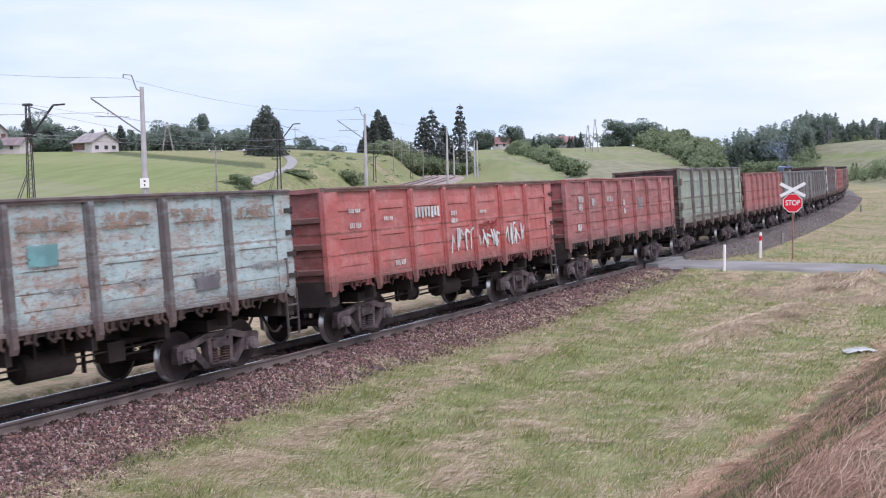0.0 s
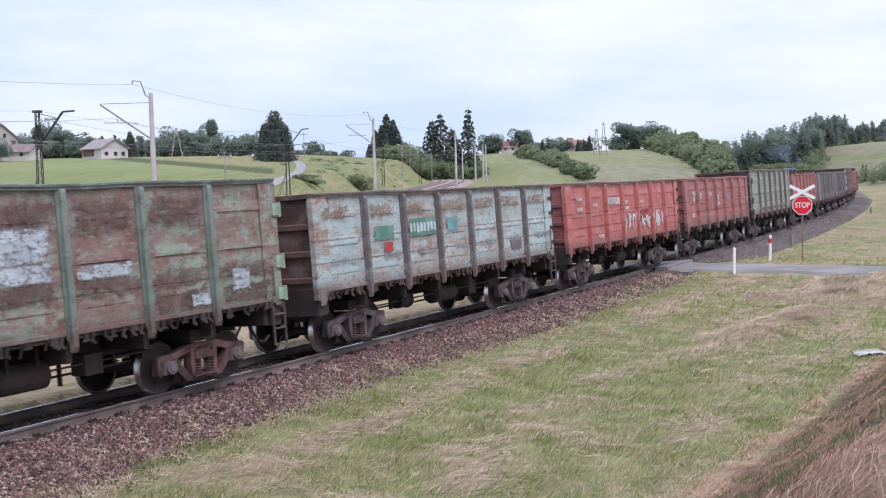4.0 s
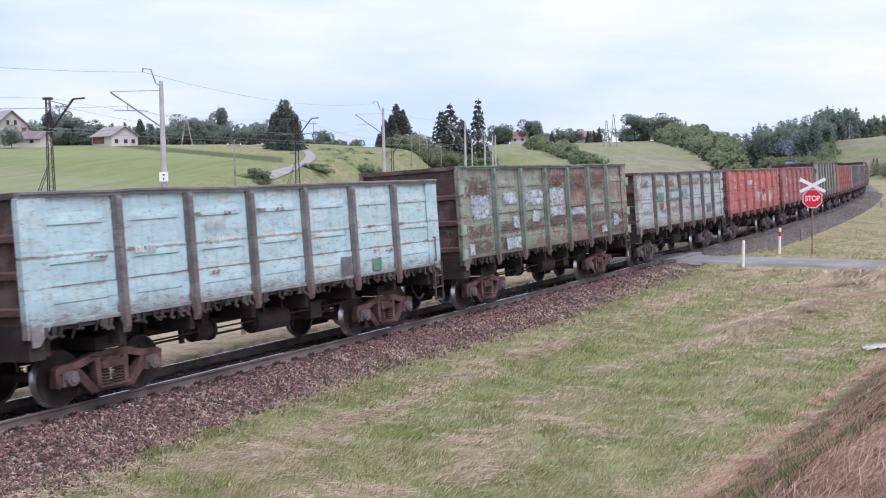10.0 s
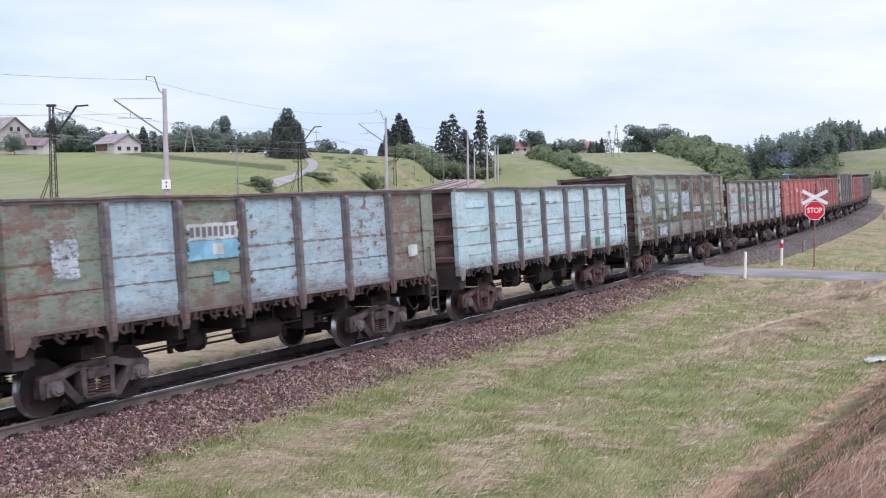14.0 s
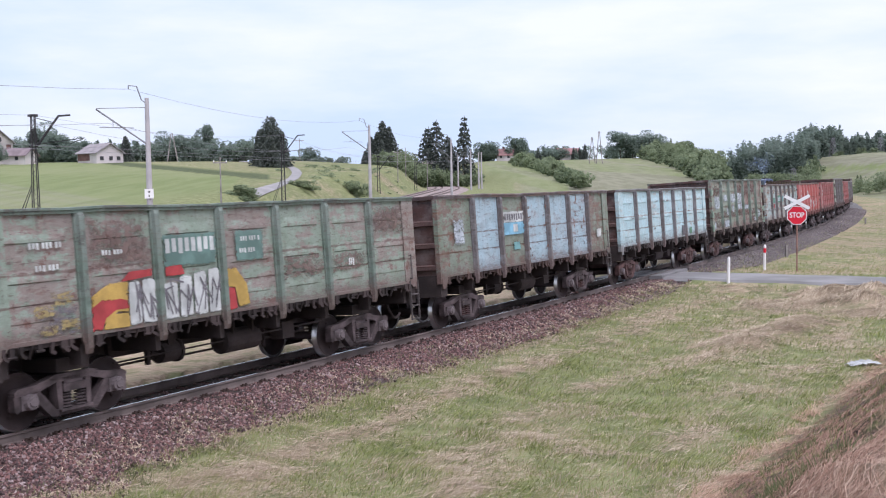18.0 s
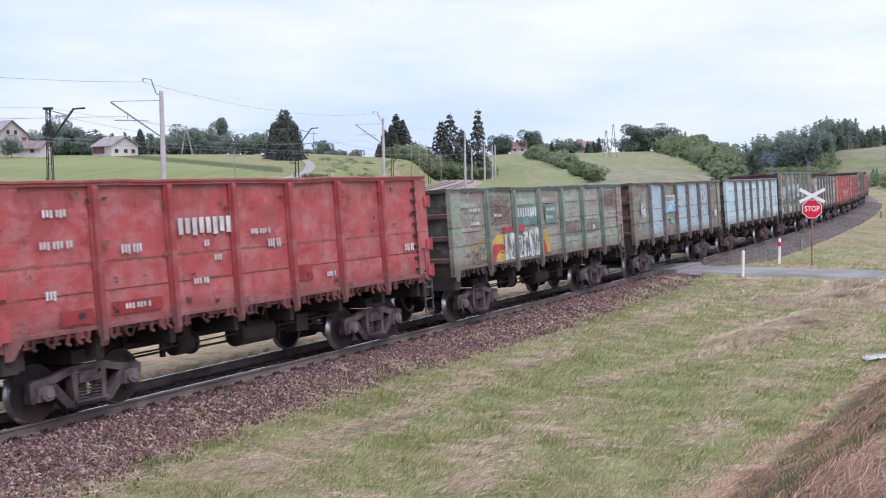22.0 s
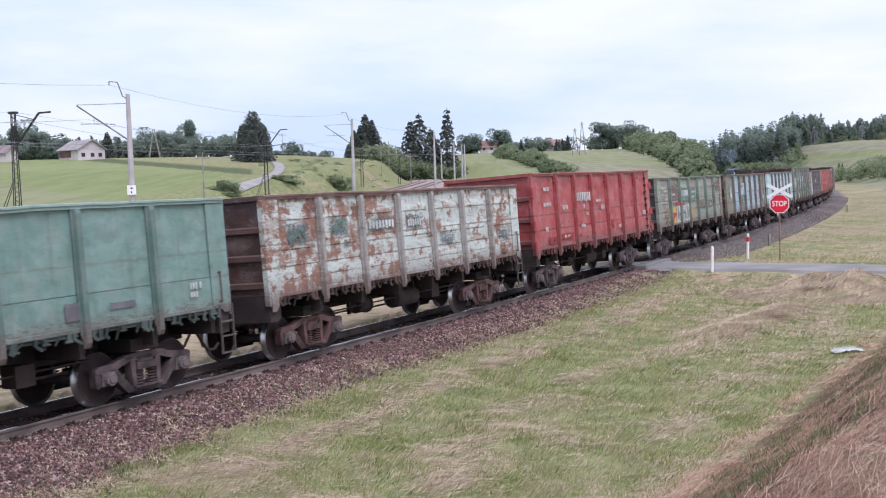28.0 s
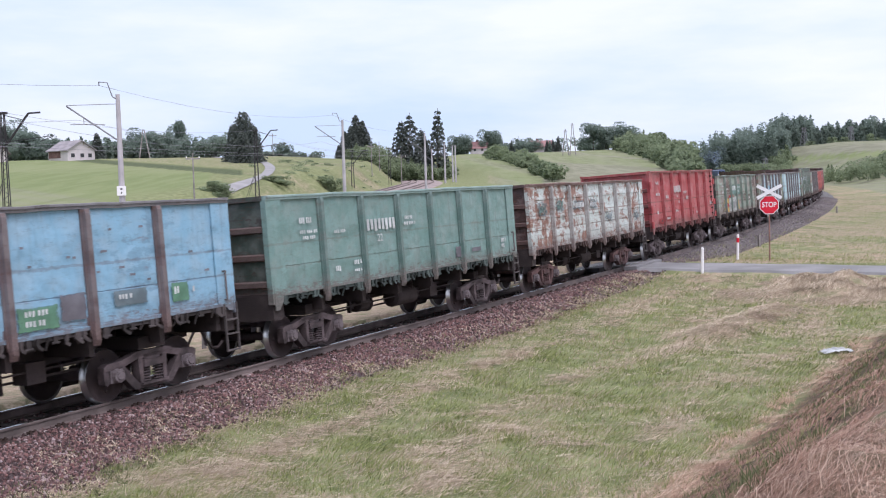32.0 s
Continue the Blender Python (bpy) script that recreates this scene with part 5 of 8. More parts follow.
def thicket(name, label, category, places, mat, seed, per=170, size=0.55, firs=0.35):
    """Many bushes or far trees as one mass: places are (x, y, height, width)."""
    rng = np.random.default_rng(seed)
    out = []
    for x, y, h, w in places:
        n = int(per * rng.uniform(0.7, 1.3))
        conifer = h > 4.5 and rng.random() < firs
        p = spruce_points(rng, n, 0.3, 0.1) * (h * 0.8, h * 0.8, h) if conifer else broad_points(rng, n, 6, 0.05) * (w * 1.5, w * 1.5, h)
        out.append(cards(p + (x, y, floor_at(x, y) - 0.2), rng.uniform(0.6, 1.4, n) * size, rng, 0.1))
    v = np.concatenate(out)
    ob = new(name, big_mesh(name, v, np.arange(len(v)).reshape(-1, 4), mat))
    return tagged(ob, label, category, kind="stuff")


def belt(b0, b1, d0, d1, count, h0, h1, seed, tops=None):
    """Places spread over a sector of the land."""
    rng = random.Random(seed)
    places = []
    for _ in range(count):
        b, d = rng.uniform(b0, b1), rng.uniform(d0, d1)
        x, y = polar(b, d)
        h = rng.uniform(h0, h1)
        if tops:
            h = max(2.5, (np.interp(b, *tops) - floor_at(x, y)) * rng.uniform(0.6, 1.0))
        places.append((x, y, h, h * rng.uniform(0.7, 1.1)))
    return places


WOOD_TOPS = ([10.6, 11.9, 13.2, 14.3, 14.9, 16.0, 16.7, 17.8, 18.8, 19.6, 20.1, 20.9, 23.5], [20.5, 18.5, 17.6, 18.5, 20.6, 22.7, 24.5, 25.2, 25.0, 21.3, 21.9, 19.9, 20.9])
FAR_TOPS = ([17.5, 18.57, 19.33, 19.55, 19.75, 20.2, 20.9, 21.5, 24], [31.5, 31.5, 30.0, 22.5, 24.0, 27.5, 25.5, 27.0, 28.0])
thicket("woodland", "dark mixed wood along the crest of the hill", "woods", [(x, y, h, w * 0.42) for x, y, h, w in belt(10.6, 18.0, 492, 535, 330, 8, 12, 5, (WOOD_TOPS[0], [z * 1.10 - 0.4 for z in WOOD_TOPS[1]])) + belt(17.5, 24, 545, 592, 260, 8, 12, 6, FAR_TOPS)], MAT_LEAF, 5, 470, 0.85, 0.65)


def slope_places():
    """Scrub on the sides of the cutting and the hillside behind the far curve of the line."""
    rng = random.Random(8)
    places = []
    while len(places) < 980:
        b, d = rng.uniform(8.6, 18.25), rng.uniform(210, 470)
        x, y = polar(b, d)
        s, lat = beside([x], [y])
        if b < 9.7 + (469 - d) * 0.0136:
            continue
        if not (14 < lat[0] < 52 + 20 * ease(d, 330, 430) or (-22 < lat[0] < -7 and d > 260)):
            continue
        h = 1.4 + 5.5 * rng.random() ** 2
        line_b = np.degrees(np.arctan2(*track(np.arange(520.0, 299, -10))[:, :2].T))
        if b > line_b[0] and d < np.interp(b, line_b, np.hypot(*track(np.arange(520.0, 299, -10))[:, :2].T)):
            h = min(h, 2.3 - floor_at(x, y))               # kept short before the far end of the line
        if h > 0.4:
            places.append((x, y, h, max(h, 1.6) * rng.uniform(0.7, 1.1)))
    return places


line_d = np.hypot(*track(np.arange(560.0, 299, -10))[:, :2].T)
line_b = np.degrees(np.arctan2(*track(np.arange(560.0, 299, -10))[:, :2].T))
hillside = [(x, y, h, w * 0.75) for x, y, h, w in belt(10.4, 18.2, 425, 492, 420, 2.5, 8.0, 31)
            if math.hypot(x, y) > np.interp(math.degrees(math.atan2(x, y)), line_b, line_d) + 7 or math.degrees(math.atan2(x, y)) < line_b[0]]
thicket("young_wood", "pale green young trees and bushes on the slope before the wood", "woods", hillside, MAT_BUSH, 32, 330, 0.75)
thicket("hillside_scrub", "green scrub and young trees covering the hillside", "bushes", slope_places(), MAT_BUSH, 8, 260, 0.68)


def hedge_places():
    rng = random.Random(9)
    out = []
    for i in range(56):
        u = 1.22 * rng.random()
        b, d = 3.35 + 2.9 * u + rng.uniform(-0.3, 0.3), 425 - 180 * u + rng.uniform(-10, 10)
        x, y = polar(b, d)
        h = (2.6 + 3.2 * math.exp(-((u - 0.25) / 0.1) ** 2) + 2.4 * math.exp(-((u - 0.62) / 0.12) ** 2) + 0.8 * (u > 0.8)) * rng.uniform(0.75, 1.1)
        out.append((x, y, h, h * rng.uniform(0.7, 1.1)))
    return out


thicket("field_hedge", "overgrown hedge running down between two fields", "hedge", hedge_places(), MAT_BUSH, 9, 520, 0.5)
cutting = []
rng_cut = random.Random(10)
for i in range(120):
    b, d = rng_cut.uniform(-3.6, 1.6), rng_cut.uniform(235, 330)
    x, y = polar(b, d)
    if abs(x - float(line_x(y))) > 8.5 and (x > float(line_x(y)) or d > 262):
        h = rng_cut.uniform(2.5, 5.5)
        cutting.append((x, y, h, h * 1.1))
CUT_TOPS = ([-3.4, -2.4, -1.8, -1.0, -0.2, 0.6, 1.4], [12.5, 14.5, 13.0, 12.0, 10.5, 8.5, 6.0])
cutting += [p for p in belt(-3.4, 1.4, 272, 335, 130, 3, 6, 21, CUT_TOPS) if p[0] - float(line_x(p[1])) > 8 or p[0] - float(line_x(p[1])) < -9]
cutting += belt(-2.4, 1.3, 307, 335, 60, 3, 6, 22, CUT_TOPS)
thicket("cutting_scrub", "thick scrub on the sides of the railway cutting", "bushes", cutting, MAT_BUSH, 10, 460, 0.46)
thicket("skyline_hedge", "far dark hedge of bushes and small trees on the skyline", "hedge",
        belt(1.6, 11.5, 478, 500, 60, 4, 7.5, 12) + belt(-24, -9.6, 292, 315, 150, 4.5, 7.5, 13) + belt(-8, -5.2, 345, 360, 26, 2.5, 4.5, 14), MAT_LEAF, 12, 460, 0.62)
thicket("trackside_bushes", "light green bushes beyond the bend of the track", "bushes",
        [p for p in belt(19.2, 25, 285, 345, 80, 2.2, 5.5, 15) if beside([p[0]], [p[1]])[1][0] < -9], MAT_BUSH, 15, 320, 0.42)
for b, d, h, w in ((-10.1, 140, 2.3, 3.8), (-10.6, 141, 1.9, 3.2), (-4.7, 180, 2.9, 4.2), (-5.0, 181, 2.2, 3.4), (-7.5, 163, 1.4, 3.4), (-7.05, 164, 1.9, 2.2), (20.35, 505, 4.2, 5.0), (20.9, 505, 4.0, 5.0), (22.0, 505, 5.2, 5.4), (19.3, 512, 2.6, 5.0)):
    x, y = polar(b, d)
    bush = thing("bush", "rounded green bush standing alone in the grass", "bush", pose(x, y, floor_at(x, y) - 0.15, 0, 0, b * 50))
    put("foliage", shape("bush_crown", lambda: crown_mesh("bush", 77, 2200, 0.06)), MAT_BUSH, bush, Matrix.Diagonal((w, w, h, 1)))
    put("stems", shape(("trunk", "broad", 1), lambda: trunk_mesh("broad", 1)), MAT_BARK, bush, Matrix.Diagonal((w * 0.4, w * 0.4, h * 0.7, 1)))

thicket("knoll_scrub", "low rough bushes and tall weeds on the grassy knoll", "bushes",
        [p for p in ((x, y, h, w * 3.2) for x, y, h, w in belt(-8.6, -1.2, 140, 240, 130, 0.25, 0.8, 16)) if abs(p[0] - float(line_x(p[1]))) > 7 and abs(p[0] - float(lane_x(p[1]))) > 3], MAT_BUSH, 16, 150, 0.16)
tree("broad", -21.9, 258, 14.6, "round green tree before the tall house", 1.2, 2)

# ---- houses ----
MAT_WALL_GREY = plain("grey_render", (0.40, 0.37, 0.36), 0.9, 0, 0.12, 2, 0.15)
MAT_WALL = plain("white_render", (0.56, 0.51, 0.52), 0.9, 0, 0.08, 2, 0.15)
MAT_ROOF_GREY = plain("grey_roof", (0.27, 0.245, 0.26), 0.85, 0, 0.15, 3, 0.3)
MAT_ROOF_MAUVE = plain("mauve_brown_roof", (0.20, 0.155, 0.17), 0.85, 0, 0.2, 3, 0.3)
MAT_ROOF_RED = plain("red_roof_tiles", (0.27, 0.15, 0.15), 0.85, 0, 0.25, 3, 0.3)
MAT_DARK = plain("dark_opening", (0.03, 0.03, 0.035), 0.4, 0, 0.2, 3, 0)
MAT_BRICK = plain("reddish_boards", (0.17, 0.095, 0.088), 0.9, 0, 0.25, 6, 0.3)


def house(bearing, dist, turn, length, depth, eave, ridge, label, roof, windows, sink=0.0, lean_to=False, coat=None):
    x, y = polar(bearing, dist)
    ob = thing("house", label, "house", pose(x, y, floor_at(x, y) - sink, 0, 0, turn))
    l, d = length / 2, depth / 2
    wall = Shape().add([(-l, -d, 0), (l, -d, 0), (l, d, 0), (-l, d, 0), (-l, -d, eave), (l, -d, eave), (l, d, eave), (-l, d, eave), (-l, 0, ridge), (l, 0, ridge)],
                       [(0, 1, 5, 4), (2, 3, 7, 6), (1, 2, 6, 9, 5), (3, 0, 4, 8, 7), (0, 3, 2, 1), (4, 5, 9, 8), (6, 7, 8, 9)])
    put("wall", wall.mesh("wall"), coat or MAT_WALL, ob)
    o, t = 0.45, 0.16
    k = (ridge - eave) / d
    r = Shape()
    for s in (-1, 1):
        e = (s * (d + o), eave - k * o + 0.03)
        r.add([(-l - o, e[0], e[1]), (l + o, e[0], e[1]), (l + o, 0, ridge + 0.03), (-l - o, 0, ridge + 0.03),
               (-l - o, e[0], e[1] + t), (l + o, e[0], e[1] + t), (l + o, 0, ridge + 0.03 + t), (-l - o, 0, ridge + 0.03 + t)],
              [(0, 1, 2, 3), (4, 5, 6, 7), (0, 1, 5, 4), (1, 2, 6, 5), (3, 0, 4, 7), (2, 3, 7, 6)])
    roof_ob = put("roof", r.mesh("roof"), roof, ob)
    if not lean_to:
        put("chimney", Shape().box(-0.35, 0.35, -0.3, 0.3, ridge - 0.5, ridge + 0.9).box(-0.42, 0.42, -0.37, 0.37, ridge + 0.9, ridge + 1.0).mesh("chimney"), MAT_BRICK, roof_ob, Matrix.Translation((-l * 0.4, 0.2, 0)))
    for side, a, z, w, h in windows:
        if side == "long":
            frame_m = Shape().box(a - w / 2, a + w / 2, -d - 0.05, -d + 0.05, z, z + h)
            pane_m = Shape().box(a - w / 2 + 0.08, a + w / 2 - 0.08, -d - 0.07, -d - 0.04, z + 0.08, z + h - 0.08)
        else:
            frame_m = Shape().box(l - 0.05, l + 0.05, a - w / 2, a + w / 2, z, z + h)
            pane_m = Shape().box(l + 0.04, l + 0.07, a - w / 2 + 0.08, a + w / 2 - 0.08, z + 0.08, z + h - 0.08)
        win = put("window", frame_m.mesh("window"), MAT_WALL, ob)
        put("pane", pane_m.mesh("pane"), MAT_DARK, win)
    if lean_to:
        # flat red-brown sheet for the barn's dark opening; the dark is in its colour
        put("barn_opening", Shape().box(-l + 0.2, -l + 4.6, -d - 0.06, -d + 0.02, 0.9, eave - 0.1).mesh("barn_opening"), MAT_BRICK, ob)
    return ob


house(-17.15, 264, -38, 7.2, 7.0, 2.6, 4.6, "white farmhouse with grey gable roof beside the field", MAT_ROOF_GREY,
      [("end", -2.2, 0.9, 1.1, 1.0), ("end", 0.2, 0.9, 1.1, 1.0), ("end", 2.2, 0.9, 1.1, 1.0)], 0.5, True)
house(-21.05, 264, -12, 8.0, 5.0, 2.1, 3.6, "long low white outbuilding with a mauve-brown roof", MAT_ROOF_MAUVE, [("long", -2.0, 1.0, 1.0, 0.9), ("long", 2.0, 1.0, 1.0, 0.9)], 0.3)
house(-22.5, 277, -30, 10.0, 9.0, 5.0, 8.2, "tall grey-white house with a dark gable roof among trees", MAT_ROOF_GREY,
      [("end", -1.0, 5.0, 1.0, 1.2), ("end", 1.0, 5.0, 1.0, 1.2), ("end", -2.4, 1.6, 1.1, 1.2), ("end", 2.0, 1.6, 1.1, 1.2)], 0.2, coat=MAT_WALL_GREY)
house(3.05, 480, -20, 7.0, 6.0, 2.6, 5.2, "small white house with a red roof on the skyline", MAT_ROOF_RED, [("long", -1.5, 1.2, 1.2, 1.3), ("long", 1.8, 1.2, 1.2, 1.3)])
house(6.15, 484, 10, 9.0, 7.0, 2.6, 5.0, "long house with a dull red roof between trees", MAT_ROOF_RED, [("long", -3, 1.2, 1.2, 1.2), ("long", 1.0, 1.2, 1.2, 1.2)])

# ---- masts, poles and wires ----
MAT_CONCRETE = plain("pale_concrete", (0.41, 0.39, 0.41), 0.9, 0, 0.15, 3, 0.2)
MAT_STEEL_DARK = plain("dark_steel", (0.045, 0.042, 0.045), 0.7, 0.3, 0.3, 5, 0.1)
MAT_STEEL_GREY = plain("galvanised_steel", (0.22, 0.22, 0.24), 0.6, 0.4, 0.2, 5, 0.1)
MAT_WIRE = plain("wire", (0.30, 0.30, 0.33), 0.6, 0.5, 0.1, 3, 0)
MAT_WOOD_POLE = plain("grey_wood_pole", (0.27, 0.245, 0.24), 0.95, 0, 0.3, 4, 0.4)
MAT_SIGN_WHITE = plain("sign_white", (0.80, 0.79, 0.80), 0.5, 0, 0.06, 4, 0.03)


def concrete_mast(x, y, h):
    """A tapered concrete mast whose bracket reaches over the line to its left."""
    z = float(line_z(y)) - 0.5
    ob = thing("catenary_mast", "pale concrete catenary mast with a slanting steel bracket", "mast", pose(x, y, z, 0, 0, 8), group="catenary masts")
    put("pole", Shape().tube((0, 0, 0), (0, 0, h), 0.24, 0.14, 12).mesh("pole"), MAT_CONCRETE, ob)
    put("bracket", Shape().tube((-0.15, 0, h - 3.1), (-3.4, 0, h - 0.75), 0.055, n=7).tube((-0.1, 0, h - 0.65), (-3.4, 0, h - 0.7), 0.025, n=6)
        .tube((-2.0, 0, h - 2.0), (-3.2, 0, h - 2.0), 0.03, n=6).tube((-2.3, 0, h - 2.0), (-2.3, 0, h - 1.6), 0.02, n=6).tube((-2.0, 0, h - 2.0), (-0.9, 0, h - 2.05), 0.03, n=6).mesh("bracket"), MAT_STEEL_GREY, ob)
    put("feeder_arm", Shape().tube((-0.05, 0, h - 0.35), (-0.35, 0, h - 0.15), 0.04, n=6).tube((-0.35, 0, h - 0.15), (-0.65, 0, h + 0.8), 0.045, n=6)
        .tube((-0.65, 0, h + 0.8), (-1.2, 0, h + 0.85), 0.035, n=6).tube((-1.2, 0, h + 0.85), (-1.2, 0, h + 0.62), 0.04, n=6).mesh("feeder_arm"), MAT_STEEL_GREY, ob)
    if y > 100:
        return ob
    plate = put("number_plate", Shape().box(-0.30, 0.30, -0.30, -0.26, 3.1, 3.75).mesh("number_plate"), MAT_SIGN_WHITE, ob, None, "small white plate with dark bars")
    put("marking", Shape().box(-0.04, 0.04, -0.305, -0.298, 3.2, 3.35).mesh("marking"), MAT_STEEL_DARK, plate)
    put("marking", Shape().box(-0.07, 0.07, -0.305, -0.298, 3.5, 3.6).mesh("marking"), MAT_STEEL_DARK, plate)
    return ob


def lattice_mast(x, y, h):
    """Two dark steel legs joined by rungs, with a bracket reaching over the line to its right."""
    z = float(line_z(y)) - 0.5
    ob = thing("lattice_mast", "dark steel lattice catenary mast with a raised bracket", "mast", pose(x, y, z, 0, 0, -10), group="catenary masts")
    for s in (-1, 1):
        for t in (-1, 1):
            put("leg", Shape().bar((s * 0.27, t * 0.14, 0), (s * 0.13, t * 0.08, h), 0.055).mesh("leg"), MAT_STEEL_DARK, ob)
    for i in range(13):
        z0 = 0.3 + i * (h - 0.6) / 13
        w = 0.27 - 0.14 * z0 / h
        put("lacing_bar", Shape().bar((-w, -0.12, z0), (w, -0.12, z0 + (h - 0.6) / 26), 0.035).mesh("lacing_bar"), MAT_STEEL_DARK, ob)
        put("lacing_bar", Shape().bar((w, 0.12, z0 + (h - 0.6) / 26), (-w, 0.12, z0 + (h - 0.6) / 13), 0.035).mesh("lacing_bar"), MAT_STEEL_DARK, ob)
    put("cap", Shape().box(-0.3, 0.3, -0.2, 0.2, h - 0.12, h + 0.05).mesh("cap"), MAT_STEEL_DARK, ob)
    put("bracket", Shape().bar((0.2, 0, h - 2.3), (2.0, 0, h - 0.12), 0.12).bar((2.0, 0, h - 0.12), (2.9, 0, h - 0.08), 0.12)
        .bar((0.2, 0, h - 0.2), (1.5, 0, h - 0.55), 0.05).bar((0.2, 0, h - 2.1), (3.9, 0, h - 1.75), 0.05).bar((2.8, 0, h - 2.15), (3.9, 0, h - 1.75), 0.04).mesh("bracket"), MAT_STEEL_DARK, ob)
    if h > 8.2:
        put("stay", Shape().bar((-0.3, 0, h * 0.45), (-1.9, -0.5, 0.1), 0.05).bar((-0.3, 0, h * 0.42), (-1.6, -0.4, 0.1), 0.05).mesh("stay"), MAT_STEEL_DARK, ob)
    return ob


MASTS = [(-20.54, 77.3, 10.0), (-9.57, 139.7, 10.95), (0.8, 195, 10.3), (5.4, 252, 9.2), (7.6, 268, 8.9), (7.9, 256, 8.7), (3.0, 300, 8.8)]
for x, y, h in MASTS:
    concrete_mast(x, y, h)
LATTICES = [(-29.78, 81, 9.2), (-20.3, 139, 9.95), (-12.0, 197, 7.6), (-6.7, 240, 8.2)]
for x, y, h in LATTICES:
    lattice_mast(x, y, h)


def wire(points, r=0.014, sag=0.6):
    p = Shape()
    for a, b in zip(points, points[1:]):
        a, b = Vector(a), Vector(b)
        prev = a
        for i in range(1, 9):
            u = i / 8
            q = a.lerp(b, u) - Vector((0, 0, sag * 4 * u * (1 - u)))
            p.tube(prev, q, r, n=4, caps=False)
            prev = q
    return p.mesh("wire")


catenary = thing("overhead_wires", "thin overhead wires strung between the catenary masts", "wires", kind="structure")
for side in (-1, 1):
    for up, sag in ((8.3, 1.1), (6.6, 0.1)):
        pts = []
        for y in (-60, 15, 77, 139, 196, 252):
            pts.append((float(line_x(y)) + side * 2.0, y, float(line_z(y)) + up - 0.5))
        put("wire", wire(pts, 0.011, sag), MAT_WIRE, catenary)
put("wire", wire([(-34, 15, 9.6), *[(x - 1.2, y, float(line_z(y)) - 0.5 + h + 0.62) for x, y, h in MASTS[:4]]], 0.011, 1.0), MAT_WIRE, catenary)
put("wire", wire([(-45, 15, 9.0), *[(x + 0.1, y, float(line_z(y)) - 0.5 + h) for x, y, h in LATTICES[:4]]], 0.010, 0.8), MAT_WIRE, catenary)


def wooden_pole(bearing, dist, h, arm, label, double=False):
    x, y = polar(bearing, dist)
    ob = thing("utility_pole", label, "utility pole", pose(x, y, floor_at(x, y) - 0.2, 0, 0, 20))
    if double:
        put("leg", Shape().tube((-1.2, 0, 0), (-0.12, 0, h), 0.16, 0.11, 8).mesh("leg"), MAT_WOOD_POLE, ob)
        put("leg", Shape().tube((1.2, 0, 0), (0.12, 0, h), 0.16, 0.11, 8).mesh("leg"), MAT_WOOD_POLE, ob)
    else:
        put("pole", Shape().tube((0, 0, 0), (0, 0, h), 0.10, 0.07, 8).mesh("pole"), MAT_WOOD_POLE, ob)
    if arm:
        put("crossarm", Shape().box(-arm / 2, arm / 2, -0.06, 0.06, h - 0.75, h - 0.6).mesh("crossarm"), MAT_WOOD_POLE, ob)
        for s in (-1, 0, 1):
            put("insulator", shape("insulator", lambda: Shape().tube((0, 0, 0), (0, 0, 0.25), 0.06, 0.04, 8).mesh("insulator")), MAT_SIGN_WHITE, ob, Matrix.Translation((s * arm * 0.45, 0, h - 0.6)))


wooden_pole(-11.42, 132, 5.6, 1.6, "thin wooden pole with a crossarm at the field edge")
wooden_pole(-13.73, 268, 6.8, 0, "two-legged wooden pole behind the field", True)
wooden_pole(-7.45, 330, 8.5, 2.4, "far pole with a crossarm on the skyline")
wooden_pole(7.74, 400, 11.6, 1.4, "two-legged wooden power pole on the far field", True)
wooden_pole(7.38, 402, 9.5, 1.4, "two-legged wooden power pole on the far field", True)
wooden_pole(-2.5, 232, 7.0, 1.6, "grey pole with a crossarm beside the railway cutting")
wooden_pole(-1.0, 246, 7.0, 2.4, "grey pole with a crossarm beside the railway cutting")
wooden_pole(-2.1, 262, 7.0, 0, "grey pole beside the railway cutting")


def pylon(bearing, dist, h):
    x, y = polar(bearing, dist)
    ob = thing("steel_pylon", "narrow steel lattice pylon before the wood", "pylon", pose(x, y, floor_at(x, y) - 0.3, 0, 0, 30))
    for s in (-1, 1):
        for t in (-1, 1):
            put("leg", Shape().bar((s * 1.3, t * 1.3, 0), (s * 0.35, t * 0.35, h), 0.16).mesh("leg"), MAT_STEEL_GREY, ob)
    for i in range(6):
        z0, z1 = h * i / 6, h * (i + 1) / 6
        w0, w1 = 1.3 - 0.95 * i / 6, 1.3 - 0.95 * (i + 1) / 6
        for t in (-1, 1):
            for a in (-1, 1):
                put("brace", Shape().bar((-a * w0, t * w0, z0), (a * w1, t * w1, z1), 0.09).mesh("brace"), MAT_STEEL_GREY, ob)
    put("crossarm", Shape().bar((-2.2, 0, h - 0.6), (2.2, 0, h - 0.6), 0.14).bar((-1.6, 0, h - 2.0), (1.6, 0, h - 2.0), 0.14).mesh("crossarm"), MAT_STEEL_GREY, ob)


pylon(18.96, 536, 9.0)
pylon(21.1, 534, 8.4)
pylon(17.15, 432, 9.0)

# ---- the electrified line, where it shows beyond the train ----
far_line = thing("double_track", "electrified double track on pale ballast curving into a cutting", "railway track", kind="structure")


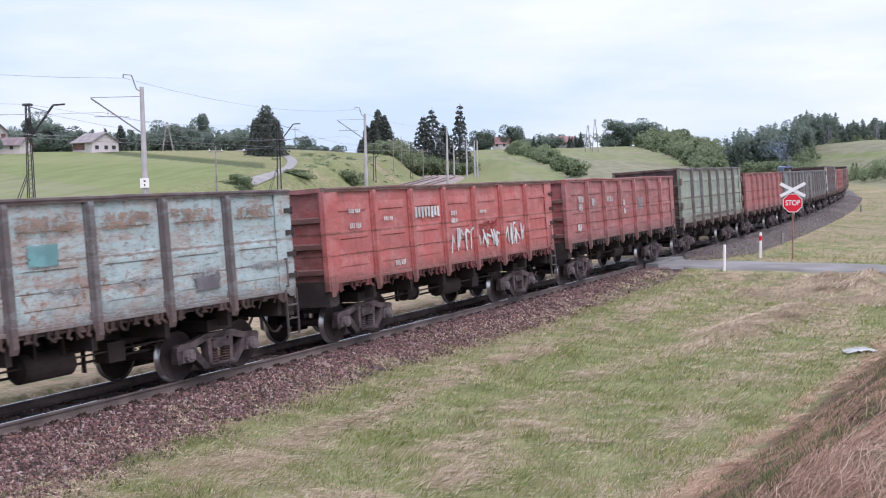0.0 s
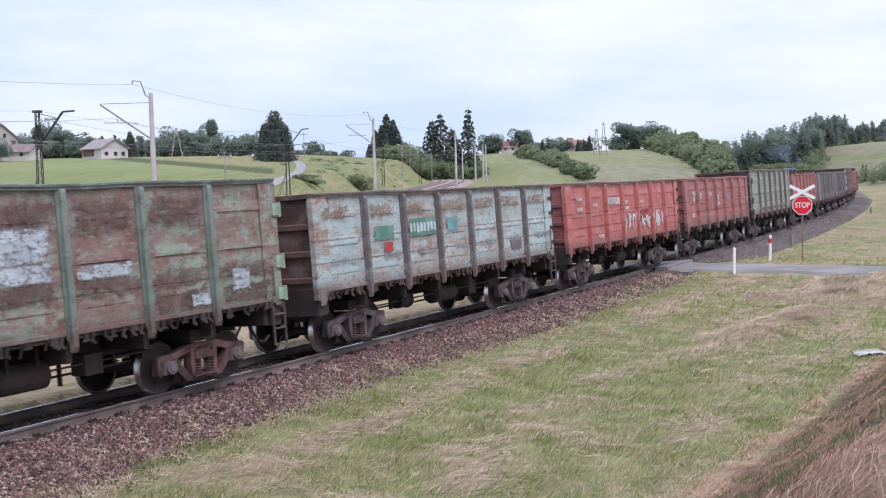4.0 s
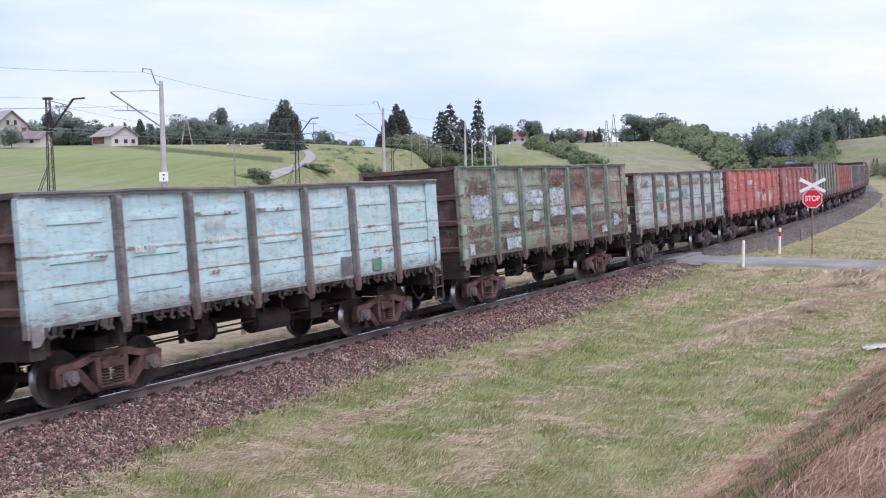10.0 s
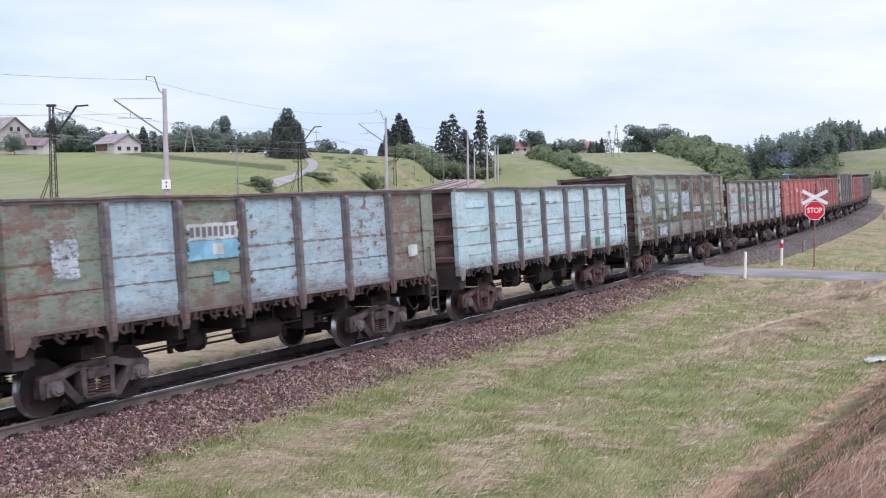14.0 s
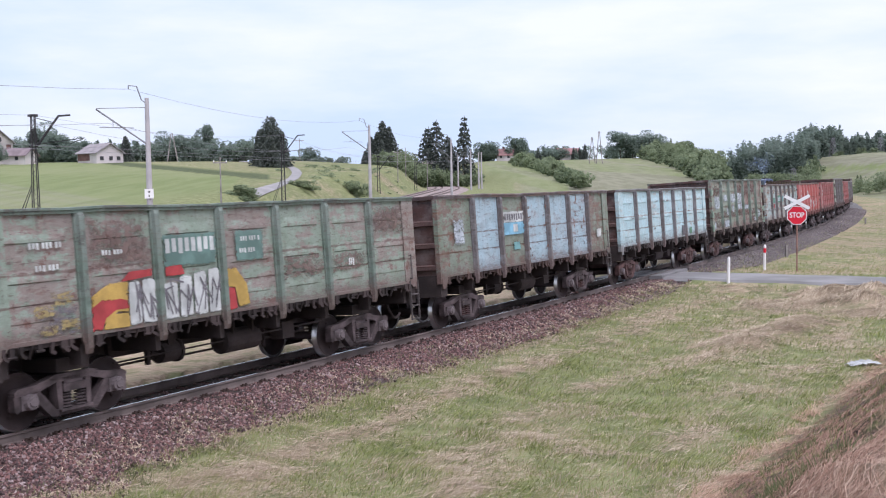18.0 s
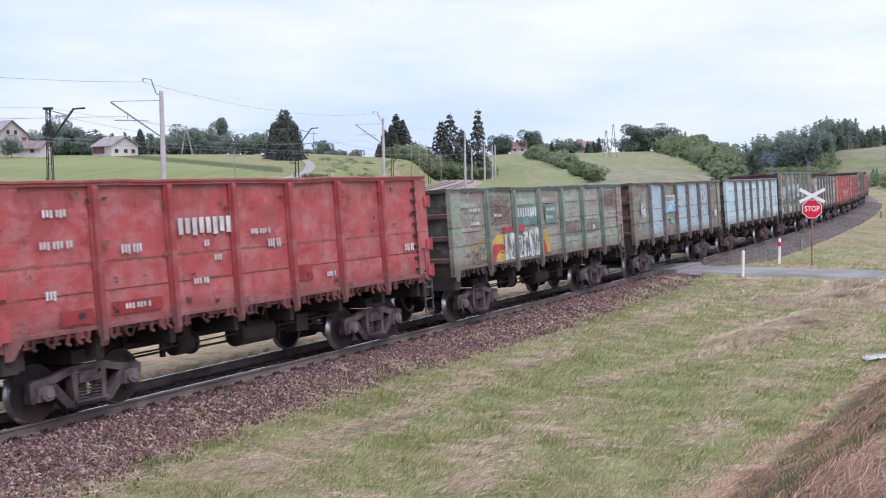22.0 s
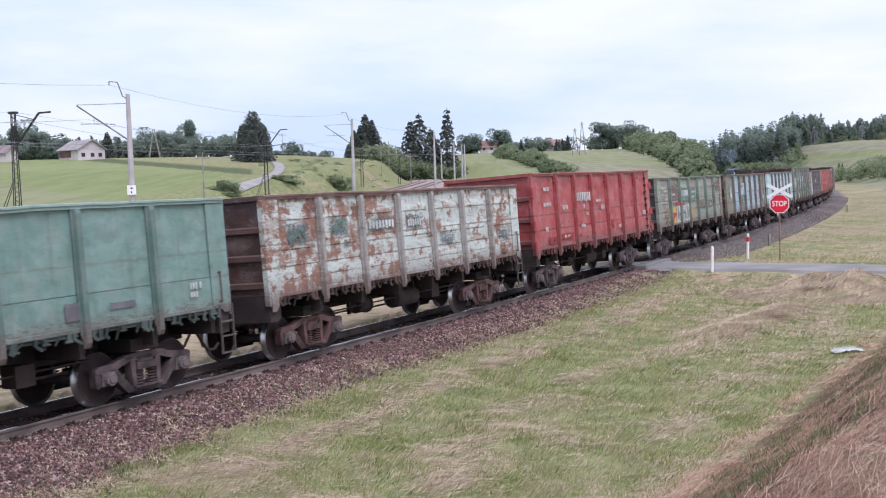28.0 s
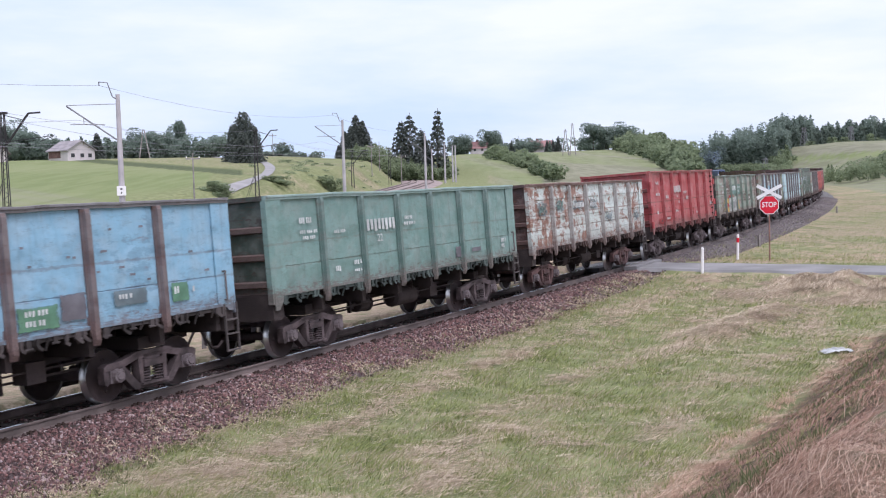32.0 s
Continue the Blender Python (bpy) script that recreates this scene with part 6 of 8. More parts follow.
def build_far_line():
    ys = np.concatenate([np.arange(-60, 150, 10.0), np.arange(150, 304, 3.0)])
    x, z = line_x(ys), line_z(ys)

    def strip(offs, ups):
        v = np.stack([np.stack([x + o, ys, z + u], -1) for o, u in zip(offs, ups)], 1).reshape(-1, 3)
        k, n = len(offs), len(ys)
        i, j = np.meshgrid(np.arange(n - 1), np.arange(k - 1), indexing="ij")
        a = (i * k + j).ravel()
        return v, np.stack([a, a + 1, a + 1 + k, a + k], -1)

    v, f = strip([-5.2, -3.9, 3.9, 5.2], [-0.45, -0.05, -0.05, -0.45])
    ob = new("ballast_bed", big_mesh("ballast_bed", v, f, plain("pale_ballast", (0.27, 0.215, 0.205), 0.95, 0, 0.2, 3, 0.3), True))
    ob.parent = far_line
    for c in (-2.0, 2.0):
        for r in (-0.76, 0.76):
            o = c + r
            v, f = strip([o - 0.05, o - 0.045, o + 0.045, o + 0.05], [-0.05, 0.15, 0.15, -0.05])
            rail = new("rail", big_mesh("rail", v, f, MAT_RAIL))
            rail.parent = far_line


build_far_line()

# ---- lane, road, crossing ----
MAT_ROAD = plain("worn_asphalt", (0.21, 0.205, 0.21), 0.9, 0, 0.2, 2, 0.4)
MAT_LANE = plain("pale_lane", (0.27, 0.26, 0.265), 0.9, 0, 0.12, 2, 0.2)


def build_lane():
    ys = np.arange(142, 292, 1.5)
    x = lane_x(ys)
    x = np.convolve(np.pad(x, 4, "edge"), np.ones(9) / 9, "valid")
    w = 0.85
    v = np.stack([np.stack([x + o, ys, ground_z(x + o, ys) + 0.12], -1) for o in (-w, -w / 3, w / 3, w)], 1).reshape(-1, 3)
    i, j = np.meshgrid(np.arange(len(ys) - 1), np.arange(3), indexing="ij")
    a = (i * 4 + j).ravel()
    tagged(new("farm_lane", big_mesh("farm_lane", v, np.stack([a, a + 1, a + 5, a + 4], -1), MAT_LANE)), "pale paved farm lane climbing the hill", "road", kind="structure")


build_lane()


def build_road():
    d = np.concatenate([np.arange(0.75, 12, 0.75), np.arange(12, 90, 3.0)])
    rows_ = []
    for o in (-1.7, -1.55, -0.6, 0.6, 1.55, 1.7):
        edge = 0.12 * np.sin(d * 1.7 + o) if abs(o) > 1 else 0
        p = track(road_s(d) + o + edge)
        h = heading(road_s(d))
        p[:, 0] += np.cos(h) * d
        p[:, 1] -= np.sin(h) * d
        p[:, 2] = -0.035 - 0.003 * d - (0.16 if abs(o) > 1.6 else 0.02 * (abs(o) > 1))
        rows_.append(p)
    v = np.stack(rows_, 1).reshape(-1, 3)
    i, j = np.meshgrid(np.arange(len(d) - 1), np.arange(5), indexing="ij")
    a = (i * 6 + j).ravel()
    tagged(new("road", big_mesh("road", v, np.stack([a, a + 1, a + 7, a + 6], -1)[:, ::-1], MAT_ROAD)), "narrow worn grey asphalt road leading to the level crossing", "road", kind="structure")
    m = track_pose(36.0, 2.0, 0.0)
    deck = thing("crossing_deck", "worn grey slabs between the rails of the level crossing", "level crossing", m, kind="structure")
    slab = Shape().box(-0.98, 0.98, -0.27, 0.27, -0.16, -0.012).mesh("slab")
    for i in range(2):
        for y in (0.37, GAUGE - 0.37):
            put("slab", slab, MAT_ROAD, deck, Matrix.Translation((-1.0 + 2.0 * i, y, 0)))
        put("slab", slab, MAT_ROAD, deck, Matrix.Translation((-1.0 + 2.0 * i, -0.38, 0)))
        put("slab", slab, MAT_ROAD, deck, Matrix.Translation((-1.0 + 2.0 * i, GAUGE + 0.40, 0)))


build_road()

# ---- signs and posts at the crossing ----
MAT_SIGN_RED = plain("sign_red", (0.66, 0.010, 0.032), 0.45, 0, 0.06, 3, 0.02)
MAT_POST_RUST = plain("rusty_sign_post", (0.30, 0.17, 0.14), 0.85, 0.2, 0.3, 8, 0.3)


def ngon(n, r, y0, y1, start):
    pts = [(r * math.cos(start + 2 * math.pi * i / n), r * math.sin(start + 2 * math.pi * i / n)) for i in range(n)]
    return Shape().prism(pts, y0, y1)


def build_stop():
    x, y = 15.05, 48.3
    z = floor_at(x, y)
    ob = thing("stop_sign", "red octagonal stop sign under a white crossbuck on a rusty post", "road sign", pose(x, y, z, 0, 0, -17))
    put("pole", Shape().tube((0, 0.03, -0.2), (0, 0.03, 3.05), 0.033, n=8).mesh("pole"), MAT_POST_RUST, ob)
    c = 2.44
    at = Matrix.Translation((0, 0, c))
    face = put("border", ngon(8, 0.435, -0.012, 0.012, math.pi / 8).mesh("border"), MAT_SIGN_WHITE, ob, at, "white octagonal sign plate")
    put("red_field", ngon(8, 0.400, -0.018, -0.011, math.pi / 8).mesh("red_field"), MAT_SIGN_RED, face, None, "red octagon")
    cu = bpy.data.curves.new("lettering", "FONT")
    cu.body, cu.size, cu.align_x, cu.align_y, cu.extrude, cu.offset = "STOP", 0.315, "CENTER", "CENTER", 0.002, 0.006
    text = new("lettering", cu)
    dg = bpy.context.evaluated_depsgraph_get()
    me = bpy.data.meshes.new_from_object(text.evaluated_get(dg))
    bpy.data.objects.remove(text)
    me.materials.clear()
    word = put("lettering", me, MAT_SIGN_WHITE, face, pose(0, -0.022, 0, 90, 0, 0) @ Matrix.Diagonal((0.80, 1, 1, 1)))
    cross = Matrix.Translation((0, -0.03, 3.01))
    for i, a in enumerate((28, -28)):
        board = Shape().prism([(-0.60, -0.07), (0.565, -0.07), (0.60, 0.0), (0.565, 0.07), (-0.60, 0.07), (-0.565, 0.0)], -0.010 - 0.022 * i, 0.010 - 0.022 * i).mesh("cross_board")
        put("cross_board", board, MAT_SIGN_WHITE, ob, cross @ pose(0, 0, 0, 0, a, 0), "white board of the crossbuck")


build_stop()


def marker_post(x, y, h, band):
    z = floor_at(x, y)
    ob = thing("marker_post", "white round marker post" + (" with a red band near its top" if band else " standing at the road edge"), "post", pose(x, y, z, 0, 1.2, 0))
    put("shaft", Shape().tube((0, 0, -0.2), (0, 0, h - 0.06), 0.062, 0.058, 12).tube((0, 0, h - 0.06), (0, 0, h), 0.058, 0.035, 12).mesh("shaft"), MAT_SIGN_WHITE, ob)
    if band:
        put("red_band", Shape().tube((0, 0, h - 0.36), (0, 0, h - 0.16), 0.064, n=12, caps=False).mesh("red_band"), MAT_SIGN_RED, ob)


marker_post(10.95, 43.75, 1.02, False)
marker_post(13.93, 49.3, 1.14, True)


def short_post(s, d, h):
    p = track(s)
    hd = float(heading(s))
    x, y = float(p[0] + math.cos(hd) * d), float(p[1] - math.sin(hd) * d)
    ob = thing("short_post", "small dark wooden post in the grass beside the track", "post", pose(x, y, floor_at(x, y) - 0.1, 0, 0, 10))
    put("shaft", Shape().box(-0.06, 0.06, -0.06, 0.06, 0, h).mesh("shaft"), MAT_WOOD_POLE, ob)


short_post(52.0, 2.5, 0.75)
short_post(100.0, 3.2, 0.7)
short_post(13.0, -GAUGE - 3.2, 1.5)


def build_litter():
    rng = np.random.default_rng(4)
    n = 12
    u, w = np.meshgrid(np.linspace(-1, 1, n), np.linspace(-1, 1, n))
    hgt = 0.10 * np.abs(np.sin(u * 5 + w * 3)) + 0.07 * rng.random((n, n)) + 0.03
    v = np.stack([u * 0.42 + 0.06 * rng.random((n, n)), w * 0.16, 0.7 * hgt * (1.1 - u * u * 0.6 - w * w * 0.4)], -1).reshape(-1, 3)
    i, j = np.meshgrid(np.arange(n - 1), np.arange(n - 1), indexing="ij")
    a = (i * n + j).ravel()
    me = big_mesh("plastic_sheet", v, np.stack([a, a + 1, a + n + 1, a + n], -1), plain("white_plastic", (0.42, 0.44, 0.46), 0.4, 0, 0.25, 9, 0.2))
    x, y = 9.7, 26.2
    ob = tagged(new("plastic_sheet", me), "crumpled white plastic sheet lying on the grass", "litter")
    ob.matrix_basis = pose(x, y, floor_at(x, y) + 0.02, 0, 0, 12)


build_litter()


# ---- paint patches, lettering and graffiti on the wagons ----
def worn_coat(name, color, round_edge):
    """Paint that has flaked at its edge and in spots, so that the sheet beneath shows through."""
    m = plain(name, color, 0.7, 0, 0.2, 14, 0.1)
    nt = m.node_tree
    v = coords(nt)
    sep = nt.nodes.new("ShaderNodeSeparateXYZ")
    nt.links.new(coords(nt, "Generated"), sep.inputs[0])
    far = []
    for axis in ("X", "Z"):
        far.append(math_of(nt, "ABSOLUTE", math_of(nt, "MULTIPLY_ADD", sep.outputs[axis], 2.0), 0))
    for f in far:
        f.node.inputs[0].links[0].from_node.inputs[2].default_value = -1.0
    edge = math_of(nt, "POWER", math_of(nt, "MAXIMUM", far[0], far[1]), 5.0 if round_edge else 7.0)
    smear = math_of(nt, "SUBTRACT", noise_at(nt, v, 2.6, 7, 0.74, (1, 1, 4.0)), 0.5)
    spot = math_of(nt, "SUBTRACT", noise_at(nt, v, 9, 7, 0.75), 0.5)
    loss = math_of(nt, "ADD", math_of(nt, "MULTIPLY", smear, 3.2 if round_edge else 1.7), math_of(nt, "MULTIPLY", spot, 3.4 if round_edge else 1.9))
    mask = step(nt, math_of(nt, "SUBTRACT", loss, edge), *((-0.42, 0.22) if round_edge else (-0.42, 0.10) if "pale" in name else (-0.78, -0.30)))
    clear, mix = nt.nodes.new("ShaderNodeBsdfTransparent"), nt.nodes.new("ShaderNodeMixShader")
    nt.links.new(math_of(nt, "MULTIPLY", mask, 0.86 if round_edge else 0.92), mix.inputs[0])
    nt.links.new(clear.outputs[0], mix.inputs[1])
    nt.links.new(nt.nodes["Principled BSDF"].outputs[0], mix.inputs[2])
    nt.links.new(mix.outputs[0], nt.nodes["Material Output"].inputs["Surface"])
    return m


def flat_colour(name, color):
    """The plain paint, and the same worn with square and with round edges."""
    return plain(name, color, 0.7, 0, 0.2, 14, 0.1), worn_coat(name + "_patch", color, False), worn_coat(name + "_blot", color, True)


INK = {"umber": flat_colour("mark_umber", (0.165, 0.112, 0.100)), "ash": flat_colour("mark_ash_grey", (0.24, 0.255, 0.265)), "ochre": flat_colour("mark_ochre", (0.32, 0.25, 0.11)), "deepgreen": flat_colour("mark_deep_green", (0.10, 0.24, 0.19)), "orange": flat_colour("mark_orange_rust", (0.245, 0.16, 0.12)), "white": flat_colour("mark_white", (0.52, 0.54, 0.54)), "pale": flat_colour("mark_pale_blue", (0.45, 0.50, 0.56)), "teal": flat_colour("mark_teal", (0.13, 0.22, 0.20)),
       "mauve": flat_colour("mark_mauve_brown", (0.120, 0.072, 0.066)), "red": flat_colour("mark_red", (0.40, 0.05, 0.055)), "yellow": flat_colour("mark_yellow", (0.50, 0.33, 0.09)),
       "grey": flat_colour("mark_grey", (0.15, 0.14, 0.16)), "black": flat_colour("mark_black", (0.03, 0.03, 0.035)), "darkred": flat_colour("mark_dark_red", (0.26, 0.03, 0.032)),
       "bluegreen": flat_colour("mark_blue_green", (0.15, 0.32, 0.34)), "rust": flat_colour("mark_rust", (0.17, 0.085, 0.065)), "slate": flat_colour("mark_slate", (0.13, 0.17, 0.19)),
       "green": flat_colour("mark_green", (0.10, 0.22, 0.14)), "blue": flat_colour("mark_blue", (0.22, 0.46, 0.62))}
_layer = [0]


def patch(k, x0, x1, z0, z1, ink, name="paint_patch", ragged=0.05, seed=0, label="", proud=0.0):
    """A thin worn coat of paint on the near side of wagon k."""
    z0 = max(z0, FLOOR + ragged)
    _layer[0] = (_layer[0] + 1) % 5
    y = -WIDE - 0.0445 - 0.0012 * _layer[0] - proud
    r = ragged
    me = Shape().add([(x0 - r, y, z0 - r), (x1 + r, y, z0 - r), (x1 + r, y, z1 + r), (x0 - r, y, z1 + r)], [(0, 1, 2, 3)]).mesh(name)
    blot = name.startswith(("rust", "bare", "rubbed"))
    return put(name, me, INK[ink][2 if blot else 1], train[k], None, label)


def letters(k, x0, z0, h, widths, ink="white", proud=0.006):
    """A line of unreadable lettering: one plain bar for each character."""
    p, x = Shape(), x0
    y = -WIDE - 0.046 - proud
    for i, w in enumerate(widths):
        if w > 0:
            p.box(x + 0.12 * w, x + 0.76 * w, y, y + 0.002, z0 + 0.08 * h * math.sin(i * 2.3), z0 + h)
        x += abs(w)
    return tagged(put("lettering", p.mesh("lettering"), INK[ink][0], train[k], None, "line of worn white lettering"), kind="stuff")


def scrawl(k, x0, x1, z0, z1, ink, seed, strokes, t=0.05):
    """Sprayed strokes at loose angles: plain slanting bars, each a part."""
    rng = random.Random(seed)
    for i in range(strokes):
        x = x0 + (x1 - x0) * (i + rng.uniform(0.1, 0.9)) / strokes
        a = Vector((x + rng.uniform(-0.1, 0.1), 0, rng.uniform(z0, z0 + 0.35 * (z1 - z0))))
        b = Vector((x + rng.uniform(-0.16, 0.16), 0, rng.uniform(z1 - 0.35 * (z1 - z0), z1)))
        c = Vector((x + rng.uniform(0.08, 0.24), 0, rng.uniform(z0, z1)))
        y = -WIDE - 0.054 - 0.0012 * (i % 6)
        p = Shape()
        for u, v in ((a, b), (b, c)):
            d = (v - u).normalized()
            n = Vector((-d.z, 0, d.x)) * t / 2
            p.prism([((u + n).x, (u + n).z), ((u - n).x, (u - n).z), ((v - n).x, (v - n).z), ((v + n).x, (v + n).z)], y, y + 0.0008)
            y -= 0.0004
        put("graffiti_stroke", p.mesh("graffiti_stroke"), INK[ink][0], train[k], None, ink + " spray-painted stroke")


def small_print(k, spots, ink="white"):
    for x, z, n, h in spots:
        letters(k, x, z, h, [0.075 if i % 4 != 3 else -0.04 for i in range(n)], ink)


# peeling green wagon
for i in range(7):
    a, b = EDGES[i] + 0.10, EDGES[i + 1] - 0.10
    patch(-1, a, b, 1.93, 2.30, "mauve", "bare_band", 0.03, i, "band of bare brown metal")
    if i in (0, 1, 5, 6):
        patch(-1, a, b, 1.52, 1.88, "mauve", "bare_band", 0.03, i + 9)
    if i in (0, 3, 4, 5):
        patch(-1, a, b, 3.0, 3.6, "mauve", "bare_band", 0.03, i + 19)
for x0, x1, z0, z1 in ((-5.85, -4.62, 2.42, 3.08), (-3.85, -2.85, 2.80, 3.08), (-3.25, -2.85, 2.1, 2.42), (-3.8, -2.75, 1.52, 1.82), (-2.46, -0.98, 2.70, 3.13), (-1.9, -1.45, 2.2, 2.52),
                       (-0.62, 0.6, 2.62, 3.18), (-0.7, 0.6, 2.32, 2.58), (1.0, 2.3, 2.3, 2.48), (3.7, 4.2, 1.6, 1.75), (-5.98, -5.72, 1.45, 1.78), (4.85, 5.35, 1.75, 2.15)):
    patch(-1, x0, x1, z0, z1, "pale", "chalked_patch", 0.05, 3, "pale chalky paint patch", 0.004)
# olive wagon with graffiti
patch(-4, -2.45, -1.0, 2.42, 2.98, "teal", "paint_patch", 0.03, 1)
letters(-4, -2.4, 2.66, 0.26, [0.17] * 8)
patch(-4, -0.45, 0.4, 2.4, 2.98, "teal", "paint_patch", 0.03, 2)
small_print(-4, [(-0.3, 2.78, 9, 0.09), (-0.35, 2.55, 8, 0.09), (-5.4, 2.9, 10, 0.10), (-5.3, 2.55, 8, 0.09), (-3.9, 2.72, 7, 0.08), (3.4, 2.05, 4, 0.16)])
for x0, x1, z0, z1 in ((0.98, 2.48, 1.95, 2.35), (2.72, 4.2, 1.98, 2.3), (-4.2, -2.72, 2.5, 3.3), (4.45, 5.9, 2.75, 3.3)):
    patch(-4, x0, x1, z0, z1, "umber", "bare_patch", 0.08, 5, "patch of bare brown metal")
def sprayed(k, outline, ink, proud):
    """A flat sprayed shape of any outline on the near side of wagon k."""
    outline = [(x, max(z, FLOOR)) for x, z in outline]
    put("graffiti", Shape().prism(outline, -WIDE - 0.046 - proud, -WIDE - 0.045 - proud).mesh("graffiti"), INK[ink][1], train[k], None, ink + " spray-painted graffiti shape")


sprayed(-4, [(-4.22, 2.02), (-4.20, 1.62), (-3.9, 1.55), (-3.62, 1.75), (-3.33, 1.72), (-3.33, 2.26), (-3.75, 2.24), (-4.0, 2.14)], "yellow", 0.0)
sprayed(-4, [(-4.24, 1.44), (-4.22, 1.84), (-3.95, 1.98), (-3.6, 1.98), (-3.34, 1.90), (-3.34, 1.78), (-3.66, 1.78), (-3.9, 1.66), (-4.0, 1.42)], "red", 0.002)
sprayed(-4, [(-3.98, 1.42), (-3.86, 1.66), (-3.62, 1.72), (-3.36, 1.70), (-3.34, 1.44)], "yellow", 0.003)
sprayed(-4, [(-3.52, 2.24), (-3.3, 2.40), (-2.74, 2.42), (-2.72, 2.30), (-3.2, 2.26)], "red", 0.004)
sprayed(-4, [(-2.44, 2.24), (-2.40, 2.42), (-2.0, 2.44), (-1.92, 2.26)], "red", 0.004)
for a, b, low, high in ((-3.36, -3.05, 1.46, 2.26), (-3.04, -2.69, 1.44, 2.28), (-2.51, -2.12, 1.46, 2.16), (-2.10, -1.74, 1.44, 2.26), (-1.72, -1.34, 1.46, 2.30), (-1.32, -0.97, 1.42, 2.34)):
    sprayed(-4, [(a, low + 0.05), (a + 0.06, low), (b - 0.02, low + 0.03), (b, high - 0.10), (b - 0.08, high), (a + 0.04, high - 0.05)], "white", 0.001)
sprayed(-4, [(-0.77, 1.46), (-0.77, 1.90), (-0.56, 1.92), (-0.50, 1.50)], "red", 0.0)
sprayed(-4, [(-0.77, 1.93), (-0.74, 2.30), (-0.5, 2.28), (-0.2, 1.95), (-0.12, 1.55), (-0.46, 1.50), (-0.54, 1.90)], "yellow", 0.002)
for i, (a, b) in enumerate(((-3.32, -2.72), (-2.48, -1.8), (-1.68, -1.02))):
    scrawl(-4, a, b, 1.5, 2.2, "grey", 20 + i, 6, 0.03)
patch(-4, -5.3, -4.5, 1.5, 1.95, "grey", "bare_patch", 0.05, 9, "dark smudged graffiti")
for x0, x1, z0, z1 in ((-5.25, -4.95, 1.55, 1.64), (-5.35, -5.0, 1.84, 1.98), (-5.0, -4.6, 2.02, 2.16), (-4.85, -4.5, 1.60, 1.70)):
    patch(-4, x0, x1, z0, z1, "ochre", "rubbed_graffiti", 0.06, 8, "rubbed yellow spray paint", 0.008)
# patched blue-grey wagon
patch(-3, -2.42, -1.0, 2.72, 2.98, "white", "paint_patch", 0.04, 1, "whitewashed panel patch")
letters(-3, -2.35, 2.76, 0.18, [0.16] * 8, "grey")
patch(-3, -2.42, -0.98, 2.36, 2.68, "blue", "paint_patch", 0.04, 2, "fresh blue patch")
patch(-3, -1.75, -1.45, 2.42, 2.62, "white", "paint_patch", 0.02, 3, "", 0.006)
patch(-3, -1.75, -1.35, 1.92, 2.08, "bluegreen", "paint_patch", 0.04, 4)
patch(-3, -5.5, -4.9, 2.2, 2.9, "pale", "paint_patch", 0.03, 5, "pale blue patch")
patch(-3, 5.1, 5.5, 1.95, 2.2, "white", "paint_patch", 0.03, 6)
for i in range(40):
    rr = random.Random(200 + i)
    x, z = rr.choice((rr.gauss(3.6, 0.3), rr.gauss(0.68, 0.1), rr.gauss(-0.7, 0.08))), rr.uniform(1.6, 3.2)
    patch(-3, x, x + rr.uniform(0.04, 0.16), z, z + rr.uniform(0.03, 0.10), "rust", "rust_patch", 0.02, i, "rust breaking through the paint")
# red wagon
letters(-5, -2.42, 2.86, 0.30, [0.185] * 8)
small_print(-5, [(-5.4, 3.28, 8, 0.12), (-5.5, 2.78, 10, 0.12), (-3.8, 2.62, 7, 0.15), (-1.75, 2.62, 2, 0.12), (-1.5, 2.35, 3, 0.10), (-2.1, 1.95, 6, 0.10), (-0.4, 2.78, 9, 0.10), (0.1, 2.5, 6, 0.16), (-5.45, 1.98, 3, 0.14), (2.0, 1.75, 5, 0.1), (5.2, 2.1, 6, 0.16)])
for x0, x1, z0, z1 in ((-4.1, -2.9, 1.62, 1.8), (-5.2, -4.5, 1.55, 1.75), (0.95, 1.5, 1.75, 2.05)):
    patch(-5, x0, x1, z0, z1, "darkred", "paint_patch", 0.03, 3, "darker red touched-up patch")
small_print(-5, [(-3.8, 1.68, 9, 0.09)])
for i in range(44):
    rr = random.Random(500 + i)
    x = rr.choice(POSTS) + rr.choice((-1, 1)) * rr.uniform(0.12, 0.5) if i % 3 else rr.uniform(-6.0, 5.8)
    if min(abs(x - p) for p in POSTS) < 0.11:
        continue
    z = rr.choice((rr.uniform(1.4, 1.65), rr.uniform(3.2, 3.65), rr.uniform(1.5, 3.6)))
    patch(-5, x, x + rr.uniform(0.05, 0.17), z, z + rr.uniform(0.02, 0.10), "black" if i % 2 else "rust", "rust_patch", 0.025, i, "dark chip in the red paint")
# white wagon
for x0, x1, z0, z1 in ((-5.6, -4.75, 2.45, 2.95), (-3.95, -3.2, 2.55, 2.95), (-2.35, -1.05, 2.58, 2.9), (-0.5, 0.4, 2.55, 2.9), (1.2, 2.2, 2.0, 2.35), (4.8, 5.6, 1.9, 2.3)):
    patch(-6, x0, x1, z0, z1, "slate", "bare_patch", 0.05, 2, "dark blue-grey rubbed patch")
for x, z in ((-5.5, 2.55), (-3.85, 2.68)):
    patch(-6, x, x + 0.6, z, z + 0.25, "teal", "rubbed_patch", 0.05, 4, "dark rubbed lettering", 0.006)
letters(-6, -2.3, 2.64, 0.18, [0.15] * 8)
letters(-6, -0.45, 2.62, 0.16, [0.12] * 6)
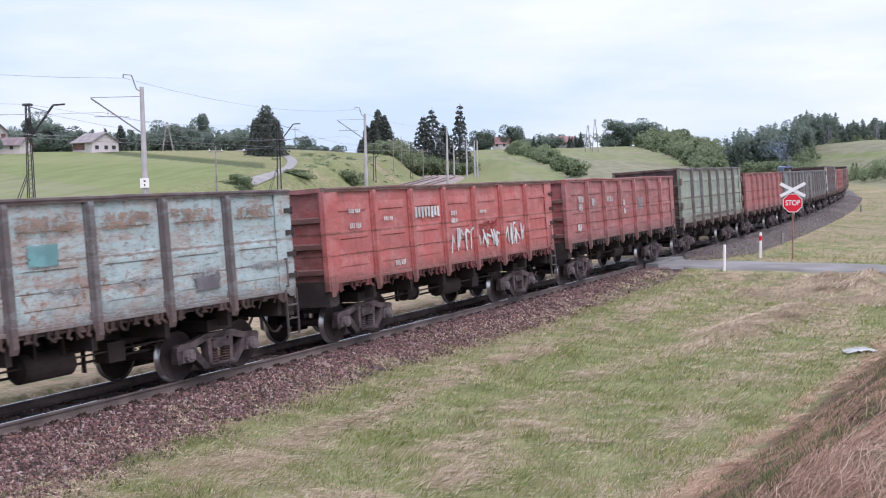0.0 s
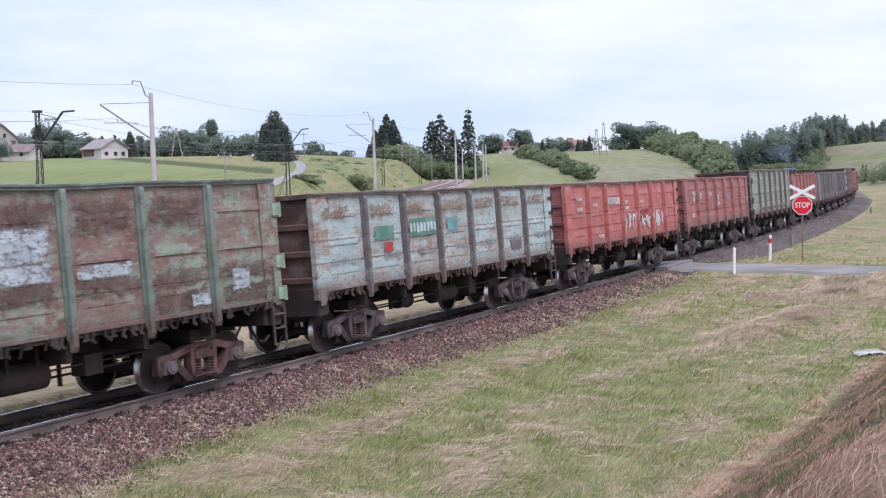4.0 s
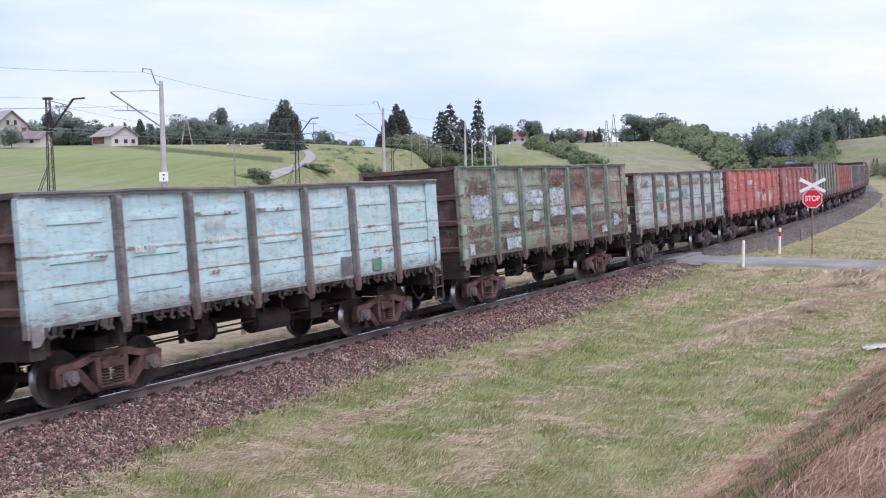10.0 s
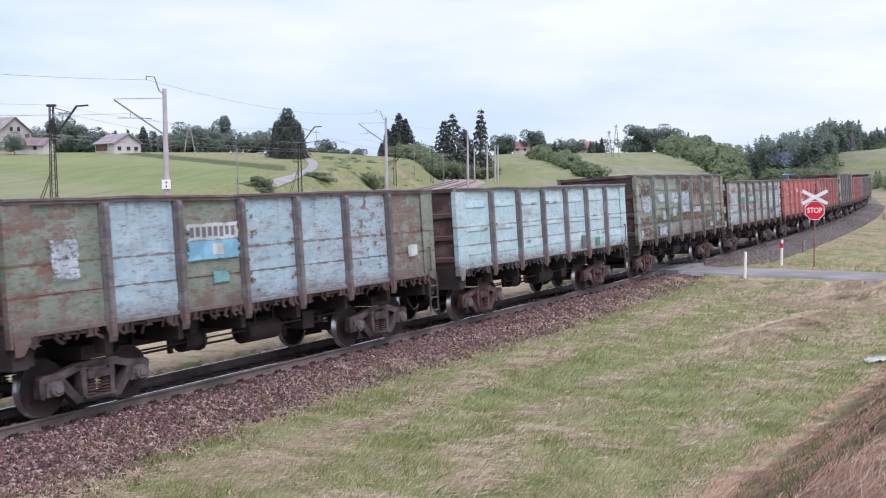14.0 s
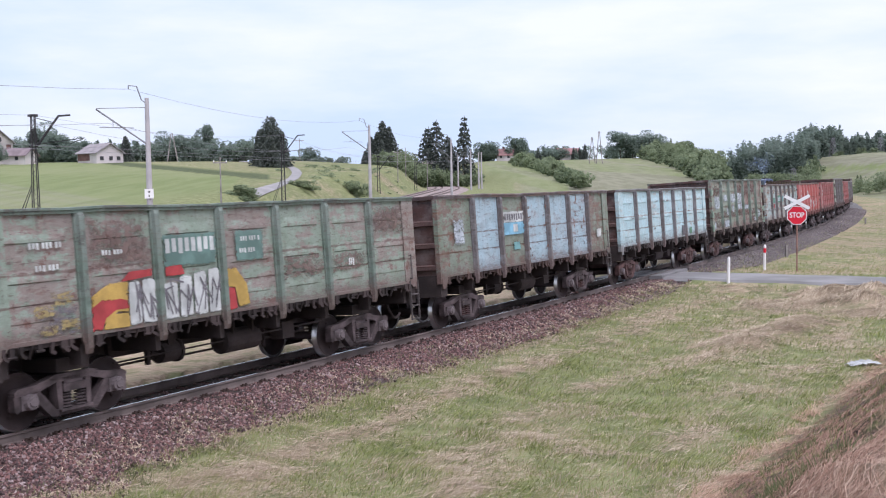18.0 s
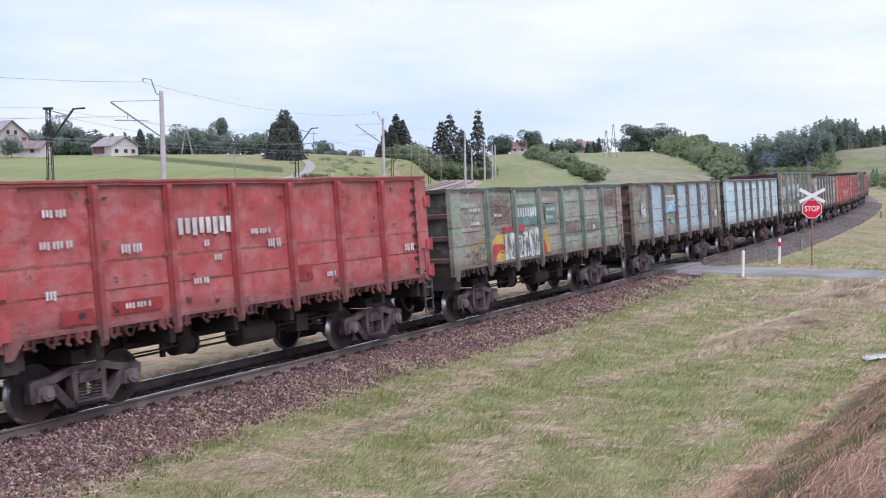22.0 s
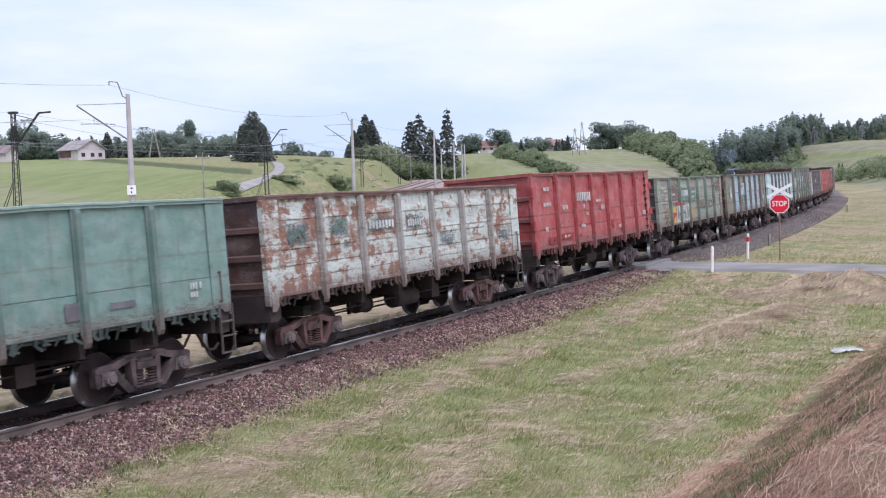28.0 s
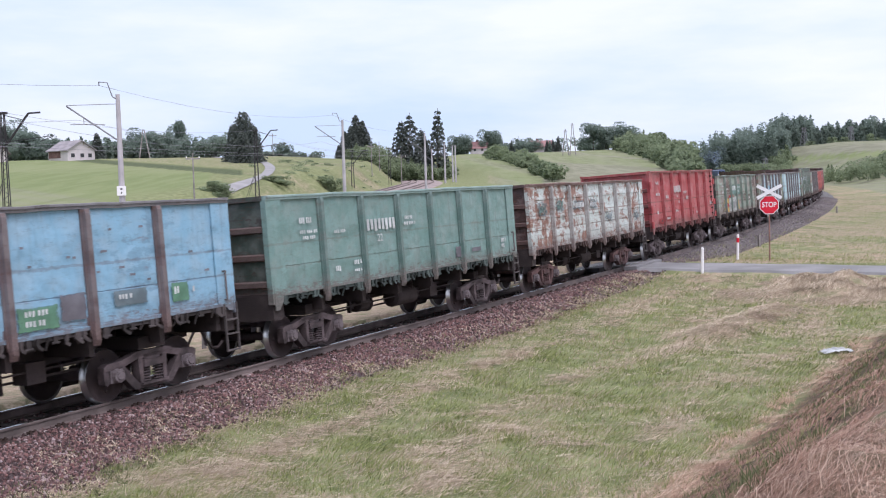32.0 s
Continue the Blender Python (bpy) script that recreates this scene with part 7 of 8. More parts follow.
for i in range(16):
    rr = random.Random(i)
    x, z = rr.uniform(-6.0, 5.4), rr.choice((1.55, 1.75, 2.05, 2.3, 3.05, 3.15))
    if min(abs(x - p) for p in POSTS) > 0.3 and min(abs(x + 0.6 - p) for p in POSTS) > 0.12:
        patch(-6, x, x + rr.uniform(0.25, 0.6), z, z + rr.uniform(0.06, 0.16), "rust", "rust_patch", 0.05, i, "rust breaking through the paint")
# sea-green wagon
letters(-7, -2.42, 2.60, 0.27, [0.175] * 8)
cu22 = bpy.data.curves.new("lettering", "FONT")
cu22.body, cu22.size, cu22.extrude = "22", 0.26, 0.001
small_print(-7, [(-5.2, 2.9, 8, 0.13), (-5.2, 2.68, 10, 0.07), (-5.1, 2.55, 7, 0.07), (-3.85, 2.62, 8, 0.07), (-0.55, 2.8, 6, 0.08), (-0.6, 2.65, 9, 0.08), (-3.9, 1.75, 4, 0.12), (-3.1, 1.85, 5, 0.10), (-3.1, 1.68, 5, 0.06), (5.2, 1.85, 5, 0.12), (5.2, 1.7, 4, 0.1)])
text22 = new("lettering", cu22)
me22 = bpy.data.meshes.new_from_object(text22.evaluated_get(bpy.context.evaluated_depsgraph_get()))
bpy.data.objects.remove(text22)
me22.materials.clear()
put("lettering", me22, INK["white"][0], train[-7], pose(-1.95, -WIDE - 0.046, 2.32, 90, 0, 0))
patch(-7, 2.2, 2.55, 1.62, 1.9, "grey", "paint_patch", 0.02, 2, "grey primer patch")
patch(-7, 3.2, 3.8, 1.72, 1.8, "grey", "paint_patch", 0.02, 3)
# sky-blue wagon
patch(-8, 1.0, 1.85, 1.55, 1.92, "green", "paint_patch", 0.02, 1, "green repainted patch")
small_print(-8, [(1.15, 1.78, 7, 0.09), (1.15, 1.62, 6, 0.09), (3.2, 1.85, 5, 0.08), (4.6, 1.8, 2, 0.14), (5.1, 1.8, 1, 0.1)])
patch(-8, 1.9, 2.45, 1.62, 2.05, "grey", "paint_patch", 0.02, 2, "grey primer patch")
patch(-8, 3.1, 3.9, 1.75, 1.98, "slate", "paint_patch", 0.03, 3)
patch(-8, 4.55, 5.0, 1.66, 2.0, "green", "paint_patch", 0.02, 4)
for i in range(14):
    rr = random.Random(40 + i)
    x = rr.uniform(1.0, 5.6)
    z = rr.uniform(2.1, 3.2)
    patch(-8, x, x + rr.uniform(0.05, 0.16), z, z + 0.025, "grey", "scratch", 0.01, i, "short dark scratch")
# pale blue wagon
patch(-2, 2.05, 2.45, 1.5, 1.9, "grey", "paint_patch", 0.02, 1, "grey primer patch")
patch(-2, 3.3, 3.6, 1.55, 1.75, "green", "paint_patch", 0.05, 2, "green smudge")
small_print(-2, [(-4.0, 2.45, 8, 0.1), (-2.2, 2.75, 9, 0.16), (-2.2, 2.5, 7, 0.1), (0.95, 2.2, 6, 0.1)])
for i in range(12):
    rr = random.Random(70 + i)
    x, z = rr.uniform(-5.8, 5.4), rr.choice((1.92, 2.43, 2.5, 3.02))
    patch(-2, x, x + rr.uniform(0.2, 0.6), z, z + 0.04, "rust", "rust_patch", 0.025, i, "streak of orange rust")
# turquoise-grey wagon
for x0, x1, z0, z1, ink in ((-2.42, -1.0, 2.42, 2.82, "deepgreen"), (-3.95, -3.1, 2.42, 2.70, "deepgreen"), (-0.45, 0.15, 2.46, 2.78, "bluegreen"), (-3.55, -3.2, 2.12, 2.3, "red")):
    patch(0, x0, x1, z0, z1, ink, "paint_patch", 0.03, 2, "rubbed dark green patch")
letters(0, -2.38, 2.5, 0.22, [0.17] * 8, "pale")
for i in range(7):
    rr = random.Random(300 + i)
    a, b = EDGES[i] + 0.15, EDGES[i + 1] - 0.15
    patch(0, a, b - rr.uniform(0, 0.6), 2.95, 3.25, "orange", "rust_patch", 0.03, i, "rust breaking through the paint")
    patch(0, a + rr.uniform(0, 0.6), b, 1.95, 2.1, "ash", "bare_band", 0.03, i, "grimy rubbed band")
patch(0, 3.3, 4.0, 1.72, 2.0, "grey", "paint_patch", 0.03, 3, "grey primer patch")

# faded red wagon
letters(1, -2.42, 2.72, 0.26, [0.165] * 8)
small_print(1, [(-5.4, 2.95, 7, 0.09), (-5.4, 2.6, 8, 0.12), (-3.9, 2.72, 6, 0.09), (-0.5, 2.7, 5, 0.12), (-0.5, 2.5, 5, 0.12), (1.2, 2.7, 6, 0.08), (-3.5, 1.62, 7, 0.12)])
for i, gx in enumerate((-0.65, 1.0, 2.75)):
    scrawl(1, gx, gx + 1.3, 1.7, 2.35 - 0.1 * (i == 1), "white", 30 + i, 7, 0.06)
patch(1, 1.0, 2.35, 2.05, 2.5, "darkred", "bare_patch", 0.03, 2, "dark red rubbed patch")
# maroon wagon
small_print(2, [(-5.2, 2.75, 7, 0.2), (-5.2, 2.5, 5, 0.2), (-3.9, 2.6, 5, 0.25), (-2.3, 2.7, 9, 0.18), (-0.5, 2.5, 4, 0.22), (-0.5, 2.2, 4, 0.2), (-5.4, 1.8, 5, 0.22)])
patch(2, 1.2, 1.9, 2.3, 2.75, "ash", "rubbed_patch", 0.08, 1, "pale rubbed patch")
patch(3, -5.6, 5.6, 1.6, 1.7, "mauve", "bare_band", 0.03, 1)

# ---- the locomotive and its exhaust ----
MAT_LOCO = plain("locomotive_blue", (0.16, 0.20, 0.33), 0.4, 0, 0.15, 2, 0.05)
MAT_GLASS = plain("cab_glass", (0.03, 0.035, 0.04), 0.1, 0, 0.1, 2, 0)


def build_locomotive():
    ob = thing("locomotive", "blue diesel locomotive with pale stripe and dark roof", "locomotive", track_pose(354.5, 4.3))
    outline = [(-1.48, 1.25), (1.48, 1.25), (1.48, 3.5), (1.25, 4.2), (0.6, 4.55), (-0.6, 4.55), (-1.25, 4.2), (-1.48, 3.5)]
    body = Shape()
    n = len(outline)
    for x in (-8.5, 8.5):
        body.v += [(x, y, z) for y, z in outline]
    body.f += [tuple(range(n)), tuple(range(2 * n - 1, n - 1, -1))] + [(i, i + n, (i + 1) % n + n, (i + 1) % n) for i in range(n)]
    shell = put("body", body.mesh("body"), MAT_LOCO, ob)
    put("stripe", Shape().box(-8.52, 8.52, -1.5, -1.483, 2.4, 3.0).box(-8.53, -8.503, -1.3, 1.3, 2.4, 3.0).mesh("stripe"), MAT_SIGN_WHITE, shell, None, "pale stripe")
    put("windscreen", Shape().box(-8.54, -8.505, -1.1, -0.1, 3.2, 3.9).box(-8.54, -8.505, 0.1, 1.1, 3.2, 3.9).mesh("windscreen"), MAT_GLASS, shell)
    put("roof_hatch", Shape().box(-3.5, 4.5, -0.55, 0.55, 4.52, 4.75).tube((1.0, 0, 4.7), (1.0, 0, 5.0), 0.3, n=10).mesh("roof_hatch"), MAT_STEEL_DARK, shell)
    put("underframe", Shape().box(-8.2, 8.2, -1.3, 1.3, 0.85, 1.25).box(-1.8, 1.8, -1.25, 1.25, 0.35, 0.9).mesh("underframe"), MAT_UNDER, ob)
    for x in (-4.3, 4.3):
        bg = put("bogie", Shape().box(-2.2, 2.2, -1.15, -1.0, 0.45, 0.85).box(-2.2, 2.2, 1.0, 1.15, 0.45, 0.85).box(-0.3, 0.3, -1.1, 1.1, 0.5, 0.8).mesh("bogie"), MAT_UNDER, ob, Matrix.Translation((x, 0, 0)))
        for a in (-1.85, 0, 1.85):
            put("wheelset", shape("wheelset", wheelset_mesh), MAT_WHEEL, bg, Matrix.Translation((a, 0, 0.4785)))
    return ob


locomotive = build_locomotive()


def smoke_material():
    m, nt, b = material("exhaust_haze")
    tr = nt.nodes.new("ShaderNodeBsdfTransparent")
    b.inputs["Base Color"].default_value = (0.45, 0.56, 0.76, 1)
    b.inputs["Roughness"].default_value, b.inputs["Specular IOR Level"].default_value = 1.0, 0.0
    mix = nt.nodes.new("ShaderNodeMixShader")
    n = step(nt, noise_at(nt, coords(nt), 1.4, 4), 0.4, 0.75)
    nt.links.new(math_of(nt, "MULTIPLY", n, 0.13), mix.inputs[0])
    nt.links.new(tr.outputs[0], mix.inputs[1])
    nt.links.new(b.outputs[0], mix.inputs[2])
    nt.links.new(mix.outputs[0], nt.nodes["Material Output"].inputs["Surface"])
    return m


def build_smoke():
    ob = thing("exhaust_smoke", "thin bluish diesel smoke trailing over the locomotive", "smoke", track_pose(354.5, 4.3))
    mat = smoke_material()
    bm = bmesh.new()
    bmesh.ops.create_icosphere(bm, subdivisions=3, radius=1.0)
    me = bpy.data.meshes.new("smoke_puff")
    bm.to_mesh(me)
    bm.free()
    me.polygons.foreach_set("use_smooth", [True] * len(me.polygons))
    rng = random.Random(6)
    for i in range(7):
        u = (i + 0.5 * rng.random()) / 7
        r = 0.7 + 3.4 * u
        puff = put("smoke_puff", me, mat, ob, pose(1.0 - 18 * u + rng.gauss(0, 1.5 * u), 6.0 * u + rng.gauss(0, 2.2 * u), 5.2 + 7.5 * u ** 0.8 + rng.gauss(0, 1.6 * u)) @ Matrix.Diagonal((r * 1.2, r, r * 0.8, 1)))
        puff.visible_shadow = False
    return ob


smoke = build_smoke()


# ---- grass and straw in the foreground ----
def grass_material():
    """Green blades in lusher and paler drifts, every few blades withered."""
    m, nt, b = material("grass_blades")
    rnd = nt.nodes.new("ShaderNodeNewGeometry").outputs["Random Per Island"]
    v = coords(nt)
    drift = math_of(nt, "ADD", noise_at(nt, v, 0.55, 4, 0.6), math_of(nt, "MULTIPLY", math_of(nt, "SUBTRACT", noise_at(nt, v, 2.6, 4, 0.6), 0.5), 0.8))
    c = mixed(nt, math_of(nt, "MULTIPLY", rnd, 1.2), (0.105, 0.140, 0.044), (0.390, 0.425, 0.165))
    c = mixed(nt, math_of(nt, "MULTIPLY", step(nt, drift, 0.44, 0.62), 0.5), c, (0.46, 0.42, 0.215))
    dead = step(nt, math_of(nt, "ADD", rnd, math_of(nt, "MULTIPLY", math_of(nt, "SUBTRACT", drift, 0.5), 1.4)), 0.73, 0.87)
    c = mixed(nt, dead, c, (0.56, 0.465, 0.375))
    nt.links.new(c, b.inputs["Base Color"])
    b.inputs["Roughness"].default_value, b.inputs["Specular IOR Level"].default_value = 0.8, 0.2
    tr, mix = nt.nodes.new("ShaderNodeBsdfTranslucent"), nt.nodes.new("ShaderNodeMixShader")
    nt.links.new(c, tr.inputs["Color"])
    mix.inputs[0].default_value = 0.45
    nt.links.new(b.outputs[0], mix.inputs[1])
    nt.links.new(tr.outputs[0], mix.inputs[2])
    nt.links.new(mix.outputs[0], nt.nodes["Material Output"].inputs["Surface"])
    return m


MAT_BLADE = grass_material()
MAT_WEED = leaf_material("weed_leaves", (0.065, 0.085, 0.038), (0.20, 0.215, 0.105), 0.4)


def stalk_material(name, dark, mid, light):
    m, nt, b = material(name)
    ramp = nt.nodes.new("ShaderNodeValToRGB")
    ramp.color_ramp.elements[0].color, ramp.color_ramp.elements[1].color = (*dark, 1), (*light, 1)
    ramp.color_ramp.elements.new(0.55).color = (*mid, 1)
    nt.links.new(nt.nodes.new("ShaderNodeNewGeometry").outputs["Random Per Island"], ramp.inputs["Fac"])
    c = mixed(nt, math_of(nt, "MULTIPLY", step(nt, noise_at(nt, coords(nt), 1.7, 4, 0.6), 0.42, 0.62), 0.3), ramp.outputs["Color"], mid)
    nt.links.new(c, b.inputs["Base Color"])
    b.inputs["Roughness"].default_value, b.inputs["Specular IOR Level"].default_value = 0.7, 0.3
    return m


MAT_DRY = stalk_material("tangled_dry_stalks", (0.085, 0.042, 0.03), (0.345, 0.205, 0.145), (0.74, 0.57, 0.45))
MAT_RIM = stalk_material("golden_dry_stalks", (0.20, 0.115, 0.072), (0.49, 0.325, 0.225), (0.74, 0.56, 0.42))
MAT_STRAW = stalk_material("cut_straw", (0.17, 0.115, 0.075), (0.47, 0.37, 0.265), (0.76, 0.65, 0.51))


def in_view(rng, n, r0, r1, b0=-24.5, b1=24.5):
    """Places spread over the foreground, thicker close by."""
    r = r0 * (r1 / r0) ** rng.random(n)
    b = np.radians(rng.uniform(b0, b1, n))
    return r * np.sin(b), r * np.cos(b), r


def off_road(x, y):
    s, lat = beside(x, y)
    d = -lat
    return s, d, ((d > verge(s)) | ((s > 34) & (d > 2.2))) & (np.abs(s - road_s(d)) > 2.15)


def build_blades():
    rng = np.random.default_rng(11)
    x, y, r = in_view(rng, 520000, 9.0, 75.0)
    fx, fy, fr = in_view(rng, 26000, 72.0, 150.0, 8)
    x, y, r = np.concatenate([x, fx]), np.concatenate([y, fy]), np.concatenate([r, fr])
    s, d, ok = off_road(x, y)
    dry = dryness(x, y)
    ok &= rng.random(len(x)) > 0.85 * np.clip(dry, 0, 1) ** 1.4
    ok &= (d < 10.0 + 0.05 * s) | (s > 26) | (rng.random(len(x)) < 0.10)
    thin = np.where(s > 34, 1.0, 0.10 + 0.90 * ease(d - verge(s), 0.0, 1.0))
    ok &= rng.random(len(x)) < thin * (1 - 0.6 * ease(r, 42, 60))
    ok &= ripples(x, y, 1.1) + ripples(x + 9, y + 4, 0.33) * 0.7 > rng.uniform(-2.6, 1.0, len(x))
    x, y, r = x[ok], y[ok], r[ok]
    n = len(x)
    z = lie_z(x, y)
    a = rng.uniform(0, 2 * np.pi, n)
    h = rng.uniform(0.035, 0.115, n) * (0.75 + 0.012 * r) * (1 + 0.6 * (ripples(x, y, 1.3) > 0.7))
    w = rng.uniform(0.003, 0.0068, n) * (0.7 + np.minimum(r, 38) / 20)
    lean = (rng.normal(0, 0.55, (n, 2)) + np.stack([0.6 + 0.4 * ripples(x, y, 1.4), 0.3 * ripples(x + 4, y, 1.1)], -1)) * h[:, None]
    base = np.stack([x, y, z - 0.01], -1)
    side = np.stack([np.cos(a) * w, np.sin(a) * w, np.zeros(n)], -1)
    tip = base + np.stack([lean[:, 0], lean[:, 1], h], -1)
    v = np.stack([base - side, base + side, tip], 1).reshape(-1, 3)
    ob = new("grass", big_mesh("grass", v, np.arange(len(v)).reshape(-1, 3), MAT_BLADE))
    tagged(ob, "short mown green grass with thin patches", "grass", kind="stuff")


def strips(x, y, z, a, length, w, rise, rng):
    """Bent stalks of three points each, lying over the ground."""
    n = len(x)
    d = np.stack([np.cos(a), np.sin(a), np.zeros(n)], -1)
    e = np.stack([-np.sin(a), np.cos(a), np.zeros(n)], -1) * w[:, None]
    p0 = np.stack([x, y, z], -1)
    p1 = p0 + d * (length * 0.5)[:, None] + np.stack([np.zeros(n), np.zeros(n), rise], -1)
    p2 = p0 + d * length[:, None] + e * rng.normal(0, 6, n)[:, None]
    p2[:, 2] = lie_z(p2[:, 0], p2[:, 1]) + rng.uniform(0.0, 0.04, n)
    mid = lie_z(p1[:, 0], p1[:, 1])
    p1[:, 2] = mid + rise
    v = np.stack([p0 - e, p0 + e, p1 + e, p1 - e, p2], 1).reshape(-1, 3)
    o = 5 * np.arange(n)[:, None]
    tri = np.concatenate([o + np.array([[0, 1, 2]]), o + np.array([[0, 2, 3]]), o + np.array([[3, 2, 4]])])
    return v, tri


def bundles(x, y, m, spread, rng, heading_, stray):
    """Loose bundles of stalks: m stalks round each place, running much the same way."""
    cx, cy = np.repeat(x, m) + rng.normal(0, spread, len(x) * m), np.repeat(y, m) + rng.normal(0, spread, len(x) * m)
    return cx, cy, np.repeat(heading_, m) + rng.normal(0, stray, len(x) * m)


def build_straw():
    rng = np.random.default_rng(12)
    x, y, r = in_view(rng, 300000, 9.0, 60.0)
    s, d, ok = off_road(x, y)
    dry = dryness(x, y)
    ok &= rng.random(len(x)) < 0.18 + 1.2 * np.clip(dry - 0.20, 0, 1) ** 1.2
    ok &= ripples(x + 3, y, 0.8) + 0.8 * ripples(x, y + 5, 0.27) > rng.uniform(-1.8, 1.8, len(x))
    ok &= d < 10.15 + 0.05 * s + 40 * (s > 26)
    x, y = x[ok], y[ok]
    a = 0.5 + 0.45 * ripples(x, y, 1.3) + 0.25 * ripples(x, y + 7, 0.45) + rng.normal(0, 0.62, len(x))
    bx, by, br = in_view(rng, 16000, 9.0, 48.0)
    bs, bd, bok = off_road(bx, by)
    bdry = dryness(bx, by)
    bok &= (bd < 10.1 + 0.05 * bs) & (bs < 33) & (rng.random(len(bx)) < 0.05 + 1.4 * np.clip(bdry - 0.25, 0, 1))
    bx, by = bx[bok], by[bok]
    qx, qy, qa = bundles(bx, by, 16, 0.09, rng, 0.45 + 0.4 * ripples(bx, by, 1.3) + rng.normal(0, 0.35, len(bx)), 0.28)
    # weeds and stalks that have crept over the shoulder of the ballast
    es = rng.uniform(-4, 33, 36000)
    ed = verge(es) + rng.normal(-0.05, 0.52, len(es))
    eh, ep = heading(es), track(es)
    ex, ey = ep[:, 0] + np.cos(eh) * ed, ep[:, 1] - np.sin(eh) * ed
    eok = (ed > 0.7) & (ripples(ex, ey, 0.6) > -0.1)
    ex, ey = ex[eok], ey[eok]
    loose = len(x)
    x, y, a = np.concatenate([x, qx, ex]), np.concatenate([y, qy, ey]), np.concatenate([a, qa, rng.uniform(0, 6.28, len(ex))])
    r, n = np.hypot(x, y), len(x)
    long_ = np.arange(n) >= loose
    a = a + np.pi * (rng.random(n) < 0.5)
    length = rng.uniform(0.07, 0.30, n) * np.where(long_, 1.7, 1.0)
    w = rng.uniform(0.0016, 0.0032, n) * (0.5 + r / 15)
    lift = 0.4 + dryness(x, y)
    v, f = strips(x, y, lie_z(x, y) + rng.uniform(0.0, 0.04, n) * lift, a, length, w, rng.uniform(0.0, 0.06, n) * lift, rng)
    ob = new("cut_straw", big_mesh("cut_straw", v, f, MAT_STRAW))
    tagged(ob, "dry cut straw lying in loose rows on the grass", "straw", kind="stuff")


def build_bank():
    """Long dry stalks laid along the rim of the bank, coarse hay on its top, the hay heap and the raked row."""
    rng = np.random.default_rng(13)
    x, y, r = in_view(rng, 9500, 4.5, 30.0, 4, 26)
    s, d, ok = off_road(x, y)
    up = d - 9.9 - 0.05 * s
    wave = 0.12 * ripples(x, y, 1.3) + 0.08 * ripples(x, y, 0.5)
    rim = np.exp(-((up - 0.22 - wave) / 0.19) ** 2)
    hay = ease(up + 1.5 * wave, 3.3 + 0.06 * np.clip(s + 2, -3, 8), 3.9) * (0.45 + 0.40 * ripples(x + 1, y, 0.6))
    ok &= (up > -0.1) & (s < 26) & (rng.random(len(x)) < np.maximum(0.75 * rim, 0.62 * hay) + 0.02)
    x, y, s, up = x[ok], y[ok], s[ok], up[ok]
    along = np.pi / 2 - heading(s)
    a = np.where(up < 1.2, along + 0.10 + 0.12 * ripples(x, y, 0.9), along + 0.1 + 0.6 * ripples(x, y, 0.45)) + rng.normal(0, np.where(up < 1.2, 0.12, 0.75), len(x))
    low = up < 1.2
    qx, qy, qa = bundles(x[low], y[low], 22, 0.075, rng, a[low], 0.22)
    tx, ty, ta = bundles(x[~low], y[~low], 22, 0.085, rng, a[~low], 0.5)
    hs, hd = 29.2 + rng.normal(0, 1.3, 30000), 8.9 + rng.normal(0, 2.2, 30000)
    hh, hp = heading(hs), track(hs)
    hx, hy = hp[:, 0] + np.cos(hh) * hd, hp[:, 1] - np.sin(hh) * hd
    hok = (ripples(hx, hy, 0.9) > -0.4) & (hd > 5) & (hs < 32)
    rs, rd = rng.uniform(14, 28, 90000), rng.uniform(5.2, 9.6, 90000)
    rok = rng.random(90000) < 0.20 * windrow(rs, rd)
    rh, rp = heading(rs), track(rs)
    rx, ry = rp[:, 0] + np.cos(rh) * rd, rp[:, 1] - np.sin(rh) * rd
    fx, fy = np.concatenate([hx[hok], rx[rok]]), np.concatenate([hy[hok], ry[rok]])
    fa = 0.45 + 0.5 * ripples(fx, fy, 0.9) + 0.3 * ripples(fx, fy + 3, 0.35) + rng.normal(0, 0.42, len(fx))
    for name, x, y, a, mat, label in (("dry_bank_grass", qx, qy, qa, MAT_RIM, "long golden dry grass combed along the rim of the bank"),
                                      ("tangled_hay", tx, ty, ta, MAT_DRY, "tangled reddish dry hay on top of the bank"), ("raked_hay", fx, fy, fa, MAT_STRAW, "bleached hay in a raked row and a low heap")):
        r, n = np.hypot(x, y), len(x)
        length = rng.uniform(0.16, 0.56, n) * np.where(rng.random(n) < 0.12, 1.7, 1.0) * (1.7 if name == "dry_bank_grass" else 0.75 if name == "tangled_hay" else 1.0)
        w = rng.uniform(0.0009, 0.0022, n) * (0.35 + r / 13) * (0.72 if name == "tangled_hay" else 1.0)
        v, f = strips(x, y, lie_z(x, y) + rng.uniform(0.0, 0.06, n), a, length, w, rng.uniform(0.0, 1.0, n) * (0.02 if name == "dry_bank_grass" else 0.065), rng)
        tagged(new(name, big_mesh(name, v, f, mat)), label, "dry grass" if name == "dry_bank_grass" else "hay", kind="stuff")


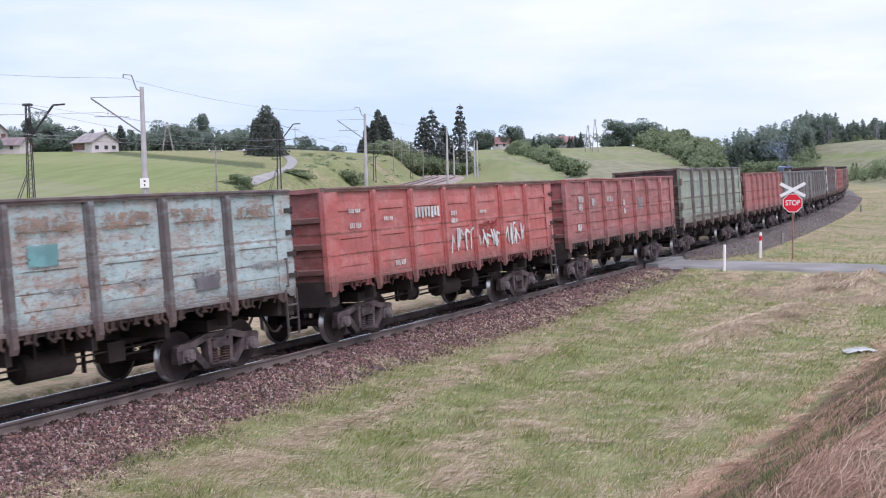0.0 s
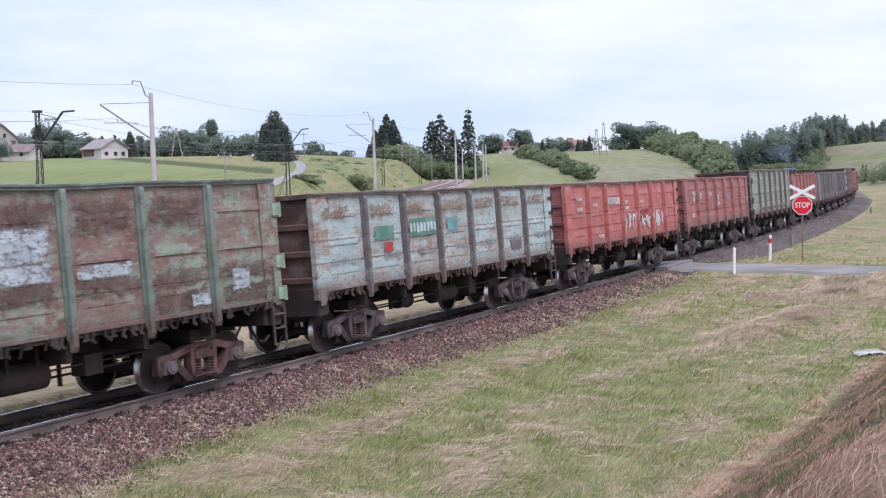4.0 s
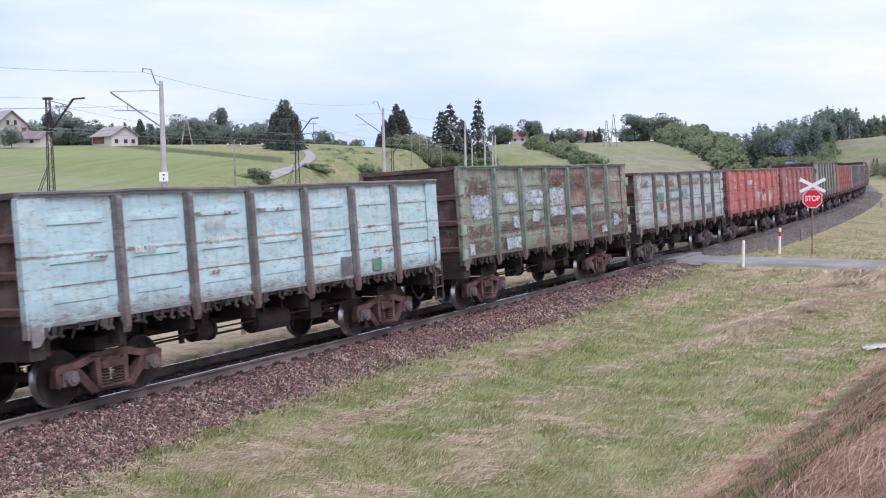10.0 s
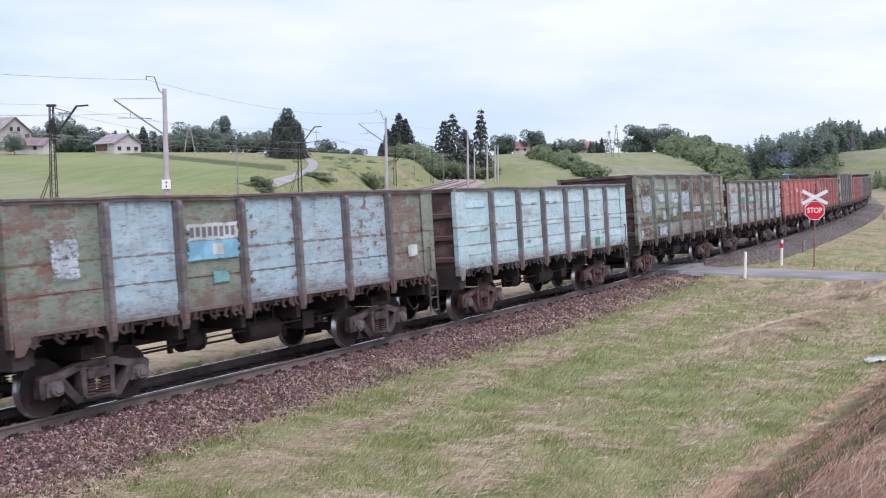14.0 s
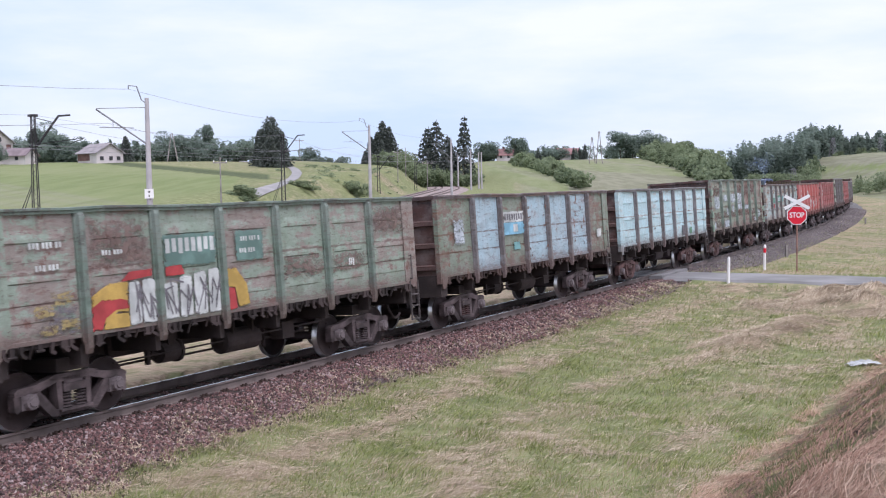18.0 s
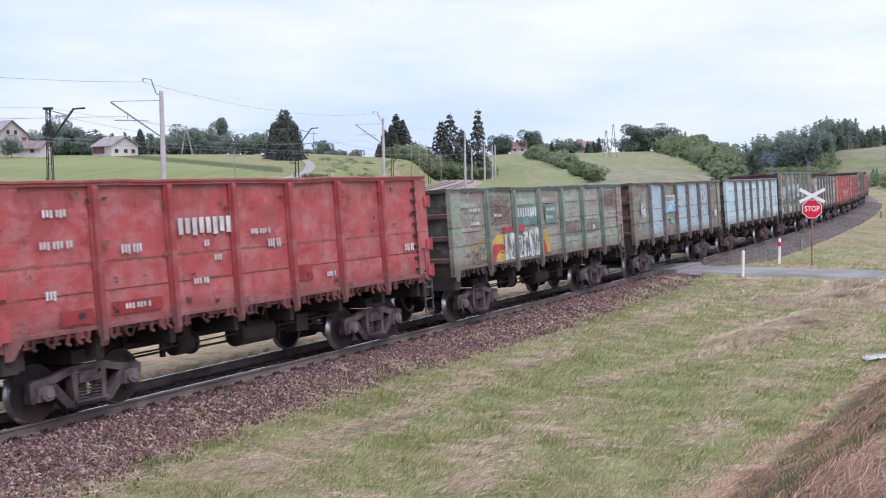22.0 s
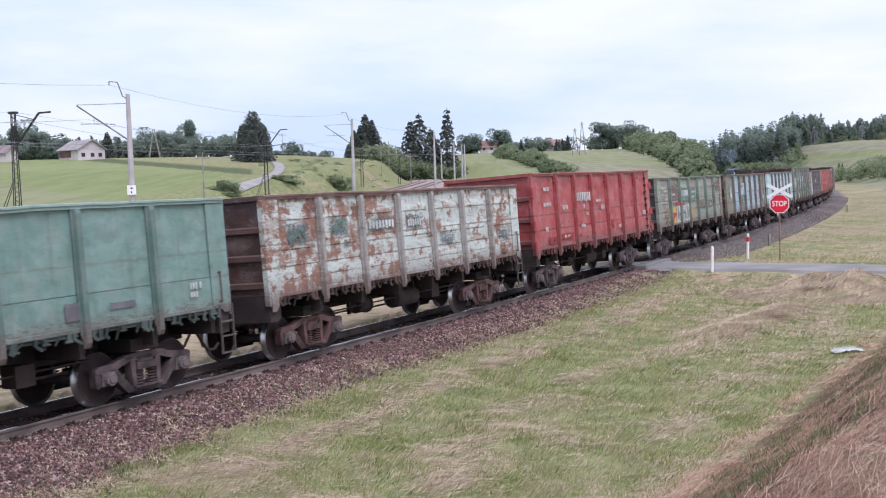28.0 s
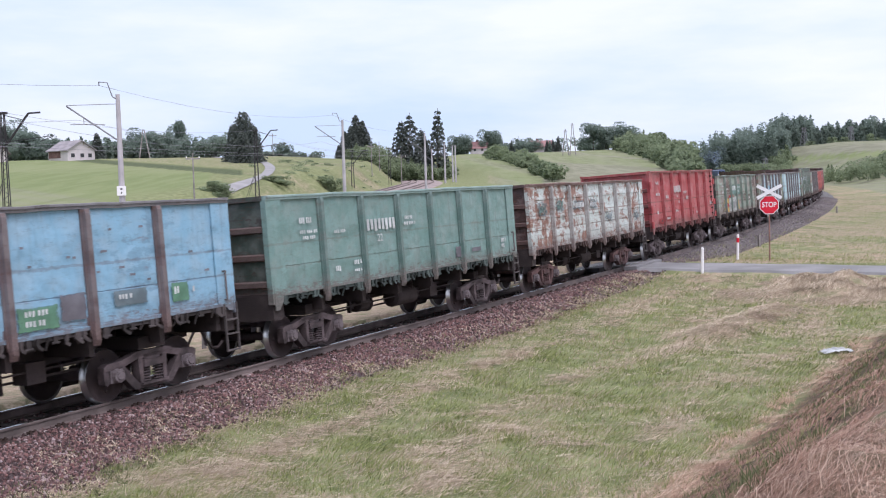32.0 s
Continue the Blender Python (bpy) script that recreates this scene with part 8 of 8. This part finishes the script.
def build_withered():
    """Short dead stems and dark litter between the rim of the bank and the straw on top."""
    rng = np.random.default_rng(17)
    x, y, r = in_view(rng, 260000, 5.0, 30.0, 6, 25)
    s, d, ok = off_road(x, y)
    up = d - 9.9 - 0.05 * s
    ok &= (up > 0.36) & (up < 3.9) & (s < 26) & (0.8 * ripples(x, y, 0.5) + 0.9 * ripples(x + 2, y + 1, 0.19) > rng.uniform(-1.0, 2.2, len(x)))
    x, y, r = x[ok], y[ok], r[ok]
    n = len(x)
    a = rng.uniform(0, 2 * np.pi, n)
    v, f = strips(x, y, ground_z(x, y) + rng.uniform(0.0, 0.04, n), a, rng.uniform(0.03, 0.16, n), rng.uniform(0.0012, 0.003, n) * (0.5 + r / 14), rng.uniform(0.0, 0.045, n), rng)
    ob = new("withered_weeds", big_mesh("withered_weeds", v, f, leaf_material("withered_stems", (0.095, 0.052, 0.04), (0.36, 0.225, 0.165), 0.1)))
    tagged(ob, "withered reddish-brown weeds and litter on the bank", "weeds", kind="stuff")


def build_tufts():
    """Green weeds at the ballast edge, on the bank and beyond the road."""
    rng = np.random.default_rng(14)
    x, y, r = in_view(rng, 240000, 6.0, 120.0)
    s, d, ok = off_road(x, y)
    patchy = ripples(x, y, 0.7) + ripples(x, y, 0.23) * 0.6
    edge = (d > verge(s) - 1.1) & (d < verge(s) + 0.9) & (s < 33) & (patchy > 0.1 + 1.1 * ease(verge(s) - d, 0.0, 1.1)) & (d > 0.7)
    bank = (d > 10.4 + 0.05 * s) & (d < 13.6 + 0.05 * s) & (s < 26) & (patchy > 0.62)
    ok = (edge | (ok & bank)) & (np.abs(s - road_s(d)) > 2.2)
    x, y, r, s = x[ok], y[ok], r[ok], s[ok]
    n = len(x)
    a = rng.uniform(0, 6.28, n)
    h = rng.uniform(0.04, 0.16, n)
    w = rng.uniform(0.004, 0.008, n) * (0.7 + r / 22)
    z = lie_z(x, y)
    base = np.stack([x, y, z - 0.02], -1)
    side = np.stack([np.cos(a) * w, np.sin(a) * w, np.zeros(n)], -1)
    tip = base + np.stack([rng.normal(0, 0.4, n) * h, rng.normal(0, 0.4, n) * h, h], -1)
    v = np.stack([base - side, base + side, tip], 1).reshape(-1, 3)
    ob = new("weeds", big_mesh("weeds", v, np.arange(len(v)).reshape(-1, 3), MAT_WEED))
    tagged(ob, "tufts of green weeds along the ballast and on the bank", "weeds", kind="stuff")


build_blades()
build_straw()
build_bank()
build_tufts()
build_withered()


# ---- what moves ----
def motions():
    for k, ob in train.items():
        walk(ob, [(t, track_pose(2.4565 + k * LENGTH + travelled(t))) for t in range(0, 33, 1)])
    for ob in (locomotive, smoke):
        walk(ob, [(t, track_pose(354.5 + travelled(t), 4.3)) for t in range(0, 33, 2)])
    for ob, k, x in WHEELS:
        home = ob.matrix_basis.translation.copy()
        walk(ob, [(i / 6, Matrix.Translation(home) @ Matrix.Rotation(travelled(i / 6) / 0.4785 + 0.7 * k + x, 4, "Y")) for i in range(0, 193)])


motions()
